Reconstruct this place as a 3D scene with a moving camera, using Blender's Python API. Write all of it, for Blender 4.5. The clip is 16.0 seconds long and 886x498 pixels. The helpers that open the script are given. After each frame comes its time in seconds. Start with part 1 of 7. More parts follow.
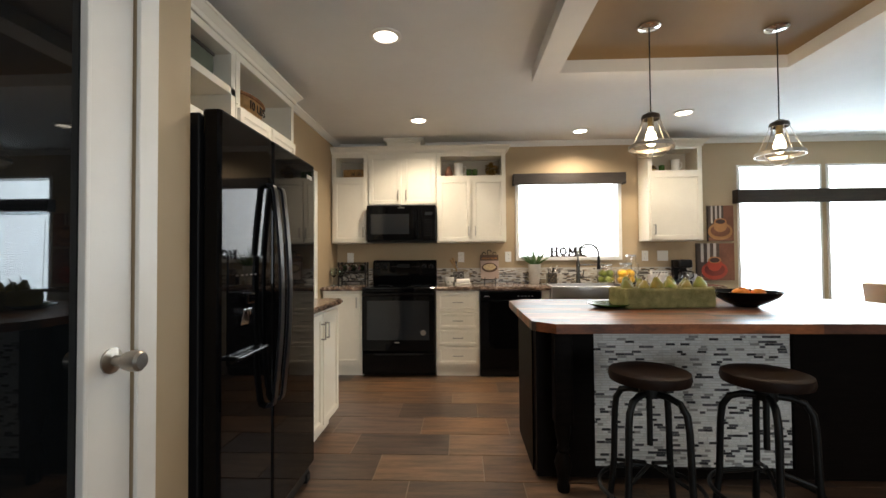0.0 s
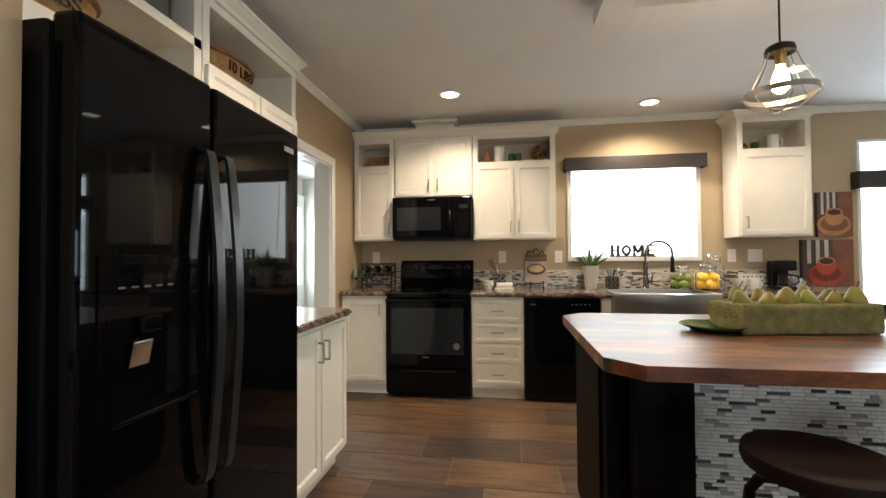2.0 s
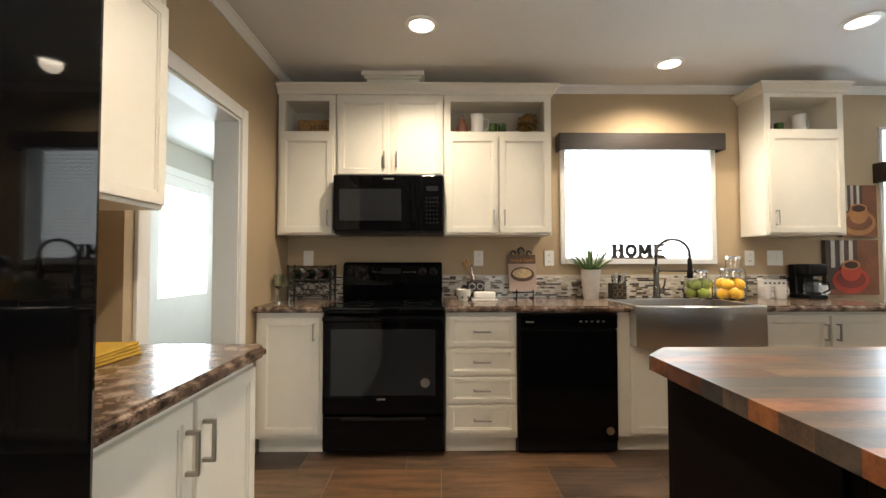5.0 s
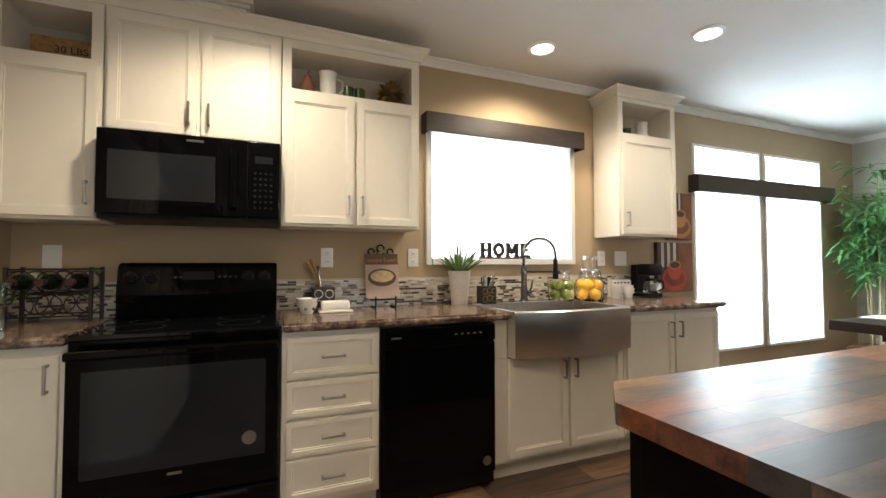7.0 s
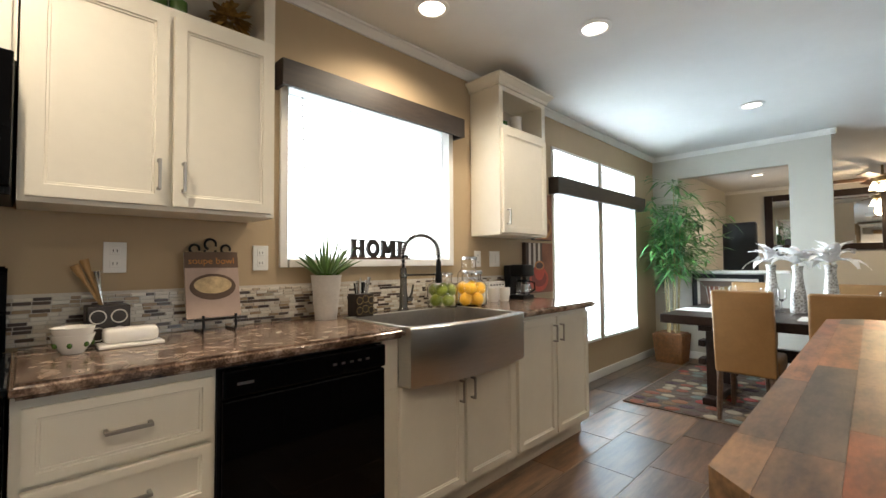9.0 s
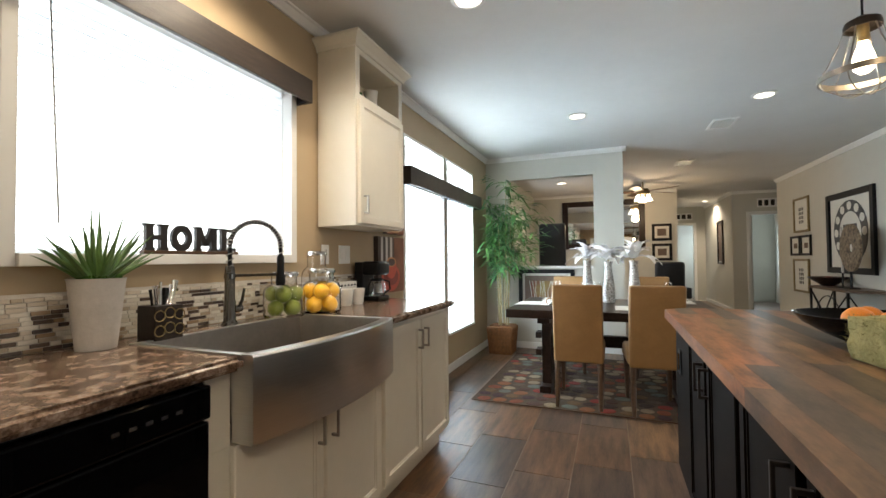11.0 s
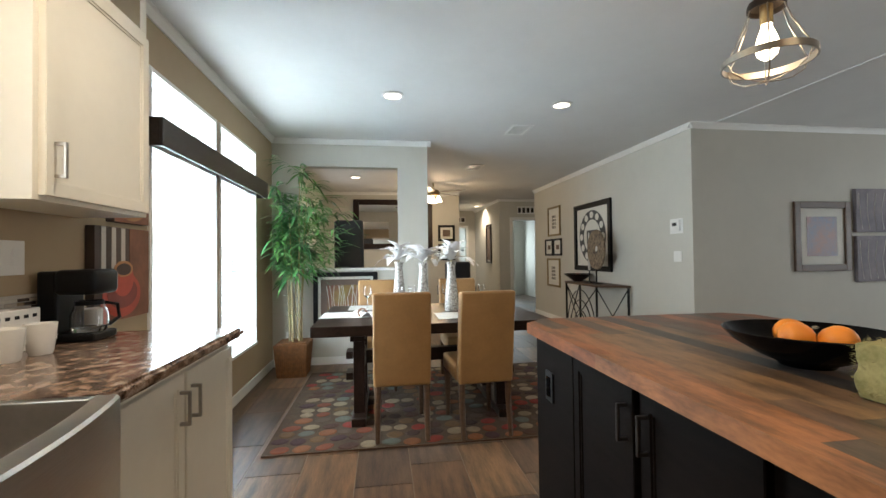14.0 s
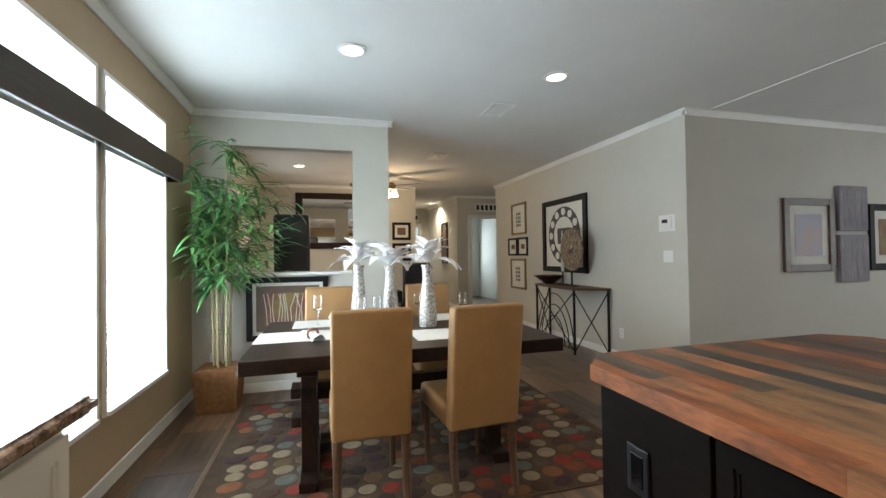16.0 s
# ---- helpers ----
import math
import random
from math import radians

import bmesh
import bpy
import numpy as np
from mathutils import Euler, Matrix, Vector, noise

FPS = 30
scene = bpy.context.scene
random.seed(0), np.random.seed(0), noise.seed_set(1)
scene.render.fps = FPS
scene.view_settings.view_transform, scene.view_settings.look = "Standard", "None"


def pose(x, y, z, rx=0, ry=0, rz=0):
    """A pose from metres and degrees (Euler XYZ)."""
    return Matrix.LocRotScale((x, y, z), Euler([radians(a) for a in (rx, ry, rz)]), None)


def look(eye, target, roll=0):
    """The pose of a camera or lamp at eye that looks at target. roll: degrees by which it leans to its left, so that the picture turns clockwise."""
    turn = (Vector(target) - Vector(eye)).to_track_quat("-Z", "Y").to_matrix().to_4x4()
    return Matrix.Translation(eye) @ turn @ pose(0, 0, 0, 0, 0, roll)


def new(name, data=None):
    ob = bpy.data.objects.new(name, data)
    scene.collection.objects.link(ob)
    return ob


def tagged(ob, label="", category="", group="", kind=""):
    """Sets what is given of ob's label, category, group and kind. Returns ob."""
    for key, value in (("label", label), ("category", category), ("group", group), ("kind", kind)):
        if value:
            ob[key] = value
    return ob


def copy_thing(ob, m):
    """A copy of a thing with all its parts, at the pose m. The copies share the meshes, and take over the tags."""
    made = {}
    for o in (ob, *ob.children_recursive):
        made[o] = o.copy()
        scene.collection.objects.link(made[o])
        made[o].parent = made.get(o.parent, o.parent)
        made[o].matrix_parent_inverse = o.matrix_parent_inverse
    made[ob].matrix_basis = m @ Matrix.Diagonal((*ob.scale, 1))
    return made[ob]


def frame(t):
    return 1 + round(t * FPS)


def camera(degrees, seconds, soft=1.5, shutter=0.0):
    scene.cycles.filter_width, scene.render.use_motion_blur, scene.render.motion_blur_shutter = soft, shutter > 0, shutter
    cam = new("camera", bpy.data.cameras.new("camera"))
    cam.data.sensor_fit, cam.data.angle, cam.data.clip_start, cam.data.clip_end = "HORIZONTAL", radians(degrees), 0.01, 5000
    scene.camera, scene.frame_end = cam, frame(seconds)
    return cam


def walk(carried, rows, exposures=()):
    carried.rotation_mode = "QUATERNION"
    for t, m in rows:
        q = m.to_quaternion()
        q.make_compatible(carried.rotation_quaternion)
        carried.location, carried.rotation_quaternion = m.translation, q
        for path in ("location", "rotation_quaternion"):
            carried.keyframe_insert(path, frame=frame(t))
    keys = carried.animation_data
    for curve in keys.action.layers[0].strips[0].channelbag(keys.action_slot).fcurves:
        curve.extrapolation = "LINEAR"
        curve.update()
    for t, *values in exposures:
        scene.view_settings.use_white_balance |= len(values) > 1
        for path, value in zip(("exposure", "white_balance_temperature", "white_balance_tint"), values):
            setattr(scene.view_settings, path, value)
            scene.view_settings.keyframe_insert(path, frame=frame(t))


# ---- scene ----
# ---- camera ----
cam = camera(92.5, 16.0)
PATH = [
    (0, (0.437, 0.789, 1.200), (0.353, 2.787, 1.243), -0.4),
    (0.5, (0.437, 0.952, 1.212), (0.319, 2.948, 1.247), -0.4),
    (1, (0.463, 1.102, 1.212), (0.272, 3.092, 1.254), -0.4),
    (1.5, (0.478, 1.269, 1.212), (0.229, 3.253, 1.250), -0.35),
    (2, (0.477, 1.453, 1.205), (0.183, 3.431, 1.247), -0.35),
    (2.5, (0.451, 1.636, 1.204), (0.13, 3.61, 1.241), -0.3),
    (3, (0.389, 1.833, 1.194), (0.071, 3.807, 1.242), -0.25),
    (5.5, (0.116, 2.605, 1.18), (0.311, 4.595, 1.244), -0.05),
    (6, (0.119, 2.763, 1.179), (0.506, 4.724, 1.241), -0.05),
    (6.5, (0.123, 2.92, 1.177), (0.695, 4.837, 1.242), -0.05),
    (7, (0.132, 3.073, 1.178), (0.883, 4.926, 1.243), -0.1),
    (7.5, (0.140, 3.231, 1.181), (1.048, 5.012, 1.243), -0.15),
    (8, (0.146, 3.39, 1.181), (1.234, 5.068, 1.25), -0.2),
    (10.5, (0.361, 4.015, 1.180), (2.129, 4.949, 1.229), -0.5),
    (11, (0.433, 4.098, 1.174), (2.292, 4.832, 1.223), -0.55),
    (11.5, (0.516, 4.170, 1.178), (2.445, 4.698, 1.219), -0.55),
    (12, (0.605, 4.228, 1.187), (2.578, 4.553, 1.222), -0.6),
    (12.5, (0.713, 4.298, 1.191), (2.708, 4.422, 1.226), -0.65),
    (13, (0.834, 4.370, 1.188), (2.833, 4.320, 1.222), -0.7),
    (13.5, (0.979, 4.420, 1.184), (2.971, 4.244, 1.220), -0.7),
    (14, (1.139, 4.460, 1.199), (3.119, 4.180, 1.232), -0.7),
    (14.5, (1.306, 4.490, 1.213), (3.27, 4.114, 1.242), -0.7),
    (15, (1.478, 4.512, 1.220), (3.427, 4.065, 1.246), -0.75),
    (15.5, (1.682, 4.532, 1.219), (3.619, 4.033, 1.242), -0.8),
    (16, (1.897, 4.546, 1.212), (3.825, 4.012, 1.24), -0.85),
]
walk(cam, [(t, look(eye, target, roll)) for t, eye, target, roll in PATH],
     exposures=[(0, 0.16), (3, 0.23), (5.5, 0.22), (8, 0.06), (11, -0.16), (13, -0.14), (16, -0.12)])

# ---- world and lights ----
world = bpy.data.worlds.new("world")
scene.world = world
world.use_nodes = True
wn = world.node_tree.nodes
sky = wn.new("ShaderNodeTexSky")
sky.sky_type, sky.sun_disc = "NISHITA", False
sky.sun_elevation, sky.sun_rotation = radians(50), radians(200)
world.node_tree.links.new(sky.outputs[0], wn["Background"].inputs[0])
wn["Background"].inputs[1].default_value = 0.12


def area(name, at, toward, w, h, power, colour=(1, 1, 1)):
    d = bpy.data.lights.new(name, "AREA")
    d.shape, d.size, d.size_y, d.energy, d.color = "RECTANGLE", w, h, power, colour
    ob = new(name, d)
    ob.matrix_world = look(at, toward)
    return ob


def spot(name, at, power, colour=(1, 0.84, 0.64), size=150):
    d = bpy.data.lights.new(name, "SPOT")
    d.energy, d.color, d.spot_size, d.spot_blend, d.shadow_soft_size = power, colour, radians(size), 0.7, 0.06
    ob = new(name, d)
    ob.matrix_world = look(at, (at[0], at[1] + 1e-4, 0))
    return ob


DAY = (0.86, 0.94, 1.0)
BLUE_DAY = (0.74, 0.90, 1.0)
area("window_daylight", (1.66, 5.775, 1.64), (1.66, 0, 1.64), 1.1, 0.86, 6, DAY)
area("window_daylight", (3.995, 5.775, 1.305), (3.995, 0, 1.305), 0.85, 1.77, 68, BLUE_DAY)
area("window_daylight", (4.965, 5.775, 1.305), (4.965, 0, 1.305), 0.85, 1.77, 68, BLUE_DAY)
area("door_daylight", (-2.80, 7.44, 1.41), (0, 7.44, 1.41), 0.9, 1.2, 42, BLUE_DAY)
# Added fill to brighten the utility room; no ceiling fitting is known there.
area("utility_fill", (-2.0, 5.4, 2.48), (-2.0, 5.41, 0), 0.5, 0.5, 34, (0.82, 0.92, 1.0))
# Added fill from the unseen south end, where no window is built.
area("window_daylight", (2.6, -2.6, 1.4), (2.6, 3, 1.3), 2.4, 1.2, 50, DAY)
area("bedroom_daylight", (13.5, 0.9, 1.4), (11, 0.95, 1.2), 0.9, 1.2, 30, BLUE_DAY)
area("bedroom_daylight", (14.3, 1.35, 1.5), (14.1, 2.5, 1.1), 0.5, 1.0, 22, BLUE_DAY)
CEIL = 2.53
# (0.6, 1.2) and (3.0, 1.5) are added fill, always outside the camera's sight.
DOWNLIGHTS = [(0.0, 3.27), (0.04, 4.82), (1.70, 5.27), (2.50, 4.76), (4.63, 4.37), (4.69, 2.88), (12.3, 1.95), (8.3, 4.9), (0.6, 1.2), (3.0, 1.5)]
for lx, ly in DOWNLIGHTS:
    spot("downlight_lamp", (lx, ly, CEIL - 0.03), 20 if ly < 1.4 else 14 if ly < 1.6 else 120 if lx > 10 else 68 if lx < 2 else 44 if lx < 3.5 else 17 if lx < 6 else 60)
PENDANTS = [(1.525, 3.24), (2.272, 3.292)]

# ---- materials ----


def mat(name, colour, rough=0.5, metal=0.0, noise_scale=0, amount=0.1, bump=0.0, bump_scale=200, spec=0.5, stretch=(1, 1, 1), second=None, coat=0.0, vary=0.0, island=0.0):
    """A surface with a base colour, broken by noise at two scales, with fine relief."""
    m = bpy.data.materials.new(name)
    m.use_nodes = True
    nt = m.node_tree
    b = nt.nodes["Principled BSDF"]
    b.inputs["Base Color"].default_value = (*colour, 1)
    b.inputs["Roughness"].default_value, b.inputs["Metallic"].default_value = rough, metal
    b.inputs["Specular IOR Level"].default_value = spec
    b.inputs["Coat Weight"].default_value = coat
    b.inputs["Coat Roughness"].default_value = 0.08
    tc = nt.nodes.new("ShaderNodeTexCoord")
    mp = nt.nodes.new("ShaderNodeMapping")
    mp.inputs["Scale"].default_value = stretch
    nt.links.new(tc.outputs["Object"], mp.inputs["Vector"])
    last = None
    if noise_scale:
        n1 = nt.nodes.new("ShaderNodeTexNoise")
        n1.inputs["Scale"].default_value, n1.inputs["Detail"].default_value = noise_scale, 6
        nt.links.new(mp.outputs[0], n1.inputs["Vector"])
        n2 = nt.nodes.new("ShaderNodeTexNoise")
        n2.inputs["Scale"].default_value, n2.inputs["Detail"].default_value = noise_scale * 7, 4
        nt.links.new(mp.outputs[0], n2.inputs["Vector"])
        ad = nt.nodes.new("ShaderNodeMath")
        ad.operation = "MULTIPLY_ADD"
        ad.inputs[1].default_value = 0.4
        nt.links.new(n2.outputs[0], ad.inputs[0])
        nt.links.new(n1.outputs[0], ad.inputs[2])
        rp = nt.nodes.new("ShaderNodeValToRGB")
        rp.color_ramp.elements[0].position, rp.color_ramp.elements[1].position = 0.5, 0.9
        other = second or tuple(c * (1 - amount) for c in colour)
        rp.color_ramp.elements[0].color, rp.color_ramp.elements[1].color = (*colour, 1), (*other, 1)
        nt.links.new(ad.outputs[0], rp.inputs[0])
        last = rp.outputs[0]
    if vary or island:
        hs = nt.nodes.new("ShaderNodeHueSaturation")
        if last:
            nt.links.new(last, hs.inputs["Color"])
        else:
            hs.inputs["Color"].default_value = (*colour, 1)
        src = nt.nodes.new("ShaderNodeObjectInfo").outputs["Random"] if vary else nt.nodes.new("ShaderNodeNewGeometry").outputs["Random Per Island"]
        mr = nt.nodes.new("ShaderNodeMapRange")
        v = vary or island
        mr.inputs["To Min"].default_value, mr.inputs["To Max"].default_value = 1 - v, 1 + v
        nt.links.new(src, mr.inputs["Value"])
        nt.links.new(mr.outputs[0], hs.inputs["Value"])
        last = hs.outputs[0]
    if last:
        nt.links.new(last, b.inputs["Base Color"])
    if bump:
        nb = nt.nodes.new("ShaderNodeTexNoise")
        nb.inputs["Scale"].default_value, nb.inputs["Detail"].default_value = bump_scale, 4
        nt.links.new(mp.outputs[0], nb.inputs["Vector"])
        bp = nt.nodes.new("ShaderNodeBump")
        bp.inputs["Strength"].default_value, bp.inputs["Distance"].default_value = bump, 0.003
        nt.links.new(nb.outputs[0], bp.inputs["Height"])
        nt.links.new(bp.outputs[0], b.inputs["Normal"])
    return m


def ramp_by_random(m, colours, island):
    """Give a material one of several colours by object, or by loose piece of a mesh."""
    nt = m.node_tree
    src = nt.nodes.new("ShaderNodeNewGeometry").outputs["Random Per Island"] if island else nt.nodes.new("ShaderNodeObjectInfo").outputs["Random"]
    rp = nt.nodes.new("ShaderNodeValToRGB")
    rp.color_ramp.interpolation = "CONSTANT"
    els = rp.color_ramp.elements
    while len(els) < len(colours):
        els.new(0.5)
    for k, c in enumerate(colours):
        els[k].position, els[k].color = k / len(colours), (*c, 1)
    nt.links.new(src, rp.inputs[0])
    b = nt.nodes["Principled BSDF"]
    old = b.inputs["Base Color"].links
    if old:
        mx = nt.nodes.new("ShaderNodeMix")
        mx.data_type, mx.blend_type = "RGBA", "MULTIPLY"
        mx.inputs[0].default_value = 1
        nt.links.new(rp.outputs[0], mx.inputs[6])
        nt.links.new(old[0].from_socket, mx.inputs[7])
        nt.links.new(mx.outputs[2], b.inputs["Base Color"])
    else:
        nt.links.new(rp.outputs[0], b.inputs["Base Color"])
    return m


def glow(name, colour, strength):
    m = bpy.data.materials.new(name)
    m.use_nodes = True
    b = m.node_tree.nodes["Principled BSDF"]
    b.inputs["Base Color"].default_value = (*colour, 1)
    b.inputs["Emission Color"].default_value = (*colour, 1)
    b.inputs["Emission Strength"].default_value = strength
    return m


def glass(name, colour=(1, 1, 1), rough=0.0, ior=1.45):
    m = bpy.data.materials.new(name)
    m.use_nodes = True
    b = m.node_tree.nodes["Principled BSDF"]
    b.inputs["Base Color"].default_value = (*colour, 1)
    b.inputs["Transmission Weight"].default_value = 1
    b.inputs["Roughness"].default_value, b.inputs["IOR"].default_value = rough, ior
    return m


WALL_TAN = mat("tan_wall_paint", (0.45, 0.345, 0.22), 0.75, noise_scale=1.5, amount=0.06, bump=0.12, bump_scale=260)
WALL_GREY = mat("greige_wall_paint", (0.56, 0.54, 0.48), 0.75, noise_scale=1.5, amount=0.06, bump=0.12, bump_scale=260)
CEILING = mat("ceiling_paint", (0.72, 0.71, 0.69), 0.85, noise_scale=2, amount=0.05, bump=0.25, bump_scale=160)
TAN_CEILING = mat("tan_ceiling_paint", (0.27, 0.18, 0.09), 0.8, noise_scale=2, amount=0.08, bump=0.2, bump_scale=160)
WHITE = mat("white_trim_paint", (0.80, 0.79, 0.76), 0.4, noise_scale=3, amount=0.05, bump=0.05)
CREAM = mat("cream_cabinet_paint", (0.80, 0.755, 0.655), 0.42, noise_scale=4, amount=0.05, bump=0.06, bump_scale=120)
# Cream darkened for niche backs: the recess's shadow is in the colour.
CREAM_SHADED = mat("cream_niche_shade", (0.50, 0.44, 0.35), 0.6, noise_scale=4, amount=0.08)
BLACK = mat("black_enamel", (0.003, 0.003, 0.0035), 0.03, noise_scale=6, amount=0.2, spec=0.15)
BLACK_MATT = mat("black_plastic", (0.008, 0.008, 0.009), 0.42, spec=0.2, noise_scale=20, amount=0.2, bump=0.05)
BLACK_GLASS = mat("black_glass", (0.004, 0.005, 0.006), 0.02, spec=0.35)
GREY_GLASS = mat("smoked_oven_glass", (0.016, 0.018, 0.021), 0.04, spec=0.35)
ESPRESSO = mat("espresso_wood", (0.0075, 0.005, 0.004), 0.5, spec=0.05, noise_scale=8, amount=0.45, bump=0.12, bump_scale=90, stretch=(1, 1, 6))
STEEL = mat("brushed_steel", (0.68, 0.67, 0.65), 0.28, 1.0, noise_scale=12, amount=0.10, bump=0.05, bump_scale=200, stretch=(1, 1, 30))
grain = STEEL.node_tree.nodes.new("ShaderNodeTangent")
grain.direction_type, grain.axis = "RADIAL", "Z"
STEEL.node_tree.links.new(grain.outputs[0], STEEL.node_tree.nodes["Principled BSDF"].inputs["Tangent"])
STEEL.node_tree.nodes["Principled BSDF"].inputs["Anisotropic"].default_value = 0.7
STEEL.node_tree.nodes["Principled BSDF"].inputs["Anisotropic Rotation"].default_value = 0.25
# Darker, rougher than the apron: the basin's inner shade is put into its colour.
STEEL_IN = mat("shaded_basin_steel", (0.50, 0.47, 0.44), 0.34, 1.0, noise_scale=9, amount=0.2, bump=0.05)
NICKEL = mat("satin_nickel", (0.42, 0.39, 0.35), 0.3, 1.0, noise_scale=30, amount=0.1)
BLACK_CHROME = mat("black_chrome", (0.20, 0.19, 0.18), 0.16, 1.0, noise_scale=20, amount=0.15)
HANDLE_BLACK = mat("satin_black_handle", (0.012, 0.013, 0.016), 0.28, spec=0.3, noise_scale=20, amount=0.2)
CHROME = mat("chrome", (0.75, 0.75, 0.75), 0.12, 1.0)
DARK_METAL = mat("dark_bronze_metal", (0.06, 0.05, 0.045), 0.4, 0.8, noise_scale=25, amount=0.3, bump=0.1)
BLACK_IRON = mat("black_iron", (0.012, 0.012, 0.012), 0.45, 0.6, noise_scale=25, amount=0.3, bump=0.15)
LAMINATE = mat("stone_look_laminate", (0.20, 0.13, 0.09), 0.16, noise_scale=22, second=(0.50, 0.44, 0.37), bump=0.03)
e = LAMINATE.node_tree.nodes
for n in e:
    if n.type == "VALTORGB":
        r = n.color_ramp
        r.elements[0].position, r.elements[0].color = 0.48, (0.022, 0.014, 0.011, 1)
        r.elements[1].position, r.elements[1].color = 0.97, (0.46, 0.39, 0.33, 1)
        k = r.elements.new(0.64)
        k.color = (0.10, 0.062, 0.042, 1)
        k = r.elements.new(0.76)
        k.color = (0.24, 0.165, 0.12, 1)
BLOCK = mat("butcher_block_wood", (0.88, 0.82, 0.76), 0.36, noise_scale=4, second=(0.26, 0.27, 0.30), spec=0.3, bump=0.06, bump_scale=60, stretch=(1.5, 5, 5))
ramp_by_random(BLOCK, [(0.36, 0.13, 0.05), (0.20, 0.125, 0.078), (0.42, 0.19, 0.085), (0.27, 0.095, 0.042), (0.13, 0.10, 0.078), (0.38, 0.15, 0.06), (0.30, 0.18, 0.095), (0.17, 0.07, 0.042), (0.40, 0.23, 0.13)], False)
DARK_BLOCK = mat("dark_walnut_stave", (0.052, 0.046, 0.042), 0.36, noise_scale=5, amount=0.5, spec=0.35, bump=0.05, bump_scale=60, stretch=(0.6, 7, 7))
VALANCE = mat("rustic_stained_wood", (0.034, 0.023, 0.017), 0.5, noise_scale=5, second=(0.015, 0.011, 0.009), bump=0.5, bump_scale=30, stretch=(1.2, 9, 12))
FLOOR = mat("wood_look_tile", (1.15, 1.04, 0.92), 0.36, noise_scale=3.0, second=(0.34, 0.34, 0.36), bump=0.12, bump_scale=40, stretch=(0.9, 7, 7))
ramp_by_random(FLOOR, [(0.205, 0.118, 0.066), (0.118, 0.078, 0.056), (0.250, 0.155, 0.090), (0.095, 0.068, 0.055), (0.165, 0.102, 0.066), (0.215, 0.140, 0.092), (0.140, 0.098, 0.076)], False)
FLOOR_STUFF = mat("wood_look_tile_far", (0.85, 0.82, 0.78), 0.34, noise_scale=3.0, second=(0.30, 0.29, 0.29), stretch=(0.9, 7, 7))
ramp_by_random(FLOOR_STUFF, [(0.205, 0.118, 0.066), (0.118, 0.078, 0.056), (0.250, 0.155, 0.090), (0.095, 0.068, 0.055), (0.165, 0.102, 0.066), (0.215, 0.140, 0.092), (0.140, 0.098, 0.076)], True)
for m in (FLOOR,):
    nt = m.node_tree
    oi = nt.nodes.new("ShaderNodeObjectInfo")
    mpn = [n for n in nt.nodes if n.type == "MAPPING"][0]
    nt.links.new(oi.outputs["Location"], mpn.inputs["Location"])
GROUT = mat("floor_grout", (0.30, 0.24, 0.18), 0.8, noise_scale=20, amount=0.2)
MOSAIC = [(0.62, 0.56, 0.47), (0.70, 0.66, 0.58), (0.10, 0.075, 0.06), (0.66, 0.62, 0.54), (0.34, 0.25, 0.16), (0.58, 0.51, 0.42), (0.74, 0.71, 0.64), (0.07, 0.055, 0.05), (0.64, 0.60, 0.53), (0.45, 0.38, 0.29)]
MOSAIC_PALE = [(0.76, 0.76, 0.74), (0.82, 0.82, 0.80), (0.05, 0.05, 0.055), (0.80, 0.79, 0.77), (0.84, 0.84, 0.82), (0.70, 0.70, 0.68), (0.78, 0.78, 0.77), (0.12, 0.12, 0.13), (0.82, 0.81, 0.79), (0.74, 0.73, 0.70), (0.80, 0.80, 0.78), (0.84, 0.83, 0.80), (0.36, 0.35, 0.34)]
TILE = ramp_by_random(mat("mosaic_tile", (0.9, 0.9, 0.9), 0.18, spec=0.6), MOSAIC, False)
TILE_STUFF = ramp_by_random(mat("mosaic_tile_joined", (0.9, 0.9, 0.9), 0.18, spec=0.6), MOSAIC, True)
TILE_PALE = ramp_by_random(mat("pale_mosaic_tile", (0.9, 0.9, 0.9), 0.18, spec=0.6), MOSAIC_PALE, True)
TILE_GROUT = mat("tile_grout", (0.60, 0.56, 0.50), 0.8, noise_scale=40, amount=0.15)
TAN_LEATHER = mat("tan_leather", (0.35, 0.195, 0.078), 0.42, noise_scale=7, amount=0.16, bump=0.15, bump_scale=300)
DARK_WOOD = mat("dark_stained_wood", (0.026, 0.013, 0.009), 0.38, spec=0.25, noise_scale=8, amount=0.5, bump=0.1, bump_scale=80, stretch=(1, 5, 5))
BROWN_WOOD = mat("brown_wood", (0.10, 0.05, 0.024), 0.42, noise_scale=8, amount=0.4, bump=0.1, bump_scale=80, stretch=(1, 1, 5))
BASKET = mat("woven_basket", (0.26, 0.105, 0.032), 0.65, noise_scale=30, amount=0.5, bump=0.5, bump_scale=120)
CERAMIC = mat("white_ceramic", (0.78, 0.76, 0.72), 0.2, noise_scale=8, amount=0.06)
STONEWARE = mat("pale_stoneware", (0.60, 0.57, 0.53), 0.7, noise_scale=12, amount=0.18, bump=0.3, bump_scale=150)
GREEN = mat("green_glaze", (0.05, 0.11, 0.02), 0.2, noise_scale=12, amount=0.4)
LEAF = mat("bamboo_leaf", (0.040, 0.19, 0.075), 0.36, noise_scale=8, second=(0.13, 0.27, 0.06), island=0.6)
ALOE = mat("aloe_leaf", (0.12, 0.21, 0.05), 0.4, noise_scale=9, second=(0.06, 0.13, 0.035), island=0.3)
CANE = mat("bamboo_cane", (0.42, 0.33, 0.16), 0.5, noise_scale=10, amount=0.35)
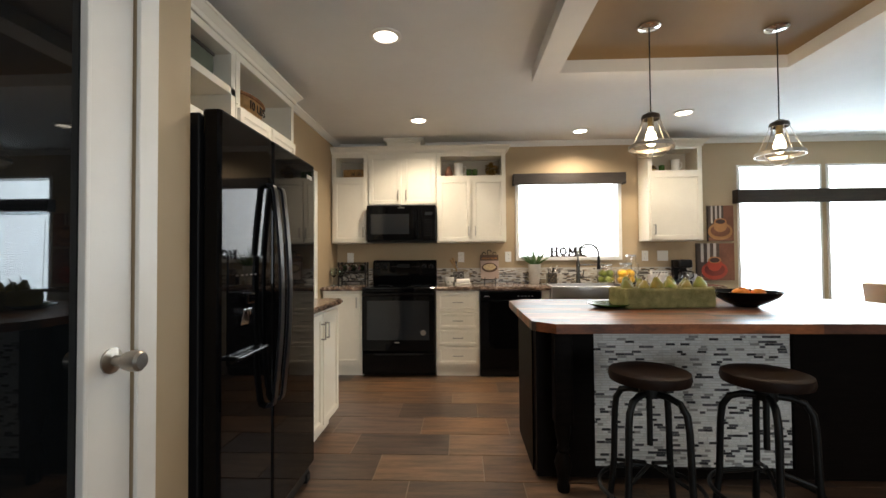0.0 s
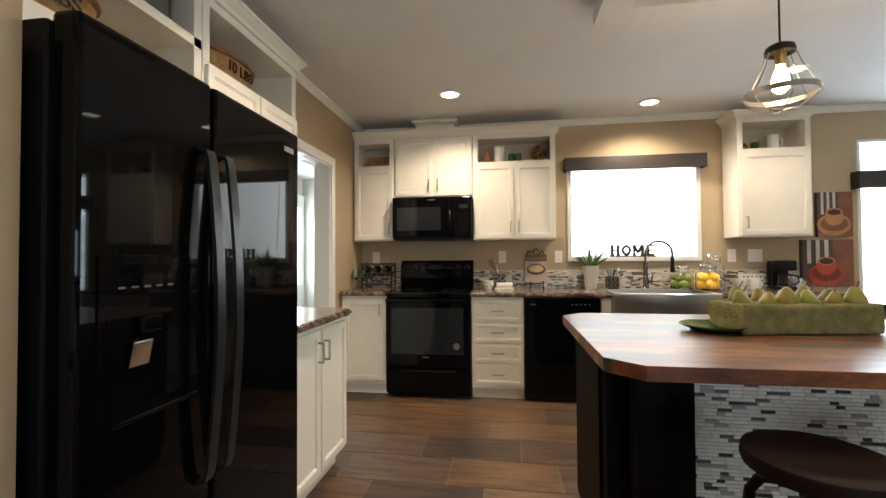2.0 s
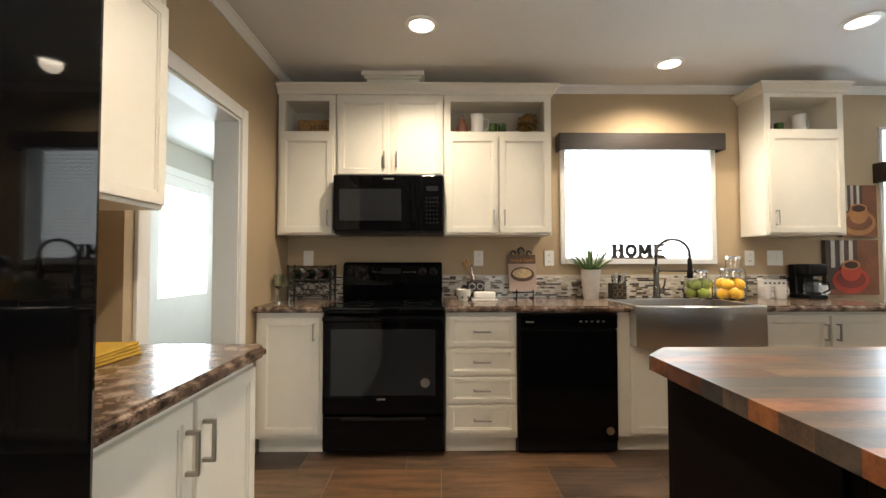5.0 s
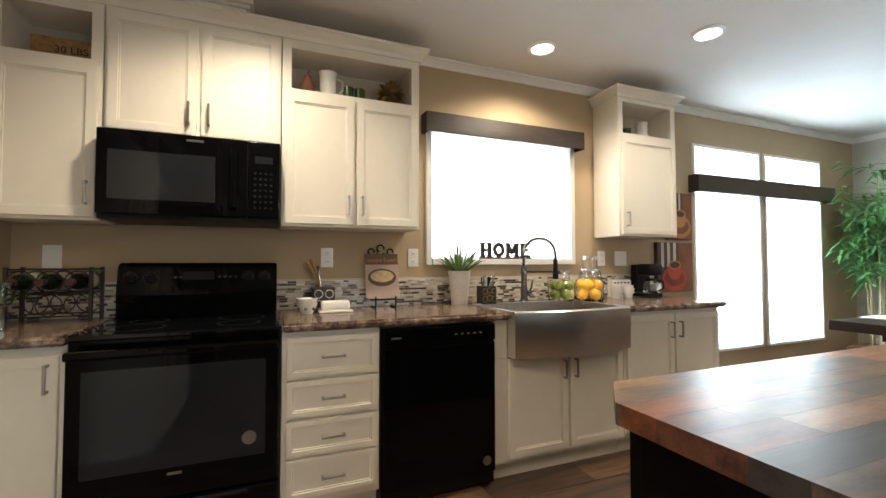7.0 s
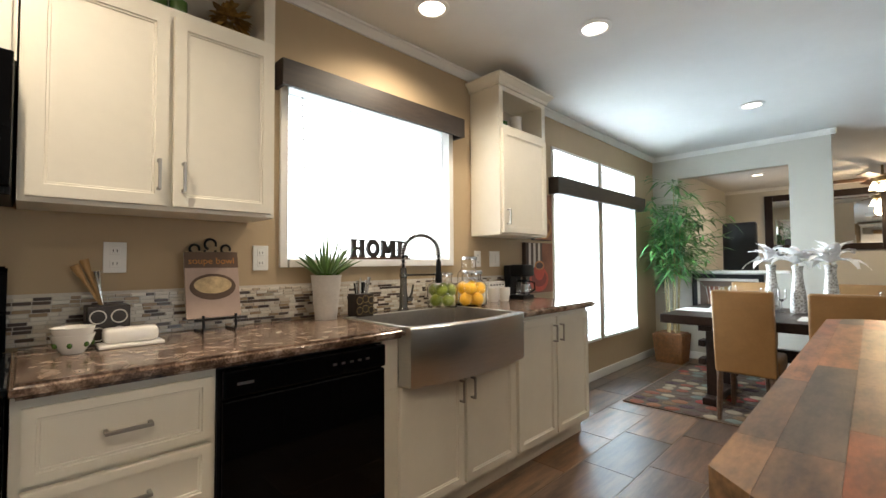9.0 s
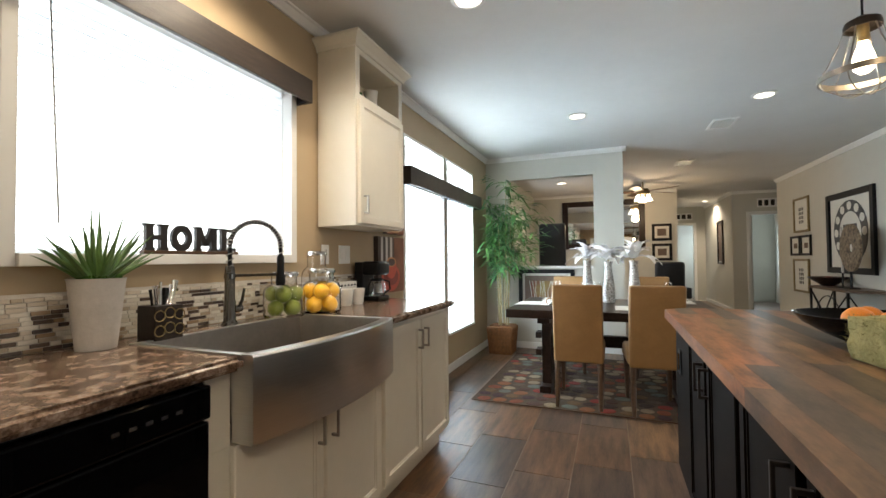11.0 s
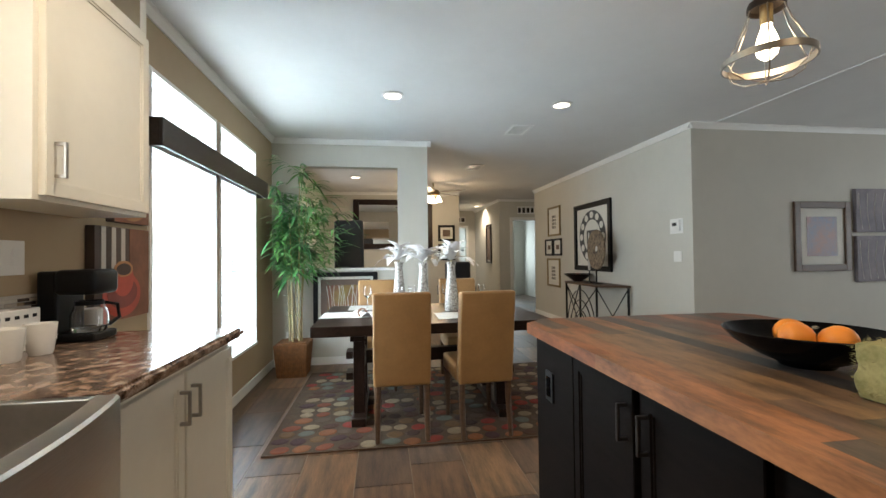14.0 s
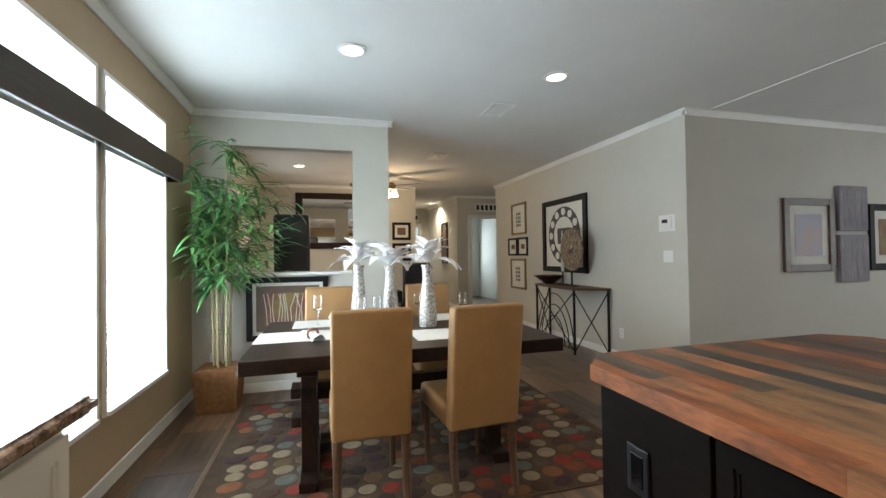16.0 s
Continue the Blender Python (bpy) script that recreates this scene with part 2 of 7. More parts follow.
MOSS = mat("moss_felt", (0.29, 0.255, 0.11), 0.95, noise_scale=18, second=(0.15, 0.14, 0.05), bump=1.0, bump_scale=90)
PEAR = mat("pear_skin", (0.16, 0.21, 0.03), 0.4, noise_scale=7, second=(0.30, 0.19, 0.04), bump=0.05, vary=0.3)
ORANGE = mat("orange_peel", (0.75, 0.24, 0.02), 0.4, noise_scale=8, amount=0.15, bump=0.3, bump_scale=400)
LIME = mat("green_apple_skin", (0.20, 0.25, 0.03), 0.35, noise_scale=8, amount=0.3)
LEMON = mat("yellow_fruit_skin", (0.82, 0.46, 0.02), 0.4, noise_scale=8, amount=0.2, bump=0.25, bump_scale=300)
GLASS = glass("clear_glass")
OUTLET = mat("outlet_plastic", (0.78, 0.77, 0.74), 0.35)
LINEN = mat("white_linen", (0.72, 0.70, 0.66), 0.9, noise_scale=20, amount=0.08, bump=0.4, bump_scale=300)
PAPER = mat("mat_board", (0.68, 0.66, 0.60), 0.8, noise_scale=10, amount=0.05)
GOLD = mat("gold_frame", (0.30, 0.22, 0.10), 0.4, 0.6, noise_scale=20, amount=0.4)
BLIND = mat("blind_slat", (0.85, 0.86, 0.87), 0.5, noise_scale=5, amount=0.03)
nt = BLIND.node_tree
tr = nt.nodes.new("ShaderNodeBsdfTranslucent")
tr.inputs[0].default_value = (0.9, 0.93, 0.95, 1)
mx = nt.nodes.new("ShaderNodeMixShader")
mx.inputs[0].default_value = 0.85
nt.links.new(nt.nodes["Principled BSDF"].outputs[0], mx.inputs[1])
nt.links.new(tr.outputs[0], mx.inputs[2])
nt.links.new(mx.outputs[0], nt.nodes["Material Output"].inputs[0])
DAYLIGHT = glow("bright_daylight", (0.90, 0.96, 1.0), 3.4)
LAMP_GLOW = glow("lamp_lens", (1.0, 0.90, 0.74), 7.0)
BULB_GLOW = glow("lit_bulb", (1.0, 0.80, 0.52), 14.0)

# ---- builders ----
OFFSET = {}


def thing(name, at, label, category, group="", kind=""):
    ob = new(name)
    ob.location = at
    ob.empty_display_size = 0.05
    OFFSET[ob.name] = Vector(at)
    return tagged(ob, label, category, group, kind)


def part(name, bm, material, parent=None, label="", smooth=False):
    """Link a bmesh, built in world coordinates, as one mesh object under a thing or a part."""
    me = bpy.data.meshes.new(name)
    bmesh.ops.recalc_face_normals(bm, faces=bm.faces[:])
    if smooth:
        for f in bm.faces:
            f.smooth = True
    bm.to_mesh(me)
    bm.free()
    me.materials.append(material)
    if smooth:
        me.set_sharp_from_angle(angle=radians(40))
    ob = new(name, me)
    if parent:
        ob.parent = parent
        if parent.name in OFFSET:
            ob.matrix_parent_inverse = Matrix.Translation(-OFFSET[parent.name])
    return tagged(ob, label)


def solid(name, bm, material, label, category="", group="", kind="", smooth=False):
    return tagged(part(name, bm, material, None, label, smooth), label, category, group, kind)


def box(x0, x1, y0, y1, z0, z1, bevel=0.0, bm=None, seg=2):
    b = bmesh.new()
    bmesh.ops.create_cube(b, size=1, matrix=Matrix.LocRotScale(((x0 + x1) / 2, (y0 + y1) / 2, (z0 + z1) / 2), None, (abs(x1 - x0), abs(y1 - y0), abs(z1 - z0))))
    if bevel:
        bmesh.ops.bevel(b, geom=b.edges[:], offset=bevel, segments=seg, affect="EDGES", profile=0.5)
    return join(bm, b)


def join(bm, b):
    if bm is None:
        return b
    me = bpy.data.meshes.new("tmp")
    b.to_mesh(me)
    b.free()
    bm.from_mesh(me)
    bpy.data.meshes.remove(me)
    return bm


def tube(points, r, bm=None, sides=10, caps=True):
    """A round bar along a line of points; r may be one radius or one for each point."""
    b = bmesh.new()
    pts = [Vector(p) for p in points]
    rs = r if isinstance(r, (list, tuple)) else [r] * len(pts)
    rings = []
    up = Vector((0, 0, 1))
    for i, p in enumerate(pts):
        d = (pts[min(i + 1, len(pts) - 1)] - pts[max(i - 1, 0)]).normalized()
        a = d.cross(up if abs(d.dot(up)) < 0.95 else Vector((1, 0, 0))).normalized()
        c = d.cross(a).normalized()
        if rings:
            up = c if abs(d.dot(c)) < 0.9 else up
        rings.append([b.verts.new(p + rs[i] * (math.cos(2 * math.pi * k / sides) * a + math.sin(2 * math.pi * k / sides) * c)) for k in range(sides)])
        up = Vector((0, 0, 1))
    for u, v in zip(rings, rings[1:]):
        best = min(range(sides), key=lambda s: (u[0].co - v[s].co).length)
        for k in range(sides):
            b.faces.new((u[k], u[(k + 1) % sides], v[(k + 1 + best) % sides], v[(k + best) % sides]))
    if caps:
        b.faces.new(rings[0])
        b.faces.new(rings[-1])
    return join(bm, b)


def lathe(profile, at, bm=None, sides=24):
    """Turn a profile of (radius, height) about the upright through at."""
    b = bmesh.new()
    x, y, z = at
    rings = []
    for r, h in profile:
        if r < 1e-4:
            rings.append([b.verts.new((x, y, z + h))])
        else:
            rings.append([b.verts.new((x + r * math.cos(2 * math.pi * k / sides), y + r * math.sin(2 * math.pi * k / sides), z + h)) for k in range(sides)])
    for u, v in zip(rings, rings[1:]):
        for k in range(sides):
            a, c = u[k % len(u)], u[(k + 1) % len(u)]
            d, f = v[(k + 1) % len(v)], v[k % len(v)]
            vs = list(dict.fromkeys((a, c, d, f)))
            if len(vs) > 2:
                b.faces.new(vs)
    return join(bm, b)


def prism(outline, z0, z1, bm=None, bevel=0.0):
    """Raise a flat outline of (x, y) from z0 to z1."""
    b = bmesh.new()
    lo = [b.verts.new((x, y, z0)) for x, y in outline]
    hi = [b.verts.new((x, y, z1)) for x, y in outline]
    b.faces.new(lo)
    b.faces.new(hi)
    n = len(outline)
    for k in range(n):
        b.faces.new((lo[k], lo[(k + 1) % n], hi[(k + 1) % n], hi[k]))
    if bevel:
        bmesh.ops.bevel(b, geom=b.edges[:], offset=bevel, segments=2, affect="EDGES")
    return join(bm, b)


def turned(bm, m):
    bmesh.ops.transform(bm, matrix=m, verts=bm.verts[:])
    return bm


def ball(at, r, bm=None, squash=1.0, seg=16):
    b = bmesh.new()
    bmesh.ops.create_uvsphere(b, u_segments=seg, v_segments=seg // 2 + 2, radius=r, matrix=Matrix.LocRotScale(at, None, (1, 1, squash)))
    return join(bm, b)


def text(name, body, size, material, parent, m, depth=0.002, label=""):
    c = bpy.data.curves.new(name, "FONT")
    c.body, c.size, c.extrude, c.align_x = body, size, depth, "CENTER"
    tmp = new(name, c)
    bpy.context.view_layer.update()
    me = bpy.data.meshes.new_from_object(tmp.evaluated_get(bpy.context.evaluated_depsgraph_get()))
    bpy.data.objects.remove(tmp)
    me.transform(m)
    me.materials.clear()
    me.materials.append(material)
    ob = new(name, me)
    if parent:
        ob.parent = parent
        if parent.name in OFFSET:
            ob.matrix_parent_inverse = Matrix.Translation(-OFFSET[parent.name])
    return tagged(ob, label)

# ---- structure ----
NY = 5.675            # inner face of the window wall
WX = -1.0             # inner face of the kitchen's end wall
PX = 6.05             # dining face of the half wall
CY = 1.33             # face of the clock wall
PIC_X = 5.06          # face of the picture wall
FAR_X = 10.0


def wall(name, x0, x1, y0, y1, material, z0=0.0, z1=2.6, openings=(), label="painted wall"):
    """A wall with rectangular openings (a0, a1, z0, z1) along its long side."""
    bm = None
    along_x = abs(x1 - x0) > abs(y1 - y0)
    lo, hi = (min(x0, x1), max(x0, x1)) if along_x else (min(y0, y1), max(y0, y1))
    cuts = sorted(openings)
    spans, at = [], lo
    for a0, a1, b0, b1 in cuts:
        spans += [(at, a0, z0, z1), (a0, a1, z0, b0), (a0, a1, b1, z1)]
        at = a1
    spans.append((at, hi, z0, z1))
    for a0, a1, b0, b1 in spans:
        if a1 - a0 > 1e-3 and b1 - b0 > 1e-3:
            bm = box(a0, a1, y0, y1, b0, b1, bm=bm) if along_x else box(x0, x1, a0, a1, b0, b1, bm=bm)
    return solid(name, bm, material, label, "wall", kind="structure")


WIN1 = (1.10, 2.225, 1.20, 2.08)
WIN2 = [(3.56, 4.43, 0.41, 1.80), (3.56, 4.43, 1.90, 2.20), (4.53, 5.40, 0.41, 1.80), (4.53, 5.40, 1.90, 2.20)]
wall("wall_north", WX - 0.14, PX, NY, NY + 0.14, WALL_TAN, openings=[WIN1, (3.56, 4.43, 0.41, 2.20), (4.53, 5.40, 0.41, 2.20)], label="tan painted kitchen and dining window wall")
wall("wall_north_living", PX + 0.12, FAR_X + 0.12, NY, NY + 0.14, WALL_GREY, label="greige painted living room wall")
wall("wall_west", WX - 0.14, WX, 4.0, NY, WALL_TAN, openings=[(4.12, 4.88, -0.01, 2.0)], label="tan painted wall with a cased doorway")
wall("wall_west_recess", -1.28, -1.14, 2.14, 4.0, WALL_TAN, label="tan painted wall behind the refrigerator")
wall("wall_pantry_side", -1.28, -0.45, 2.0, 2.14, WALL_TAN, label="tan painted pantry wall end")
wall("wall_pantry", -0.59, -0.45, -2.7, 2.0, WALL_TAN, openings=[(1.10, 1.915, -0.01, 2.04)], label="tan painted pantry wall")
wall("wall_clock", PIC_X, 9.6, CY - 0.12, CY, WALL_GREY, label="greige painted wall with a clock")
wall("wall_pictures", PIC_X, PIC_X + 0.12, -2.7, CY - 0.12, WALL_GREY, label="greige painted wall with pictures")
wall("wall_south", -0.59, PIC_X + 0.12, -2.84, -2.7, WALL_GREY, label="greige painted wall")
wall("wall_half", PX, PX + 0.12, 3.94, NY, WALL_GREY, openings=[(4.285, 5.38, 1.06, 2.225)], label="greige half wall with a pass-through opening")
wall("wall_living_end", FAR_X, FAR_X + 0.12, 2.85, NY, WALL_GREY, label="greige painted living room end wall")
wall("wall_hall_north", FAR_X + 0.12, 13.6, 2.85, 2.97, WALL_GREY, label="greige painted hall wall")
wall("wall_hall_end", 13.6, 13.72, 0.2, 2.97, WALL_GREY, openings=[(2.0, 2.72, -0.01, 2.03)], label="greige painted hall end wall")
wall("wall_hall_south", 10.9, 13.6, 1.60, 1.72, WALL_GREY, label="greige painted hall wall with a dark picture")
wall("wall_hall_side", 10.9, 11.02, 0.2, 1.60, WALL_GREY, openings=[(0.62, 1.40, -0.01, 2.03)], label="greige painted wall with a white door")
wall("wall_hall_close", 9.48, 13.72, 0.08, 0.2, WALL_GREY, label="greige painted wall")
wall("wall_hall_close", 9.48, 9.6, 0.2, CY - 0.12, WALL_GREY, label="greige painted wall")
wall("wall_hall_bedroom", 14.6, 14.72, 1.0, 3.4, WALL_GREY, label="pale bedroom wall")
wall("wall_utility_far", -3.0, -2.86, 2.6, 8.2, WALL_GREY, label="pale utility room wall")
wall("wall_utility_north", -2.86, -1.14, 8.06, 8.2, WALL_GREY, label="pale utility room wall")
wall("wall_utility_south", -2.86, -1.28, 2.6, 2.74, WALL_GREY, label="pale utility room wall")
wall("wall_utility_east", -1.14, -1.0, NY + 0.14, 8.2, WALL_GREY, label="pale utility room wall")

TRAY = (0.95, 2.76, 2.60, 3.79)
bm = box(-3.0, 14.72, -2.84, NY + 0.14, CEIL, CEIL + 0.1)
solid("ceiling", bm, CEILING, "flat pale textured ceiling", "ceiling", kind="structure")
solid("ceiling_utility", box(-3.0, -1.0, NY + 0.14, 8.2, CEIL, CEIL + 0.1), CEILING, "flat pale utility room ceiling", "ceiling", kind="structure")
bm = box(TRAY[0] + 0.16, TRAY[1] - 0.16, TRAY[2] + 0.14, TRAY[3] - 0.14, CEIL - 0.004, CEIL + 0.01)
solid("ceiling_panel", bm, TAN_CEILING, "tan painted ceiling panel inside the beam frame", "ceiling", kind="structure")
bm = box(TRAY[0], TRAY[0] + 0.16, TRAY[2], TRAY[3], CEIL - 0.09, CEIL)
bm = box(TRAY[1] - 0.16, TRAY[1], TRAY[2], TRAY[3], CEIL - 0.09, CEIL, bm=bm)
bm = box(TRAY[0] + 0.16, TRAY[1] - 0.16, TRAY[2], TRAY[2] + 0.14, CEIL - 0.09, CEIL, bm=bm)
bm = box(TRAY[0] + 0.16, TRAY[1] - 0.16, TRAY[3] - 0.14, TRAY[3], CEIL - 0.09, CEIL, bm=bm)
solid("ceiling_beam", bm, CEILING, "white box beam frame on the ceiling above the island", "beam", kind="structure")
bm = box(-0.45, PIC_X, 1.07, 1.092, CEIL - 0.008, CEIL)
solid("ceiling_batten", bm, CEILING, "thin white batten over a ceiling seam", "trim", kind="structure")


def crown(name, p, q, inward, size=0.055):
    """A crown moulding along a wall from p to q, with its profile on the inward side."""
    p, q, n = Vector((*p, 0)), Vector((*q, 0)), Vector((*inward, 0))
    prof = [(0, 0), (0, -size), (0.012, -size), (0.018, -size * 0.72), (size * 0.62, -0.016), (size * 0.8, -0.012), (size * 0.8, 0)]
    b = bmesh.new()
    ends = [[b.verts.new(s + n * a + Vector((0, 0, CEIL + h))) for a, h in prof] for s in (p, q)]
    for k in range(len(prof)):
        j = (k + 1) % len(prof)
        b.faces.new((ends[0][k], ends[0][j], ends[1][j], ends[1][k]))
    b.faces.new(ends[0])
    b.faces.new(ends[1])
    return solid(name, b, WHITE, "white crown moulding", "trim", kind="structure")


crown("crown_north", (WX, NY), (PX, NY), (0, -1))
crown("crown_west", (WX, 4.0), (WX, NY), (1, 0))
crown("crown_half_wall", (PX, 3.90), (PX, NY), (-1, 0))
crown("crown_half_wall_end", (PX - 0.04, 3.94), (PX + 0.16, 3.94), (0, -1))
crown("crown_clock", (PIC_X - 0.04, CY), (9.6, CY), (0, 1))
crown("crown_pictures", (PIC_X, -2.7), (PIC_X, CY + 0.04), (-1, 0))
crown("crown_living", (FAR_X, 2.85), (FAR_X, NY), (-1, 0))
crown("crown_hall", (10.9, 1.72), (13.6, 1.72), (0, 1))
crown("crown_hall_side", (10.9, 0.2), (10.9, 1.72), (-1, 0))


def skirting(x0, x1, y0, y1, name="baseboard"):
    solid(name, box(x0, x1, y0, y1, 0, 0.085, 0.004), WHITE, "white painted baseboard", "baseboard", kind="structure")


skirting(3.02, PX, NY - 0.014, NY)
skirting(PX - 0.014, PX, 3.94, NY - 0.014)
skirting(PX, PX + 0.12, 3.926, 3.94)
skirting(PIC_X, 9.6, CY, CY + 0.014)
skirting(PIC_X - 0.014, PIC_X, -2.7, CY)
skirting(WX, WX + 0.014, 4.95, 5.10)
skirting(FAR_X - 0.014, FAR_X, 2.85, NY)
skirting(10.9, 13.6, 1.72, 1.734)
solid("corner_trim", box(PIC_X - 0.004, PIC_X + 0.03, CY, CY + 0.004, 0.085, CEIL - 0.05), WALL_GREY, "greige corner trim strip", "trim", kind="structure")
solid("corner_trim", box(PIC_X - 0.004, PIC_X, CY - 0.05, CY, 0.085, CEIL - 0.05), WALL_GREY, "greige corner trim strip", "trim", kind="structure")
# floor slab
solid("floor_slab_utility", box(-3.0, -1.0, NY + 0.14, 8.2, -0.12, -0.004), GROUT, "grouted floor bed under the tiles", "floor", kind="structure")
solid("floor_slab", box(-3.0, 14.72, -2.84, NY + 0.14, -0.12, -0.004), GROUT, "grouted floor bed under the tiles", "floor", kind="structure")
solid("backdrop", box(-0.8, 7.5, 6.6, 6.62, -0.5, 3.2), DAYLIGHT, "bright overexposed daylight outside the windows", "backdrop", kind="structure")


def casing(name, x0, x1, z0, z1, y, w=0.035, sill=True):
    th = thing(name, ((x0 + x1) / 2, y, z0), "white window casing round a bright window", "window", kind="structure")
    part("window_frame", box(x0 - w, x0 + 0.004, y - 0.014, y + 0.05, z0 - w, z1 + w, 0.003), WHITE, th)
    part("window_frame", box(x1 - 0.004, x1 + w, y - 0.014, y + 0.05, z0 - w, z1 + w, 0.003), WHITE, th)
    part("window_frame", box(x0 + 0.004, x1 - 0.004, y - 0.013, y + 0.049, z1 - 0.004, z1 + w, 0.003), WHITE, th)
    part("window_sill" if sill else "window_frame", box(x0 + 0.004, x1 - 0.004, y - (0.03 if sill else 0.014), y + 0.049, z0 - w, z0 + 0.004, 0.003), WHITE, th)
    d0, d1 = y + 0.051, y + 0.139
    part("jamb_liner", box(x0, x0 + 0.004, d0, d1, z0, z1), WHITE, th)
    part("jamb_liner", box(x1 - 0.004, x1, d0, d1, z0, z1), WHITE, th)
    part("jamb_liner", box(x0 + 0.004, x1 - 0.004, d0, d1, z1 - 0.004, z1), WHITE, th)
    part("jamb_liner", box(x0 + 0.004, x1 - 0.004, d0, d1, z0, z0 + 0.004), WHITE, th)
    return th


def blind(x0, x1, z0, z1, y, tilt, label):
    th = thing("window_blind", ((x0 + x1) / 2, y, z0), label, "blind")
    b = box(-(x1 - x0) / 2 + 0.006, (x1 - x0) / 2 - 0.006, -0.0125, 0.0125, -0.0008, 0.0008)
    turned(b, pose(0, 0, 0, tilt, 0, 0))
    me = bpy.data.meshes.new("slat")
    b.to_mesh(me)
    b.free()
    me.materials.append(BLIND)
    z = z0 + 0.03
    while z < z1 - 0.04:
        ob = new("slat", me)
        ob.parent = th
        ob.location = (0, 0, z - z0)
        z += 0.030
    part("bottom_rail", box(x0 + 0.005, x1 - 0.005, y - 0.014, y + 0.014, z0 + 0.002, z0 + 0.018, 0.003), BLIND, th)
    part("head_rail", box(x0 + 0.003, x1 - 0.003, y - 0.016, y + 0.016, z1 - 0.035, z1 - 0.003, 0.003), BLIND, th)
    part("tilt_wand", tube([(x0 + 0.10, y - 0.03, z1 - 0.04), (x0 + 0.13, y - 0.03, z0 + 0.10)], 0.003), NICKEL, th)
    return th


def pane(name, x0, x1, z0, z1, y, parent):
    ob = part(name, box(x0, x1, y, y + 0.005, z0, z1), GLASS, parent)
    ob.visible_shadow = False
    return ob


w = casing("window_1", *WIN1, NY)
pane("pane", WIN1[0], WIN1[1], WIN1[2], WIN1[3], NY + 0.11, w)
blind(WIN1[0], WIN1[1], WIN1[2], WIN1[3], NY + 0.07, 8, "white horizontal slat blind in the kitchen window")
for k, (x0, x1) in enumerate([(3.56, 4.43), (4.53, 5.40)]):
    w = casing("window_%d" % (k + 2), x0, x1, 0.41, 2.20, NY, 0.022)
    part("window_rail", box(x0 + 0.004, x1 - 0.004, NY - 0.005, NY + 0.06, 1.80, 1.90, 0.003), WHITE, w)
    pane("pane", x0, x1, 0.41, 1.80, NY + 0.11, w)
    pane("pane", x0, x1, 1.90, 2.20, NY + 0.11, w)
    blind(x0, x1, 0.41, 1.80, NY + 0.07, 8, "white horizontal slat blind in the tall dining window")


def valance(x0, x1, z0, z1, y0, label):
    th = thing("window_valance", ((x0 + x1) / 2, NY, z0), label, "valance")
    part("front_board", box(x0, x1, y0, y0 + 0.02, z0, z1, 0.003), VALANCE, th)
    part("end_board", box(x0, x0 + 0.02, y0 + 0.02, NY, z0, z1, 0.002), VALANCE, th)
    part("end_board", box(x1 - 0.02, x1, y0 + 0.02, NY, z0, z1, 0.002), VALANCE, th)
    part("top_board", box(x0 + 0.02, x1 - 0.02, y0 + 0.02, NY, z1 - 0.02, z1 - 0.004), VALANCE, th)


valance(1.035, 2.285, 2.02, 2.145, 5.575, "dark rustic wood valance above the kitchen window")
valance(3.49, 5.50, 1.785, 1.935, 5.575, "dark rustic wood valance across the dining windows")

# cased doorway to the utility room
th = thing("door_frame_1", (WX, 4.5, 0), "white cased doorway without a door", "door frame", kind="structure")
part("casing", box(WX, WX + 0.015, 4.05, 4.12, 0, 2.07, 0.003), WHITE, th)
part("casing", box(WX, WX + 0.015, 4.88, 4.95, 0, 2.07, 0.003), WHITE, th)
part("casing", box(WX, WX + 0.015, 4.12, 4.88, 2.0, 2.07, 0.003), WHITE, th)
part("jamb", box(WX - 0.14, WX, 4.12, 4.135, 0, 2.0), WHITE, th)
part("jamb", box(WX - 0.14, WX, 4.865, 4.88, 0, 2.0), WHITE, th)
part("jamb", box(WX - 0.14, WX, 4.135, 4.865, 1.985, 2.0), WHITE, th)
# exterior door of the utility room with a bright pane
th = thing("door_2", (-2.84, 7.0, 0), "white exterior door with a bright glazed panel", "door", kind="structure")
part("door_leaf", box(-2.86, -2.82, 6.70, 8.05, 0.02, 2.15, 0.004), WHITE, th)
part("pane", box(-2.82, -2.812, 6.98, 7.90, 0.80, 2.02, 0.002), DAYLIGHT, th, "bright overexposed glass")
part("casing", box(-2.86, -2.815, 6.61, 6.70, 0, 2.24, 0.004), WHITE, th)
part("casing", box(-2.86, -2.815, 6.70, 8.05, 2.15, 2.24, 0.004), WHITE, th)

# pantry door: the unlit closet behind is put into the glass as black
th = thing("door_1", (-0.47, 1.5, 0), "white pantry door with a tall glass panel coloured dark", "door", kind="structure")
DX = -0.455
leaf = part("door_leaf", box(DX - 0.04, DX, 1.765, 1.903, 0.01, 2.03, 0.003), WHITE, th)
part("stile", box(DX - 0.04, DX, 1.11, 1.22, 0.01, 2.03, 0.003), WHITE, th)
part("top_rail", box(DX - 0.04, DX, 1.22, 1.765, 1.92, 2.03, 0.003), WHITE, th)
part("bottom_rail", box(DX - 0.04, DX, 1.22, 1.765, 0.01, 0.2, 0.003), WHITE, th)
part("glass_panel", box(DX - 0.025, DX - 0.012, 1.22, 1.765, 0.2, 1.92), BLACK_GLASS, th, "reflecting glass panel, closet darkness in its colour")
part("glazing_bead", box(DX - 0.012, DX + 0.008, 1.752, 1.765, 0.2, 1.92, 0.003), WHITE, th)
part("casing", box(-0.45, -0.437, 1.906, 1.977, 0, 2.08, 0.003), WHITE, th)
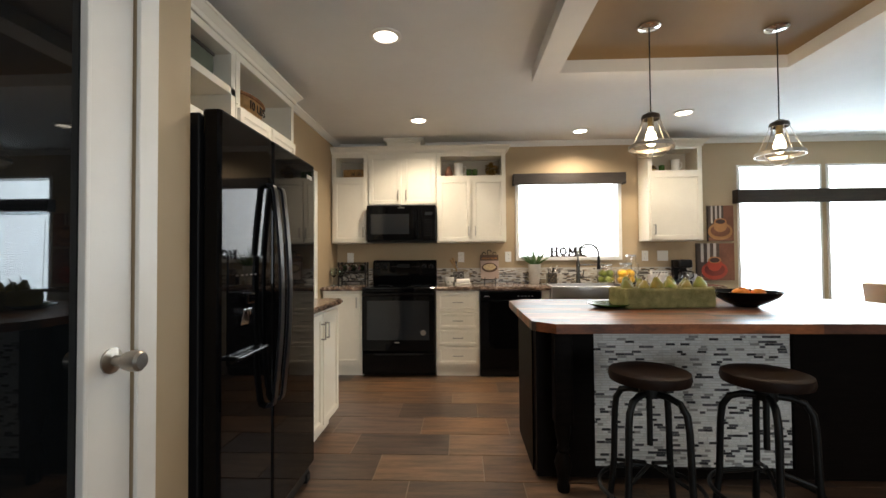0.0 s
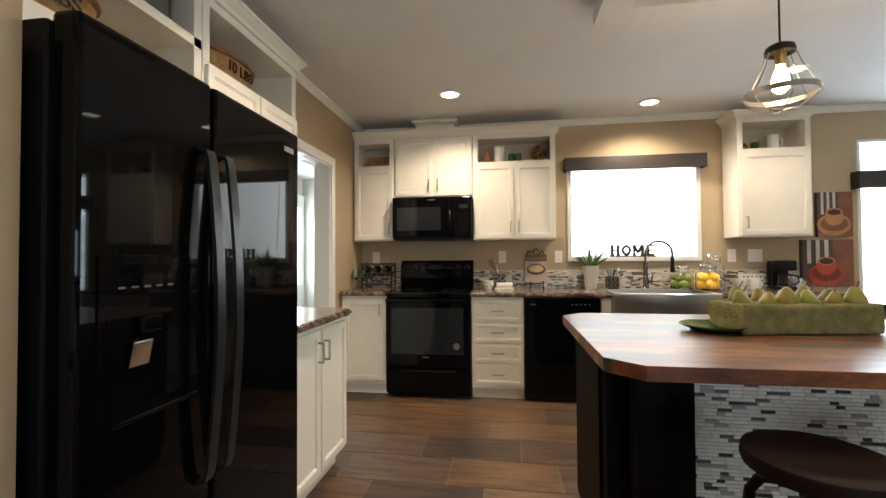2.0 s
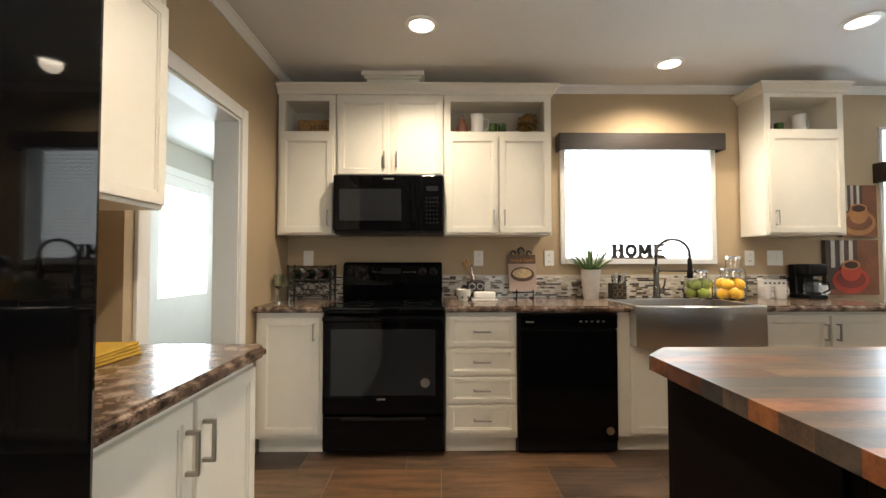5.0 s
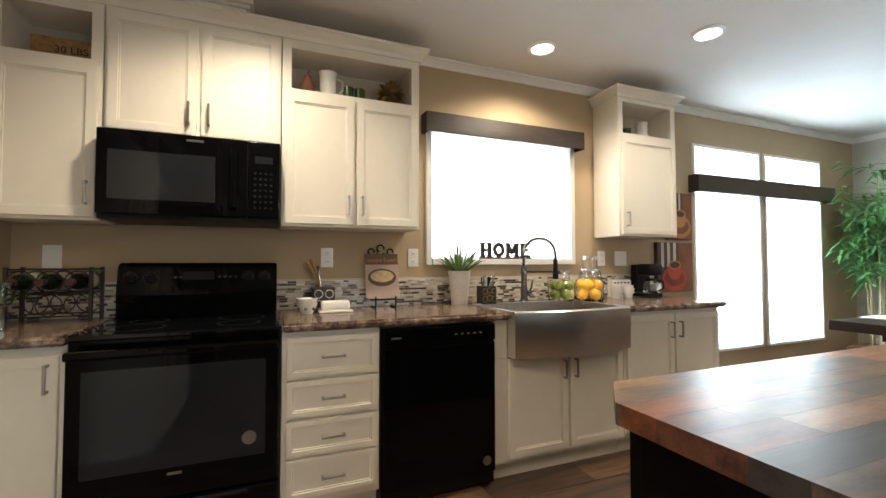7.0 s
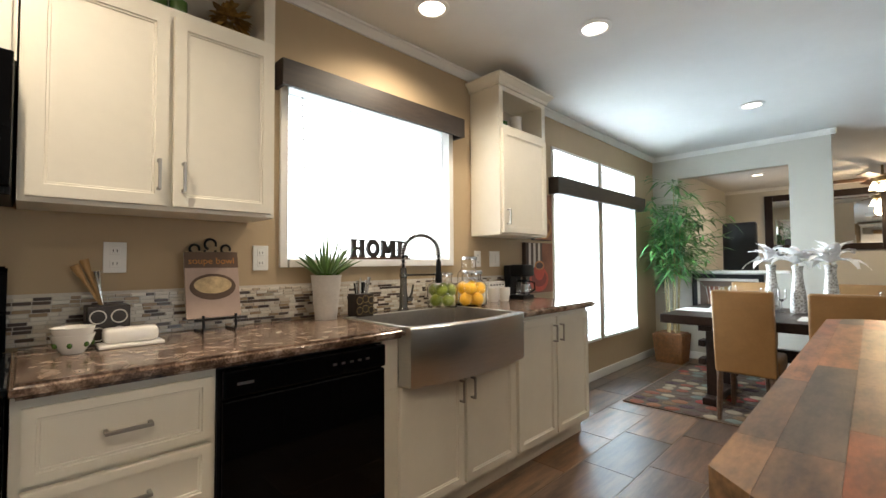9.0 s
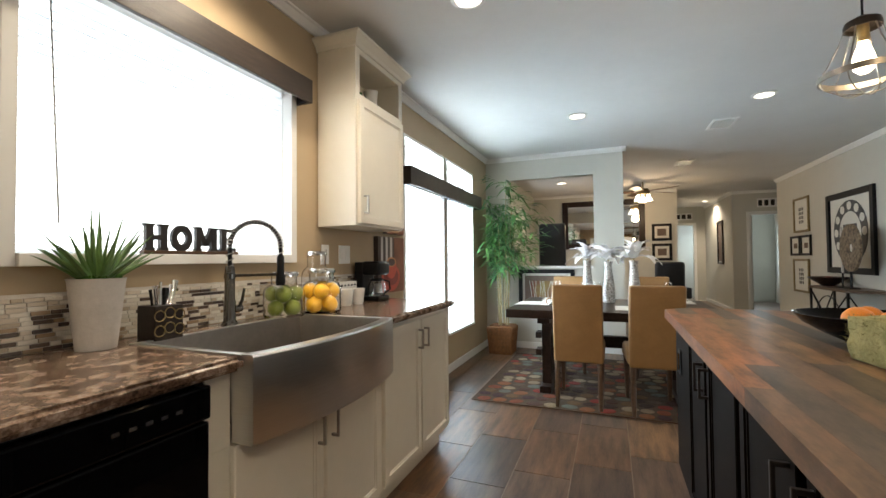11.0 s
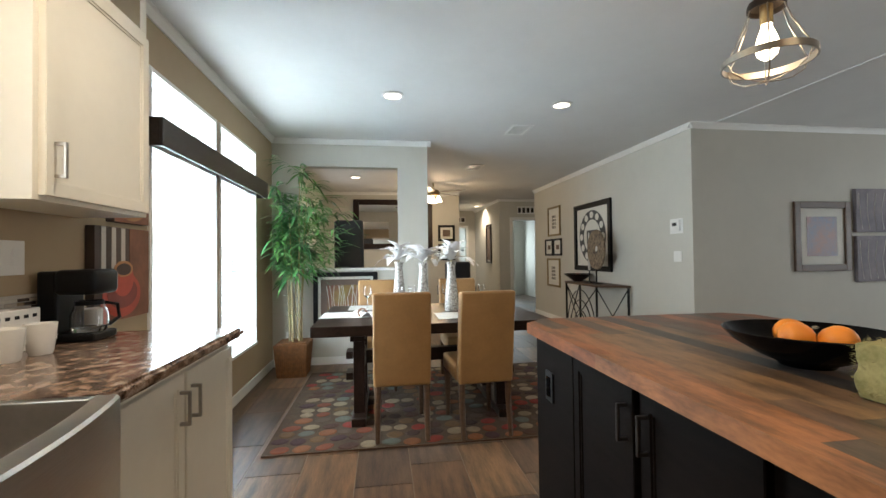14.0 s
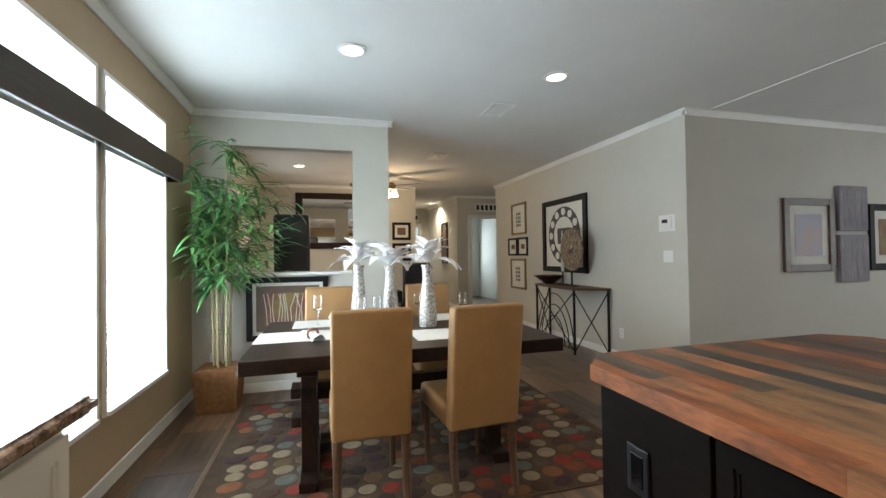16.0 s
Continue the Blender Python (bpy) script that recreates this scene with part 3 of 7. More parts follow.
part("casing", box(-0.45, -0.437, 1.03, 1.10, 0, 2.08, 0.003), WHITE, th)
part("casing", box(-0.45, -0.437, 1.10, 1.906, 2.03, 2.08, 0.003), WHITE, th)
knob = lathe([(0, 0), (0.032, 0), (0.033, 0.006), (0.014, 0.012), (0.012, 0.035), (0.022, 0.04), (0.026, 0.055), (0.026, 0.078), (0.020, 0.084), (0, 0.085)], (0, 0, 0))
turned(knob, pose(DX, 1.836, 0.945, 0, 90, 0))
part("door_knob", knob, NICKEL, th, "satin nickel door knob", smooth=True)

# ---- kitchen cabinets ----


def pull(parent, m, x, z, length=0.10, upright=True, material=None):
    """A square bar pull standing off a front that faces -y in the frame m."""
    h = length / 2
    a = box(-0.005, 0.005, -0.032, -0.023, -h, h, 0.002)
    a = box(-0.005, 0.005, -0.024, 0.0, -h, -h + 0.010, 0.001, bm=a)
    a = box(-0.005, 0.005, -0.024, 0.0, h - 0.010, h, 0.001, bm=a)
    if not upright:
        turned(a, pose(0, 0, 0, 0, 90, 0))
    turned(a, m @ Matrix.Translation((x, 0, z)))
    return part("handle", a, material or NICKEL, parent, "dark bronze bar pull" if material else "satin nickel bar pull")


def front(parent, m, x0, x1, z0, z1, material, handle=None, name="door", rail=0.055, label=""):
    """A shaker front on the plane y = 0 of the frame m, 20 mm proud: a frame round a sunk panel."""
    b = box(x0, x1, -0.02, 0, z0, z1)
    f = min(b.faces, key=lambda q: q.calc_center_median().y)
    bmesh.ops.inset_region(b, faces=[f], thickness=rail)
    bmesh.ops.inset_region(b, faces=[f], thickness=0.003, depth=-0.005)
    bmesh.ops.inset_region(b, faces=[f], thickness=0.008)
    bmesh.ops.inset_region(b, faces=[f], thickness=0.002, depth=-0.004)
    rim = [x for x in b.edges if all(v.co.y < -0.0199 for v in x.verts) and (min(abs(v.co.x - x0) for v in x.verts) < 1e-5 or min(abs(v.co.x - x1) for v in x.verts) < 1e-5) and all(min(abs(v.co.x - x0), abs(v.co.x - x1), abs(v.co.z - z0), abs(v.co.z - z1)) < 1e-5 for v in x.verts)]
    bmesh.ops.bevel(b, geom=rim, offset=0.002, segments=2, affect="EDGES")
    d = part(name, turned(b, m), material, parent, label)
    if handle:
        hx, hz, up = handle
        pull(d, m @ Matrix.Translation((0, -0.02, 0)), hx, hz, 0.105, up, DARK_METAL if material is ESPRESSO else None)
    return d


I4 = Matrix.Identity(4)
BF = 5.095       # plane of the base cabinet boxes; fronts stand 20 mm before it
BT = 0.873       # underside of the worktop
M_BASE = Matrix.Translation((0, BF, 0))


def base_box(th, x0, x1, material=None, top=BT):
    part("body", box(x0, x1, BF, NY - 0.006, 0.10, top, 0.001), material or CREAM, th)
    part("toe_kick", box(x0, x1, BF + 0.055, NY - 0.006, 0.0, 0.099), material or CREAM, th)


th = thing("base_cabinet", (-0.77, 5.38, 0), "cream shaker base cabinet with one door beside the range", "cabinet")
base_box(th, -0.985, -0.575)
front(th, M_BASE, -0.955, -0.595, 0.13, 0.835, CREAM, (-0.625, 0.755, True))

th = thing("drawer_cabinet", (0.40, 5.38, 0), "cream base cabinet with four drawers", "cabinet")
base_box(th, 0.18, 0.62)
for z0, z1 in ((0.665, 0.845), (0.49, 0.65), (0.32, 0.475), (0.135, 0.305)):
    front(th, M_BASE, 0.20, 0.605, z0, z1, CREAM, (0.4025, (z0 + z1) / 2, False), "drawer", 0.035)

th = thing("sink_cabinet", (1.69, 5.38, 0), "cream two-door base cabinet under the farmhouse sink", "cabinet")
base_box(th, 1.245, 2.145, top=0.66)
part("side_panel", box(1.245, 1.325, BF, NY - 0.006, 0.661, BT), CREAM, th)
part("side_panel", box(2.128, 2.145, BF, NY - 0.006, 0.661, BT), CREAM, th)
front(th, M_BASE, 1.325, 1.715, 0.125, 0.66, CREAM, (1.685, 0.575, True))
front(th, M_BASE, 1.735, 2.125, 0.125, 0.66, CREAM, (1.765, 0.575, True))

th = thing("base_cabinet", (2.57, 5.38, 0), "cream two-door base cabinet at the worktop's end", "cabinet")
base_box(th, 2.15, 3.0)
front(th, M_BASE, 2.165, 2.565, 0.125, 0.845, CREAM, (2.535, 0.745, True))
front(th, M_BASE, 2.58, 2.985, 0.125, 0.845, CREAM, (2.61, 0.745, True))


def worktop(name, outline, label, lip=0.035):
    """A laminate worktop with a rounded front edge."""
    b = prism(outline, BT, 0.911)
    ed = [x for x in b.edges if abs(x.verts[0].co.z - x.verts[1].co.z) < 1e-4]
    bmesh.ops.bevel(b, geom=ed, offset=0.011, segments=3, affect="EDGES")
    return solid(name, b, LAMINATE, label, "worktop", smooth=True)


CF = 5.045
worktop("worktop", [(-0.995, CF), (-0.565, CF), (-0.565, NY - 0.012), (-0.995, NY - 0.012)], "brown stone-look laminate worktop beside the range")
worktop("worktop", [(0.178, CF), (1.325, CF), (1.325, 5.53), (2.128, 5.53), (2.128, CF), (3.035, CF), (3.035, NY - 0.012), (0.178, NY - 0.012)], "brown stone-look laminate worktop round the sink")

# farmhouse sink with a bowed apron
th = thing("farmhouse_sink", (1.73, 5.3, 0.66), "stainless steel farmhouse sink with a bowed apron front", "sink")
S0, S1 = 1.327, 2.126


def bow(x):
    u = (x - (S0 + S1) / 2) / ((S1 - S0) / 2)
    return 5.012 - 0.055 * (1 - u * u)


ST = 0.916       # top of the sink's rim
N = 24
b = bmesh.new()
cols = []
for k in range(N + 1):
    x = S0 + (S1 - S0) * k / N
    y = bow(x)
    cols.append([b.verts.new((x, yy, z)) for yy, z in ((y + 0.006, 0.668), (y, 0.676), (y, ST - 0.006), (y + 0.006, ST), (y + 0.045, ST), (y + 0.047, ST - 0.012), (y + 0.047, 0.668))])
for u, v in zip(cols, cols[1:]):
    for k in range(7):
        b.faces.new((u[k], v[k], v[(k + 1) % 7], u[(k + 1) % 7]))
b.faces.new(cols[0])
b.faces.new(cols[-1])
part("apron", b, STEEL, th, "bowed brushed steel apron", smooth=True)
y1, rim = 5.53, 0.024
for x0, x1 in ((S0, S0 + rim), (S1 - rim, S1)):
    part("rim", box(x0, x1, bow(S0) + 0.0475, y1, ST - 0.02, ST - 0.0005, 0.002), STEEL, th)
    part("side_return", box(x0 + (0.001 if x0 == S0 else 0.012), x1 - (0.012 if x0 == S0 else 0.001), bow(S0) + 0.0475, 5.094, 0.668, ST - 0.0205), STEEL, th)
part("rim", box(S0 + rim, S1 - rim, y1 - rim, y1, ST - 0.02, ST - 0.0005, 0.002), STEEL, th)
b = bmesh.new()
M = 16
xs = [S0 + rim + (S1 - S0 - 2 * rim) * k / M for k in range(M + 1)]
top = [(x, bow(x) + 0.0465) for x in xs] + [(xs[-1], y1 - rim), (xs[0], y1 - rim)]
mx_, my_ = (S0 + S1) / 2, 5.29
vc = [b.verts.new((*p, ST - 0.004)) for p in top]
vd = [b.verts.new((mx_ + (p[0] - mx_) * 0.965, my_ + (p[1] - my_) * 0.95, 0.70)) for p in top]
for k in range(len(top)):
    j = (k + 1) % len(top)
    b.faces.new((vc[k], vc[j], vd[j], vd[k]))
b.faces.new(vd)
part("basin", b, STEEL_IN, th, "deep brushed steel basin")
part("drain", lathe([(0, 0.0), (0.045, 0.0), (0.05, 0.004), (0.05, -0.004)], (1.73, 5.3, 0.704)), CHROME, th)

# spring faucet
FAUCET_Z = 0.911
fx, fy = 1.735, 5.556
th = thing("faucet", (fx, fy, FAUCET_Z), "dark chrome pull-down kitchen faucet with a spring neck", "faucet")
part("base", lathe([(0, 0), (0.031, 0), (0.031, 0.010), (0.025, 0.02), (0.0235, 0.024), (0.0235, 0.10), (0.020, 0.106), (0.0195, 0.23), (0.016, 0.245), (0, 0.245)], (fx, fy, FAUCET_Z)), BLACK_CHROME, th, smooth=True)
part("collar", lathe([(0.0196, 0.19), (0.0225, 0.192), (0.0225, 0.212), (0.0196, 0.214)], (fx, fy, FAUCET_Z)), BLACK_CHROME, th, smooth=True)
AR = 0.108
arc = [(fx, fy, 1.15), (fx, fy, 1.19)]
for k in range(17):
    a = math.pi * k / 16
    arc.append((fx, fy - AR + AR * math.cos(a), 1.235 + AR * math.sin(a)))
arc.append((fx, fy - 2 * AR, 1.19))
R = pose(fx, fy, 0, 0, 0, 68)
arc = [R @ (Vector(p) - Vector((fx, fy, 0))) for p in arc]
part("hose", tube(arc, 0.0085), BLACK_MATT, th, smooth=True)
coil = []
L = len(arc) - 1
for k in range(373):
    q = k / 372 * (L - 0.02)
    i = int(q)
    p = arc[i].lerp(arc[i + 1], q - i)
    d = (arc[i + 1] - arc[i]).normalized()
    a = d.cross(R.to_3x3() @ Vector((1, 0, 0))).normalized()
    c = d.cross(a)
    w = k * 2 * math.pi / 12
    coil.append(p + 0.0132 * (math.cos(w) * a + math.sin(w) * c))
part("spring", tube(coil, 0.0025, sides=6), NICKEL, th, "coiled dark steel spring", smooth=True)
tip = arc[-1]
part("spray_head", lathe([(0, 0), (0.017, 0), (0.021, 0.012), (0.020, 0.03), (0.016, 0.06), (0.0155, 0.125), (0.012, 0.135), (0, 0.135)], (tip.x, tip.y, tip.z - 0.125)), BLACK_MATT, th, smooth=True)
part("holder_arm", tube([(fx, fy, 1.115), (tip.x, tip.y, 1.115)], 0.006), BLACK_CHROME, th)
part("lever_hub", turned(lathe([(0, 0), (0.014, 0), (0.014, 0.04), (0, 0.042)], (0, 0, 0)), pose(fx + 0.018, fy, FAUCET_Z + 0.065, 0, 90, 0)), BLACK_CHROME, th, smooth=True)
part("lever", tube([(fx + 0.045, fy, FAUCET_Z + 0.07), (fx + 0.052, fy - 0.012, FAUCET_Z + 0.10), (fx + 0.056, fy - 0.02, FAUCET_Z + 0.15)], [0.007, 0.006, 0.005]), BLACK_CHROME, th, smooth=True)

# ---- range ----
th = thing("range", (-0.195, 5.35, 0), "black freestanding electric range with a glass oven door", "range")
RX0, RX1, RF = -0.568, 0.172, 5.075
part("body", box(RX0, RX1, RF, NY - 0.03, 0.03, 0.885, 0.003), BLACK, th)
part("cooktop", box(RX0 - 0.004, RX1 + 0.004, RF - 0.03, 5.60, 0.886, 0.908, 0.006), BLACK_GLASS, th, "black glass cooktop")
part("storage_drawer", box(RX0 + 0.004, RX1 - 0.004, RF - 0.035, RF, 0.05, 0.255, 0.012), BLACK, th)
part("drawer_grip", box(RX0 + 0.12, RX1 - 0.12, RF - 0.046, RF - 0.034, 0.232, 0.246, 0.004), BLACK_MATT, th)
dr = part("oven_door", box(RX0 + 0.004, RX1 - 0.004, RF - 0.04, RF, 0.265, 0.83, 0.010), BLACK, th)
part("window", box(RX0 + 0.055, RX1 - 0.055, RF - 0.0425, RF - 0.0395, 0.38, 0.775, 0.001), GREY_GLASS, dr, "smoked oven window")
part("bar_handle", box(RX0 + 0.01, RX1 - 0.01, RF - 0.085, RF - 0.052, 0.822, 0.858, 0.012), BLACK, dr)
for hx in (RX0 + 0.03, RX1 - 0.05):
    part("handle_bracket", box(hx, hx + 0.022, RF - 0.055, RF - 0.002, 0.825, 0.852, 0.003), BLACK, dr)
part("badge", box(-0.235, -0.185, RF - 0.0435, RF - 0.040, 0.352, 0.362, 0.001), NICKEL, dr, "small silver badge")
part("sticker", turned(lathe([(0, 0), (0.028, 0), (0.028, 0.002), (0, 0.002)], (0, 0, 0)), pose(0.055, RF - 0.043, 0.455, 90, 0, 0)), NICKEL, dr, "round silver sticker")
bg = bmesh.new()
pr = [(5.56, 0.908), (5.55, 1.035), (5.572, 1.16), (5.60, 1.18), (5.655, 1.18), (5.655, 0.908)]
e0 = [bg.verts.new((RX0 + 0.01, y, z)) for y, z in pr]
e1 = [bg.verts.new((RX1 - 0.01, y, z)) for y, z in pr]
for k in range(len(pr)):
    bg.faces.new((e0[k], e0[(k + 1) % 6], e1[(k + 1) % 6], e1[k]))
bg.faces.new(e0)
bg.faces.new(e1)
bmesh.ops.bevel(bg, geom=bg.edges[:], offset=0.006, segments=2, affect="EDGES")
pan = part("control_panel", bg, BLACK, th)
for kx in (-0.50, -0.42, 0.02, 0.10):
    kn = lathe([(0, 0), (0.027, 0), (0.026, 0.008), (0.021, 0.011), (0.019, 0.028), (0, 0.03)], (0, 0, 0))
    part("knob", turned(kn, pose(kx, 5.559, 1.108, 100, 0, 0)), BLACK_MATT, pan, smooth=True)
    part("knob_ring", turned(lathe([(0.028, 0), (0.031, 0), (0.031, 0.003), (0.028, 0.003), (0.028, 0)], (0, 0, 0)), pose(kx, 5.560, 1.108, 100, 0, 0)), DARK_METAL, pan)
part("display", turned(box(-0.07, 0.07, -0.002, 0.0, -0.022, 0.022), pose(-0.21, 5.561, 1.115, -10, 0, 0)), GREY_GLASS, pan)
for k in range(4):
    for j in range(2):
        part("button", turned(box(-0.007, 0.007, -0.003, 0.0, -0.005, 0.005), pose((-0.34 + 0.025 * k) if j else (-0.115 + 0.025 * k), 5.561, 1.108, -10, 0, 0)), DARK_METAL, pan)
for bx, by, r in ((-0.39, 5.22, 0.10), (0.0, 5.22, 0.085), (-0.39, 5.43, 0.075), (0.0, 5.43, 0.10)):
    part("burner_ring", lathe([(r, 0), (r + 0.003, 0), (r + 0.003, 0.0006), (r, 0.0006), (r, 0)], (bx, by, 0.9082), sides=40), BLACK_MATT, th)

# ---- dishwasher ----
th = thing("dishwasher", (0.93, 5.36, 0), "glossy black built-in dishwasher below the worktop", "dishwasher")
part("body", box(0.625, 1.24, BF, NY - 0.03, 0.02, 0.86), BLACK_MATT, th)
d = part("door", box(0.632, 1.236, BF - 0.03, BF, 0.09, 0.765, 0.006), BLACK, th)
part("control_panel", box(0.632, 1.236, BF - 0.036, BF, 0.772, 0.858, 0.006), BLACK, th)
part("badge", box(0.67, 0.72, BF - 0.039, BF - 0.036, 0.81, 0.818), NICKEL, th)
part("sticker", turned(lathe([(0, 0), (0.024, 0), (0.024, 0.002), (0, 0.002)], (0, 0, 0)), pose(1.185, BF - 0.031, 0.15, 90, 0, 0)), NICKEL, d, "round silver sticker")
for k in range(5):
    part("button", box(1.0 + 0.035 * k, 1.015 + 0.035 * k, BF - 0.038, BF - 0.036, 0.812, 0.820), NICKEL, th)
part("kick_plate", box(0.632, 1.236, BF + 0.03, BF + 0.04, 0.0, 0.088), BLACK_MATT, th)

# ---- wall cabinets ----
UF = 5.415
M_UP = Matrix.Translation((0, UF, 0))
NZ0, NZ1, UT = 2.10, 2.315, 2.36


def wall_box(th, x0, x1, z0, niche, dividers=True, nz0=NZ0, nz1=NZ1, top=UT):
    """A wall cabinet's box, open as a display niche at the top where niche is set."""
    y1 = NY - 0.004
    if not niche:
        part("body", box(x0, x1, UF, y1, z0, top, 0.001), CREAM, th)
        return
    part("body", box(x0, x1, UF, y1, z0, nz0, 0.001), CREAM, th)
    part("top_panel", box(x0, x1, UF, y1, nz1, top), CREAM, th)
    part("side_panel", box(x0, x0 + 0.045, UF, y1, nz0, nz1), CREAM, th)
    part("side_panel", box(x1 - 0.045, x1, UF, y1, nz0, nz1), CREAM, th)
    part("niche_back", box(x0 + 0.045, x1 - 0.045, y1 - 0.012, y1, nz0, nz1), CREAM_SHADED, th, "tan niche back with its shadow in the colour")


th = thing("wall_cabinet", (-0.78, 5.55, 1.37), "cream wall cabinet with one door and an open display niche", "cabinet")
wall_box(th, -0.985, -0.585, 1.37, True)
front(th, M_UP, -0.965, -0.60, 1.385, 2.065, CREAM, (-0.628, 1.49, True))
th = thing("wall_cabinet", (-0.21, 5.55, 1.82), "cream two-door wall cabinet above the microwave", "cabinet")
wall_box(th, -0.58, 0.172, 1.778, False)
front(th, M_UP, -0.565, -0.21, 1.793, 2.335, CREAM, (-0.24, 1.895, True))
front(th, M_UP, -0.19, 0.16, 1.793, 2.335, CREAM, (-0.155, 1.895, True))
th = thing("wall_cabinet", (0.55, 5.55, 1.37), "cream two-door wall cabinet with an open display niche", "cabinet")
wall_box(th, 0.177, 0.93, 1.37, True)
front(th, M_UP, 0.195, 0.55, 1.385, 2.065, CREAM, (0.52, 1.49, True))
front(th, M_UP, 0.565, 0.915, 1.385, 2.065, CREAM, (0.595, 1.49, True))
th = thing("wall_cabinet", (2.73, 5.55, 1.37), "cream wall cabinet with a niche beside the window", "cabinet")
wall_box(th, 2.45, 3.02, 1.37, True, nz0=2.125, nz1=2.355, top=2.385)
front(th, M_UP, 2.47, 3.0, 1.385, 2.09, CREAM, (2.505, 1.49, True))


def cornice(x0, x1, z, ends=(False, True)):
    """A flared crown along the top of wall cabinets, facing -y, with mitred returns."""
    prof = [(0.0, 0.0), (-0.012, 0.0), (-0.018, 0.02), (-0.045, 0.05), (-0.052, 0.054), (-0.052, 0.068), (0.0, 0.068)]
    b = bmesh.new()
    def at(d, h):
        return (x0 + (d if ends[0] else 0), x1 - (d if ends[1] else 0), UF - 0.0 + d, z + h)
    rows = []
    for d, h in prof:
        xa, xb, y, zz = at(d, h)
        rows.append([b.verts.new((xa, NY - 0.004, zz)), b.verts.new((xa, y, zz)), b.verts.new((xb, y, zz)), b.verts.new((xb, NY - 0.004, zz))])
    for r0, r1 in zip(rows, rows[1:]):
        for k in range(3):
            b.faces.new((r0[k], r0[k + 1], r1[k + 1], r1[k]))
    b.faces.new(rows[-1])
    b.faces.new(rows[0])
    return solid("cabinet_cornice", b, CREAM, "cream crown moulding along the wall cabinets", "trim", kind="structure")


cornice(-0.99, 0.93, UT)
cornice(2.45, 3.02, 2.385, (True, True))
b = box(-0.37, 0.0, 5.43, NY - 0.004, UT + 0.072, CEIL - 0.052)
b = box(-0.385, 0.015, 5.415, NY - 0.004, CEIL - 0.052, CEIL - 0.036, 0.003, bm=b)
b = box(-0.405, 0.035, 5.395, NY - 0.004, CEIL - 0.036, CEIL - 0.002, 0.006, bm=b)
solid("vent_chase", b, CREAM, "white boxed vent chase with crown trim above the cabinets", "trim", kind="structure")

# ---- microwave ----
th = thing("microwave", (-0.2, 5.5, 1.375), "glossy black over-the-range microwave below a cabinet", "microwave")
MF = 5.33
part("body", box(-0.572, 0.168, MF, NY - 0.004, 1.375, 1.775, 0.003), BLACK_MATT, th)
d = part("door", box(-0.572, 0.02, MF - 0.025, MF, 1.395, 1.768, 0.006), BLACK, th)
part("window", box(-0.53, -0.115, MF - 0.0275, MF - 0.0245, 1.46, 1.675, 0.001), GREY_GLASS, d, "smoked microwave window")
part("handle", box(-0.055, -0.02, MF - 0.06, MF - 0.035, 1.43, 1.725, 0.010), BLACK, d)
for hz in (1.45, 1.695):
    part("handle_bracket", box(-0.047, -0.028, MF - 0.04, MF - 0.022, hz, hz + 0.015), BLACK, d)
cp = part("control_panel", box(0.024, 0.168, MF - 0.025, MF, 1.395, 1.768, 0.006), BLACK, th)
part("display", box(0.055, 0.135, MF - 0.027, MF - 0.0245, 1.66, 1.695), GREY_GLASS, cp)
for k in range(4):
    for j in range(7):
        part("button", box(0.05 + 0.024 * k, 0.062 + 0.024 * k, MF - 0.0265, MF - 0.0245, 1.44 + 0.028 * j, 1.450 + 0.028 * j), BLACK_MATT, cp)
part("badge", box(-0.235, -0.165, MF - 0.027, MF - 0.0245, 1.738, 1.748), NICKEL, d)
part("vent_grille", box(-0.56, 0.155, MF - 0.012, MF, 1.378, 1.392), BLACK_MATT, th)

# ---- refrigerator run ----
th = thing("refrigerator", (-0.75, 2.65, 0), "glossy black side-by-side refrigerator with an ice dispenser", "refrigerator")
FX = -0.37
part("body", box(-1.12, FX - 0.07, 2.175, 3.10, 0.02, 1.70, 0.006), BLACK_MATT, th)
d1 = part("freezer_door", box(FX - 0.065, FX, 2.178, 2.575, 0.10, 1.715, 0.012), BLACK, th)
d2 = part("fridge_door", box(FX - 0.065, FX, 2.583, 3.098, 0.10, 1.715, 0.012), BLACK, th)
part("kick_grille", box(FX - 0.06, FX - 0.03, 2.19, 3.09, 0.02, 0.09), BLACK_MATT, th)


def strap(points, y, wide, thick):
    """A flat bowed bar in the upright plane at y, given as (x, z) along its middle."""
    b = bmesh.new()
    rings = []
    for k, (x, z) in enumerate(points):
        p, q = points[max(k - 1, 0)], points[min(k + 1, len(points) - 1)]
        n = Vector((q[1] - p[1], 0, p[0] - q[0])).normalized() * thick / 2
        c = Vector((x, y, z))
        rings.append([b.verts.new(c + n * u + Vector((0, wide / 2 * v, 0))) for u, v in ((-1, -1), (-1, 1), (0.4, 1), (1, 0.7), (1, -0.7), (0.4, -1))])
    for u, v in zip(rings, rings[1:]):
        for k in range(6):
            b.faces.new((u[k], u[(k + 1) % 6], v[(k + 1) % 6], v[k]))
    b.faces.new(rings[0])
    b.faces.new(rings[-1])
    return b


for d, y in ((d1, 2.530), (d2, 2.612)):
    pts = [(FX + 0.0, 1.512), (FX + 0.024, 1.505)] + [(FX + 0.030 + 0.030 * math.sin(math.pi * k / 12), 1.485 - 0.072 * k) for k in range(13)] + [(FX + 0.024, 0.600), (FX + 0.0, 0.593)]
    part("handle", strap(pts, y, 0.034, 0.014), HANDLE_BLACK, d, "long bowed satin black handle", smooth=True)
fr = part("dispenser_frame", box(FX - 0.002, FX + 0.004, 2.225, 2.485, 0.835, 1.215, 0.001), BLACK, d1)
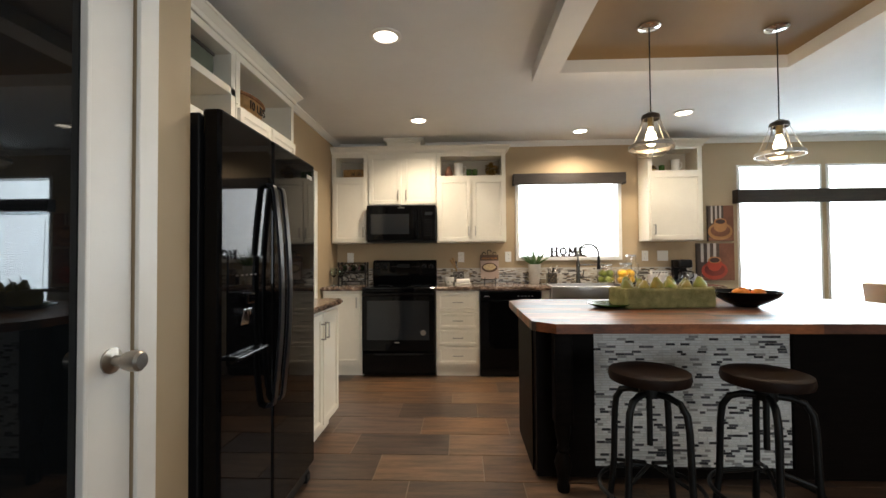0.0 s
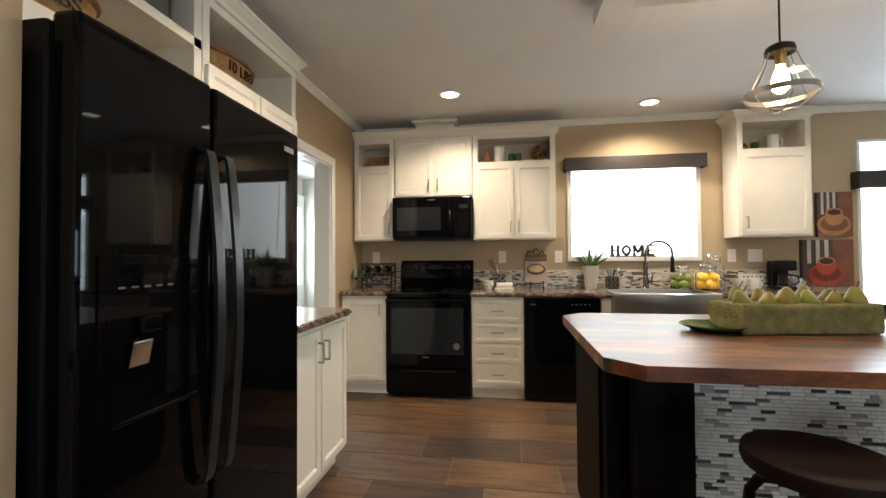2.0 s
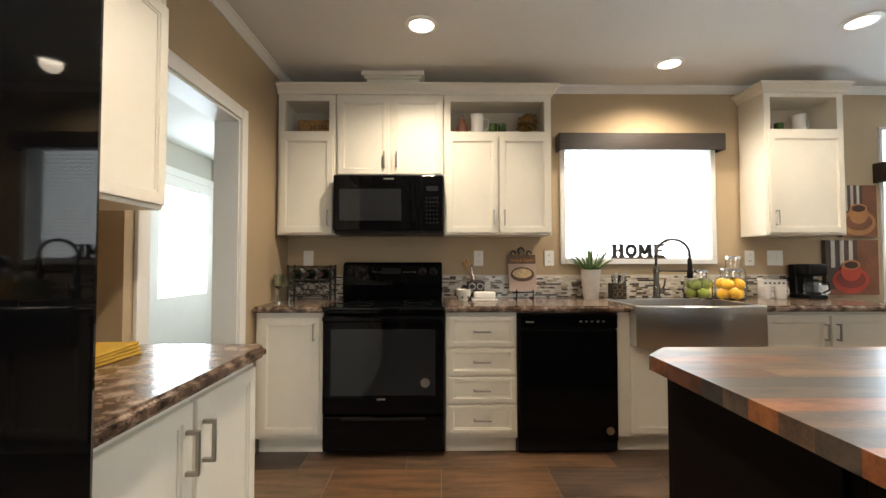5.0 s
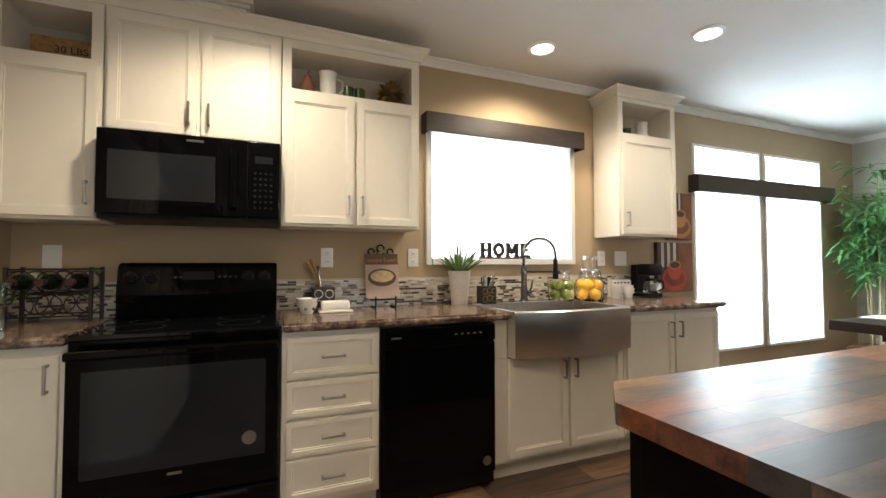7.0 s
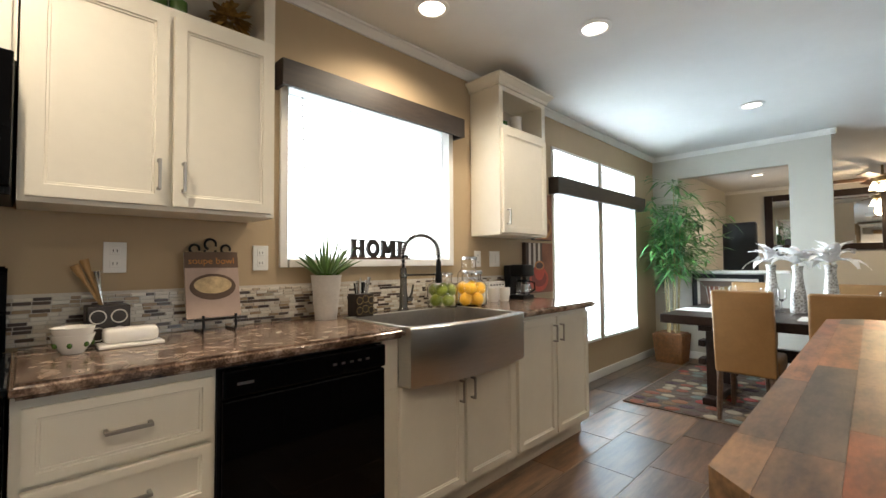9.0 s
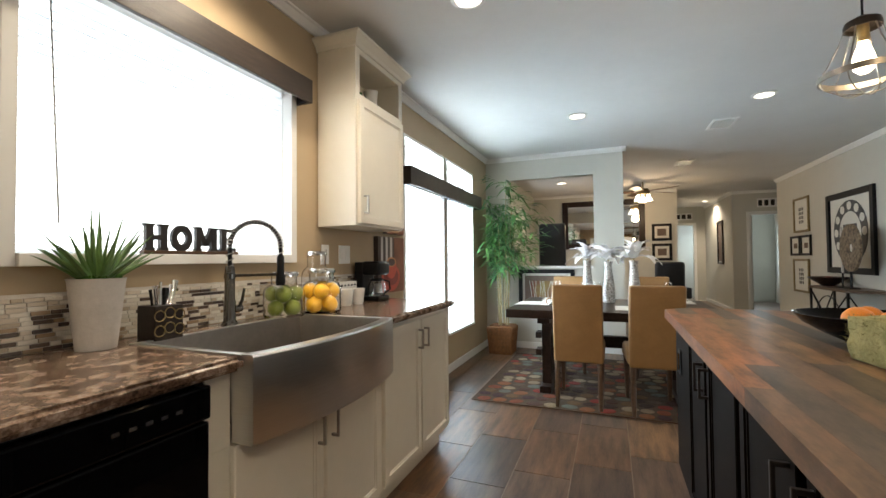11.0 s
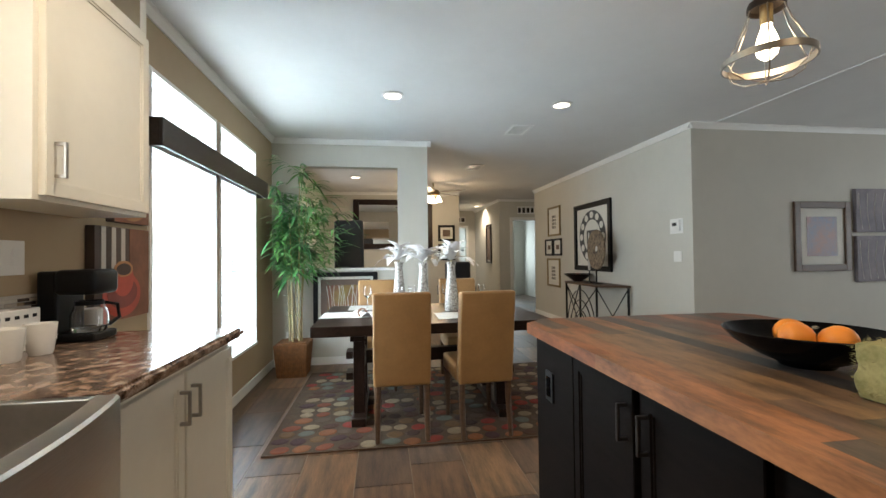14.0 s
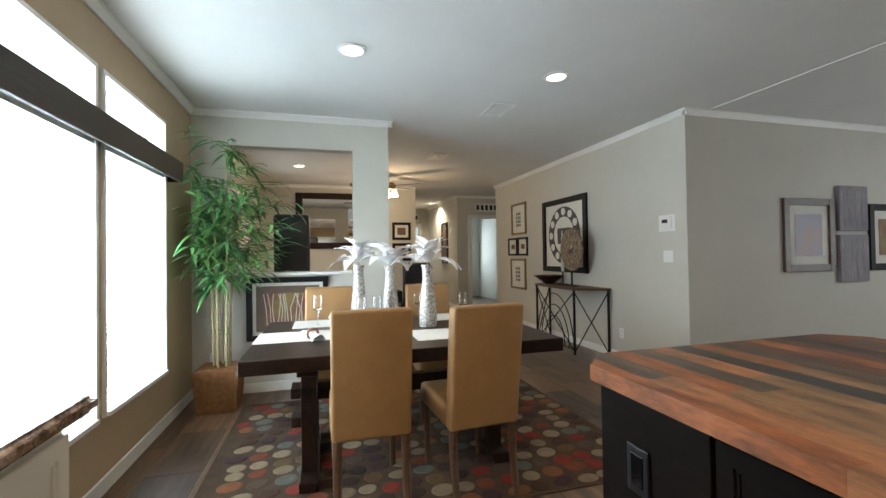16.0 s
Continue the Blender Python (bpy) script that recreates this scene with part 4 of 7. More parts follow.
part("dispenser_well", box(FX + 0.004, FX + 0.0055, 2.245, 2.465, 0.872, 1.085), BLACK, fr)
part("drip_tray", box(FX + 0.0045, FX + 0.034, 2.235, 2.48, 0.846, 0.860, 0.005), BLACK, fr, "glossy black drip tray")
part("chute", box(FX + 0.006, FX + 0.026, 2.315, 2.375, 1.035, 1.075, 0.006), BLACK, fr)
part("paddle", turned(box(0, 0.006, -0.026, 0.026, -0.03, 0.03, 0.002), pose(FX + 0.014, 2.318, 0.992, 0, 12, 0)), CHROME, fr, "silver dispenser paddle")
for k in range(5):
    part("button", box(FX + 0.004, FX + 0.0055, 2.27 + 0.034 * k, 2.288 + 0.034 * k, 1.14, 1.145), DARK_METAL, fr)
part("badge", box(FX, FX + 0.002, 2.98, 3.05, 1.625, 1.645), NICKEL, d2)
part("foot", box(FX - 0.10, FX - 0.02, 3.04, 3.09, 0.0, 0.05, 0.008), BLACK_MATT, th)

M_F = Matrix.Translation((-0.82, 0, 0)) @ Matrix.Rotation(radians(90), 4, "Z")   # local x runs along world y, fronts face +x


def fbox(name, y0, y1, z0, z1, th, material=CREAM, x0=-1.135, x1=-0.82):
    return part(name, box(x0, x1, y0, y1, z0, z1, 0.001), material, th)


th = thing("fridge_cabinet", (-1.0, 2.6, 1.85), "cream open two-tier cabinet above the refrigerator", "cabinet")
fbox("bottom_panel", 2.15, 3.10, 1.86, 1.93, th)
fbox("shelf", 2.15, 3.10, 2.11, 2.15, th)
fbox("top_panel", 2.15, 3.10, 2.335, 2.375, th)
fbox("side_panel", 3.055, 3.10, 1.931, 2.334, th)
fbox("side_panel", 2.15, 2.19, 1.931, 2.334, th)
part("back_panel", box(-1.138, -1.126, 2.19, 3.055, 1.931, 2.334), CREAM_SHADED, th)
th = thing("wall_cabinet", (-1.0, 3.5, 1.36), "cream tall wall cabinet with doors and an open niche", "cabinet")
fbox("body", 3.105, 3.93, 1.36, 2.08, th)
fbox("top_panel", 3.105, 3.93, 2.335, 2.375, th)
fbox("side_panel", 3.105, 3.15, 2.081, 2.334, th)
fbox("side_panel", 3.885, 3.93, 2.081, 2.334, th)
part("back_panel", box(-1.138, -1.126, 3.15, 3.885, 2.081, 2.334), CREAM_SHADED, th)
front(th, M_F, 3.12, 3.51, 1.375, 2.06, CREAM, (3.48, 1.47, True))
front(th, M_F, 3.525, 3.915, 1.375, 2.06, CREAM, (3.555, 1.47, True))
b = bmesh.new()
rows = []
for d, h in [(0.0, 0.0), (0.012, 0.0), (0.018, 0.02), (0.045, 0.05), (0.052, 0.054), (0.052, 0.068), (0.0, 0.068)]:
    rows.append([b.verts.new((-0.82 + d, 2.15, 2.376 + h)), b.verts.new((-0.82 + d, 3.93 + d, 2.376 + h)), b.verts.new((-1.13, 3.93 + d, 2.376 + h))])
for r0, r1 in zip(rows, rows[1:]):
    for k in range(2):
        b.faces.new((r0[k], r0[k + 1], r1[k + 1], r1[k]))
solid("cabinet_cornice", b, CREAM, "cream crown moulding above the refrigerator run", "trim", kind="structure")

th = thing("base_cabinet", (-0.80, 3.49, 0), "cream two-door base cabinet beside the refrigerator", "cabinet")
CBX, CBY = -0.475, 3.868
part("body", box(-1.13, CBX, 3.12, CBY, 0.10, BT, 0.001), CREAM, th)
part("toe_kick", box(-1.13, CBX - 0.06, 3.12, CBY, 0, 0.099), CREAM, th)
M_FB = Matrix.Translation((CBX, 0, 0)) @ Matrix.Rotation(radians(90), 4, "Z")
front(th, M_FB, 3.145, 3.495, 0.125, 0.845, CREAM, (3.468, 0.735, True))
front(th, M_FB, 3.512, 3.845, 0.125, 0.845, CREAM, (3.540, 0.735, True))
worktop("worktop", [(-1.13, 3.11), (-0.425, 3.11), (-0.425, 3.85), (-0.455, 3.885), (-1.13, 3.885)], "brown stone-look laminate worktop beside the refrigerator")

# ---- island ----
th = thing("kitchen_island", (1.9, 3.4, 0), "espresso kitchen island with a mosaic tile panel", "island")
IX0, IX1, IY0, IY1 = 0.84, 2.96, 3.13, 3.79
part("body", box(IX0, IX1, IY0 + 0.03, IY1 - 0.02, 0.09, 0.858, 0.002), ESPRESSO, th)
part("toe_kick", box(IX0 + 0.03, IX1 - 0.03, IY0 + 0.04, IY1 - 0.09, 0, 0.089), ESPRESSO, th)
for x0, x1 in ((IX0, 1.15), (2.19, IX1)):
    part("front_panel", box(x0, x1, IY0 - 0.01, IY0 + 0.029, 0.02, 0.858, 0.002), ESPRESSO, th)
part("front_rail", box(1.151, 2.189, IY0 - 0.01, IY0 + 0.029, 0.02, 0.07, 0.002), ESPRESSO, th)
part("end_panel", box(IX0 - 0.012, IX0 - 0.001, IY0 + 0.06, IY1 - 0.06, 0.02, 0.858, 0.002), ESPRESSO, th)
part("end_panel", box(IX1 + 0.001, IX1 + 0.012, IY0 + 0.06, IY1 - 0.06, 0.02, 0.858, 0.002), ESPRESSO, th)
outlet = part("outlet_cover", box(2.77, 2.845, IY1 - 0.0035, IY1 + 0.004, 0.60, 0.72, 0.003), BLACK_MATT, th, "black outlet cover")
part("outlet_face", box(2.788, 2.827, IY1 + 0.004, IY1 + 0.007, 0.62, 0.70, 0.001), BLACK, outlet)
M_IB = Matrix.Translation((0, IY1 - 0.02, 0)) @ Matrix.Rotation(radians(180), 4, "Z")
for x0, x1, hx in ((0.97, 1.355, 1.325), (1.40, 1.77, 1.43), (1.815, 2.185, 2.155), (2.22, 2.585, 2.25)):
    front(th, M_IB, -x1, -x0, 0.12, 0.83, ESPRESSO, (-hx, 0.73, True))
part("filler_panel", box(2.60, IX1, IY1 - 0.019, IY1 - 0.004, 0.10, 0.85, 0.002), ESPRESSO, th)
for px in (0.955, 2.85):
    for_leg = [(0, 0), (0.03, 0), (0.034, 0.03), (0.026, 0.05), (0.036, 0.10), (0.045, 0.14), (0.036, 0.18), (0.024, 0.20), (0.034, 0.215), (0.026, 0.235), (0.040, 0.30), (0.043, 0.34), (0.043, 0.35)]
    b = lathe(for_leg, (px, 3.02, 0), sides=20)
    b = box(px - 0.045, px + 0.045, 2.975, 3.065, 0.35, 0.858, 0.003, bm=b)
    part("turned_leg", b, ESPRESSO, th, "turned espresso post leg", smooth=True)
part("tile_backing", box(1.151, 2.189, IY0 + 0.012, IY0 + 0.029, 0.07, 0.858), TILE_GROUT, th)


def mosaic(x0, x1, z0, z1, y, stuff_parent, keep=None, seed=3, material=None):
    """Strip tiles facing -y in running bond: those inside keep are objects of their own, the rest one joined mesh."""
    rng = random.Random(seed)
    tw, tl, g = 0.0135, 0.048, 0.002
    joined, kept = bmesh.new(), []
    z, row = z0, 0
    while z + tw <= z1 + 0.002:
        x = x0 - rng.random() * tl
        while x < x1:
            ln = tl * rng.choice((1, 1, 1, 0.6))
            a, c = max(x, x0), min(x + ln - g, x1)
            if c - a > 0.006:
                if keep and keep[0] <= a and c <= keep[1] and len(kept) < 300:
                    kept.append((a, c, z))
                else:
                    vs = [joined.verts.new(p) for p in ((a, y, z), (c, y, z), (c, y, z + tw - g), (a, y, z + tw - g))]
                    fs = [joined.verts.new((p.co.x + (0.0008 if k in (0, 3) else -0.0008), y - 0.004, p.co.z + (0.0008 if k < 2 else -0.0008))) for k, p in enumerate(vs)]
                    joined.faces.new(fs)
                    for k in range(4):
                        joined.faces.new((vs[k], vs[(k + 1) % 4], fs[(k + 1) % 4], fs[k]))
            x += ln
        z += tw
        row += 1
    if len(joined.faces):
        ob = part("mosaic_tiles", joined, material or TILE_STUFF, stuff_parent)
        tagged(ob, kind="stuff")
    return kept


mosaic(1.153, 2.187, 0.072, 0.856, IY0 + 0.0115, th, material=TILE_PALE)

# island top: staves glued side by side, cut to an eight-sided outline
th = thing("island_worktop", (1.9, 3.25, 0.86), "butcher block island top of mixed brown wood staves", "worktop")
OUT = [(0.765, 2.80), (0.86, 2.705), (2.94, 2.705), (3.035, 2.80), (3.035, 3.73), (2.93, 3.84), (0.87, 3.845), (0.765, 3.73)]


def clipped(bm, outline):
    n = len(outline)
    for k in range(n):
        p, q = outline[k], outline[(k + 1) % n]
        nx, ny = q[1] - p[1], p[0] - q[0]
        g = bm.verts[:] + bm.edges[:] + bm.faces[:]
        r = bmesh.ops.bisect_plane(bm, geom=g, plane_co=(*p, 0), plane_no=(nx, ny, 0), clear_outer=True)
        ed = [x for x in r["geom_cut"] if isinstance(x, bmesh.types.BMEdge)]
        if ed:
            bmesh.ops.contextual_create(bm, geom=ed)
    return bm


rng = random.Random(11)
y = 2.705
row = 0
while y < 3.845:
    wd = min(0.0775, 3.8455 - y)
    x = 0.765 - rng.random() * 0.4
    while x < 3.06:
        ln = rng.uniform(0.32, 0.85)
        dark = row == 9 or (row == 3 and x > 1.2)
        if dark:
            x, ln = max(x, 0.765), 2.3
        b = box(max(x, 0.765) + 0.0002, min(x + ln, 3.06) - 0.0002, y + 0.0002, y + wd - 0.0002, 0.859, 0.902)
        if x + ln > 0.77 and min(x + ln, 3.06) - max(x, 0.765) > 0.02:
            b = clipped(b, OUT)
            if len(b.verts) > 3:
                part("stave", b, DARK_BLOCK if dark else BLOCK, th)
            else:
                b.free()
        else:
            b.free()
        x += ln
    y += wd
    row += 1

# ---- ceiling fittings ----
# Includes fittings for the two unseen downlights added as fill.
for lx, ly in DOWNLIGHTS:
    th = thing("downlight", (lx, ly, CEIL), "round recessed ceiling downlight, lit", "ceiling light", "recessed downlights")
    part("trim_ring", lathe([(0.068, -0.002), (0.092, -0.002), (0.094, -0.008), (0.070, -0.014), (0.068, -0.002)], (lx, ly, CEIL), sides=32), WHITE, th, smooth=True)
    ob = part("lens", lathe([(0, -0.005), (0.068, -0.005), (0.068, -0.001), (0, -0.001)], (lx, ly, CEIL), sides=32), LAMP_GLOW, th, "glowing warm lens")


def ceiling_vent(x, y, w, h):
    th = thing("ceiling_vent", (x, y, CEIL), "white metal ceiling air vent", "vent", "ceiling vents")
    part("backing", box(x - w / 2 + 0.02, x + w / 2 - 0.02, y - h / 2 + 0.02, y + h / 2 - 0.02, CEIL - 0.003, CEIL - 0.001), BLACK_MATT, th)
    for a in ((x - w / 2, x + w / 2, y - h / 2, y - h / 2 + 0.025), (x - w / 2, x + w / 2, y + h / 2 - 0.025, y + h / 2), (x - w / 2, x - w / 2 + 0.025, y - h / 2 + 0.026, y + h / 2 - 0.026), (x + w / 2 - 0.025, x + w / 2, y - h / 2 + 0.026, y + h / 2 - 0.026)):
        part("frame", box(*a, CEIL - 0.010, CEIL, 0.002), WHITE, th)
    n = 6
    for k in range(n):
        yy = y - h / 2 + 0.03 + (h - 0.06) * (k + 0.5) / n
        part("slat", turned(box(-w / 2 + 0.025, w / 2 - 0.025, -0.006, 0.006, -0.001, 0.001), pose(x, yy, CEIL - 0.008, 35, 0, 0)), WHITE, th)


ceiling_vent(5.46, 3.02, 0.36, 0.22)
ceiling_vent(7.35, 3.09, 0.36, 0.22)


def pendant(x, y, drop):
    th = thing("pendant_light", (x, y, CEIL), "wire-cage pendant light with a lit filament bulb", "pendant light", "pendants above the island")
    part("canopy", lathe([(0, 0), (0.062, 0), (0.062, -0.012), (0.05, -0.022), (0.01, -0.028), (0, -0.028)], (x, y, CEIL - 0.004)), CHROME, th, smooth=True)
    part("cord", tube([(x, y, CEIL - 0.03), (x, y, 2.02 - drop)], 0.0035), BLACK_MATT, th)
    part("top_cap", lathe([(0, 0.03), (0.012, 0.03), (0.046, 0.012), (0.05, 0), (0.05, -0.014), (0.045, -0.014), (0.044, 0), (0, 0.005)], (x, y, 1.995 - drop)), DARK_METAL, th, smooth=True)
    part("socket", lathe([(0, 0), (0.017, 0), (0.017, -0.055), (0.013, -0.06), (0, -0.06)], (x, y, 1.995 - drop)), GOLD, th, smooth=True)
    b = lathe([(0.116, -0.010), (0.121, -0.010), (0.121, 0.010), (0.116, 0.010), (0.116, -0.010)], (x, y, 1.825 - drop), sides=40)
    part("cage_ring", b, NICKEL, th, "flat metal cage band", smooth=True)
    for k in range(6):
        a = math.pi / 3 * k + 0.3
        c, s = math.cos(a), math.sin(a)
        pts = [(x + r * c, y + r * s, z - drop) for r, z in ((0.047, 1.985), (0.065, 1.93), (0.093, 1.87), (0.118, 1.825), (0.105, 1.795), (0.07, 1.772), (0.03, 1.763), (0.0, 1.761))]
        part("cage_wire", tube(pts, 0.0023, sides=6), NICKEL, th, smooth=True)
    bulb = part("bulb", lathe([(0, -0.05), (0.013, -0.05), (0.015, -0.07), (0.026, -0.10), (0.031, -0.125), (0.027, -0.15), (0.013, -0.165), (0, -0.168)], (x, y, 1.995 - drop), sides=18), BULB_GLOW, th, "lit warm bulb", smooth=True)
    bulb.visible_shadow = False
    d = bpy.data.lights.new("pendant_bulb", "POINT")
    d.energy, d.color, d.shadow_soft_size = 4.5, (1.0, 0.72, 0.42), 0.03
    new("pendant_bulb", d).location = (x, y, 1.88 - drop)


for (px, py), drop in zip(PENDANTS, (0.0, 0.042)):
    pendant(px, py, drop)

# ---- stools ----


STOOL_SEAT = mat("near_black_seat_wood", (0.018, 0.009, 0.006), 0.5, noise_scale=9, amount=0.4, spec=0.12, bump=0.08, bump_scale=80)


def stool(m):
    th = thing("bar_stool", (0, 0, 0), "black iron bar stool with a round dark wood seat", "stool", "stools at the island")
    part("seat", lathe([(0, 0.72), (0.09, 0.724), (0.142, 0.731), (0.156, 0.726), (0.160, 0.705), (0.155, 0.688), (0.13, 0.682), (0, 0.682)], (0, 0, 0), sides=36), STOOL_SEAT, th, smooth=True)
    part("seat_plate", lathe([(0, 0.681), (0.10, 0.681), (0.10, 0.672), (0, 0.672)], (0, 0, 0)), BLACK_IRON, th)
    part("screw", tube([(0, 0, 0.672), (0, 0, 0.42)], 0.012), BLACK_IRON, th, smooth=True)
    part("hub", lathe([(0, 0.62), (0.04, 0.62), (0.04, 0.655), (0, 0.655)], (0, 0, 0)), BLACK_IRON, th)
    for k in range(4):
        a = math.pi / 2 * k + 0.5
        c, s = math.cos(a), math.sin(a)
        pts = [(r * c, r * s, z) for r, z in ((0.02, 0.635), (0.08, 0.635), (0.125, 0.62), (0.15, 0.58), (0.158, 0.52), (0.165, 0.30), (0.19, 0.10), (0.215, 0.0))]
        part("leg", tube(pts, 0.014, sides=10), BLACK_IRON, th, smooth=True)
        part("cross_bar", tube([(0.162 * c, 0.162 * s, 0.30), (0.02 * c, 0.02 * s, 0.34)], 0.008), BLACK_IRON, th)
    ring = [(0.20 * math.cos(2 * math.pi * k / 40), 0.20 * math.sin(2 * math.pi * k / 40), 0.245) for k in range(41)]
    part("foot_ring", tube(ring, 0.009, sides=8, caps=False), BLACK_IRON, th, smooth=True)
    th.matrix_basis = m
    return th


s1 = stool(pose(1.215, 2.60, 0, 0, 0, 10))
copy_thing(s1, pose(1.665, 2.57, 0, 0, 0, 40))

# ---- dining ----
th = thing("area_rug", (4.8, 4.0, 0), "brown rug covered with multicoloured pebble ovals", "rug")
RGX0, RGX1, RGY0, RGY1 = 3.84, 5.68, 2.75, 5.20
RUG = mat("rug_pile", (0.070, 0.040, 0.020), 0.95, noise_scale=12, amount=0.3, bump=0.8, bump_scale=260)
PEB = mat("rug_pebbles", (0.82, 0.74, 0.68), 0.95, noise_scale=25, amount=0.25, bump=0.8, bump_scale=260)
ramp_by_random(PEB, [(0.26, 0.028, 0.015), (0.30, 0.25, 0.17), (0.060, 0.026, 0.034), (0.26, 0.10, 0.035), (0.13, 0.16, 0.14), (0.045, 0.022, 0.015), (0.34, 0.29, 0.20), (0.22, 0.055, 0.02), (0.15, 0.09, 0.035), (0.10, 0.07, 0.05), (0.075, 0.032, 0.018), (0.28, 0.22, 0.15)], True)
part("pile", box(RGX0, RGX1, RGY0, RGY1, 0.001, 0.010, 0.003), RUG, th)
part("edge_binding", box(RGX0 - 0.008, RGX0 - 0.0005, RGY0, RGY1, 0.001, 0.011, 0.002), BROWN_WOOD, th)
peb = bmesh.new()
rng = random.Random(21)
gx = RGX0 + 0.06
while gx < RGX1 - 0.04:
    gy = RGY0 + 0.06 + rng.random() * 0.05
    while gy < RGY1 - 0.05:
        rx, ry, a = rng.uniform(0.042, 0.056), rng.uniform(0.048, 0.066), rng.uniform(0, 3)
        cx, cy = gx + rng.uniform(-0.012, 0.012), gy
        top = peb.verts.new((cx, cy, 0.0145))
        ringv = []
        for k in range(14):
            u = 2 * math.pi * k / 14
            px, py = rx * math.cos(u), ry * math.sin(u)
            ringv.append(peb.verts.new((cx + px * math.cos(a * 0.2) - py * math.sin(a * 0.2), cy + px * math.sin(a * 0.2) + py * math.cos(a * 0.2), 0.0105)))
        inner = [peb.verts.new(v.co.lerp(top.co, 0.15) * 1.0) for v in ringv]
        for v in inner:
            v.co.z = 0.014
        for k in range(14):
            j = (k + 1) % 14
            peb.faces.new((ringv[k], ringv[j], inner[j], inner[k]))
            peb.faces.new((inner[k], inner[j], top))
        gy += 2 * ry + 0.016
    gx += 0.112
tagged(part("pebble_pattern", peb, PEB, th, "multicoloured raised ovals"), kind="stuff")

th = thing("dining_table", (4.55, 4.1, 0.011), "dark-stained trestle dining table with a thick top", "table")
part("tabletop", box(3.96, 5.15, 3.30, 4.93, 0.68, 0.75, 0.005), DARK_WOOD, th)
for ty in (4.64, 3.58):
    part("trestle_post", box(4.28, 4.36, ty - 0.04, ty + 0.04, 0.07, 0.66, 0.004), DARK_WOOD, th)
    part("trestle_post", box(4.75, 4.83, ty - 0.04, ty + 0.04, 0.07, 0.66, 0.004), DARK_WOOD, th)
    part("trestle_foot", box(4.17, 4.94, ty - 0.05, ty + 0.05, 0.012, 0.07, 0.008), DARK_WOOD, th)
    part("trestle_head", box(4.10, 5.0, ty - 0.05, ty + 0.05, 0.62, 0.68, 0.006), DARK_WOOD, th)
    part("key_block", box(4.42, 4.69, ty - 0.035, ty + 0.035, 0.36, 0.48, 0.004), DARK_WOOD, th)
    for kz in (0.32, 0.47):
        part("wedge", box(4.25, 4.39, ty + 0.041 if ty > 4 else ty - 0.09, ty + 0.09 if ty > 4 else ty - 0.041, kz, kz + 0.05, 0.003), DARK_WOOD, th)
part("stretcher", box(4.52, 4.59, 3.62, 4.60, 0.37, 0.47, 0.004), DARK_WOOD, th)


def dining_chair():
    """A parsons chair at the origin, facing +x, its back at x = 0."""
    th = thing("dining_chair", (0, 0, 0), "tan leather parsons dining chair with dark wood legs", "chair", "chairs round the table")
    b = box(-0.035, 0.045, -0.185, 0.185, 0.36, 0.97, 0.018, seg=3)
    for v in b.verts:
        t = (v.co.z - 0.36) / 0.61
        v.co.x -= 0.085 * t * t
        v.co.y *= 1.0 + 0.03 * math.sin(math.pi * t)
    part("backrest", b, TAN_LEATHER, th, smooth=True)
    s = box(0.046, 0.46, -0.19, 0.19, 0.36, 0.475, 0.025, seg=3)
    part("seat", s, TAN_LEATHER, th, smooth=True)
    for y in (-0.16, 0.16):
        part("leg", tube([(0.0, y, 0.365), (-0.012, y, 0.20), (-0.05, y, 0.012)], [0.024, 0.021, 0.016], sides=8), BROWN_WOOD, th, smooth=True)
        part("leg", tube([(0.42, y, 0.365), (0.42, y, 0.012)], [0.024, 0.016], sides=8), BROWN_WOOD, th, smooth=True)
    return th


c1 = dining_chair()
c1.matrix_basis = pose(3.93, 4.345, 0)
copy_thing(c1, pose(3.90, 3.80, 0, 0, 0, 4))
copy_thing(c1, pose(5.34, 4.52, 0, 0, 0, 180))
copy_thing(c1, pose(5.34, 3.72, 0, 0, 0, 180))

VASE = mat("hammered_silver_ceramic", (0.74, 0.72, 0.68), 0.3, 0.2, noise_scale=75, second=(0.14, 0.12, 0.10), bump=1.0, bump_scale=110)
PETAL = mat("silk_petal", (0.92, 0.91, 0.90), 0.7, noise_scale=4, second=(0.72, 0.70, 0.71), bump=0.2)


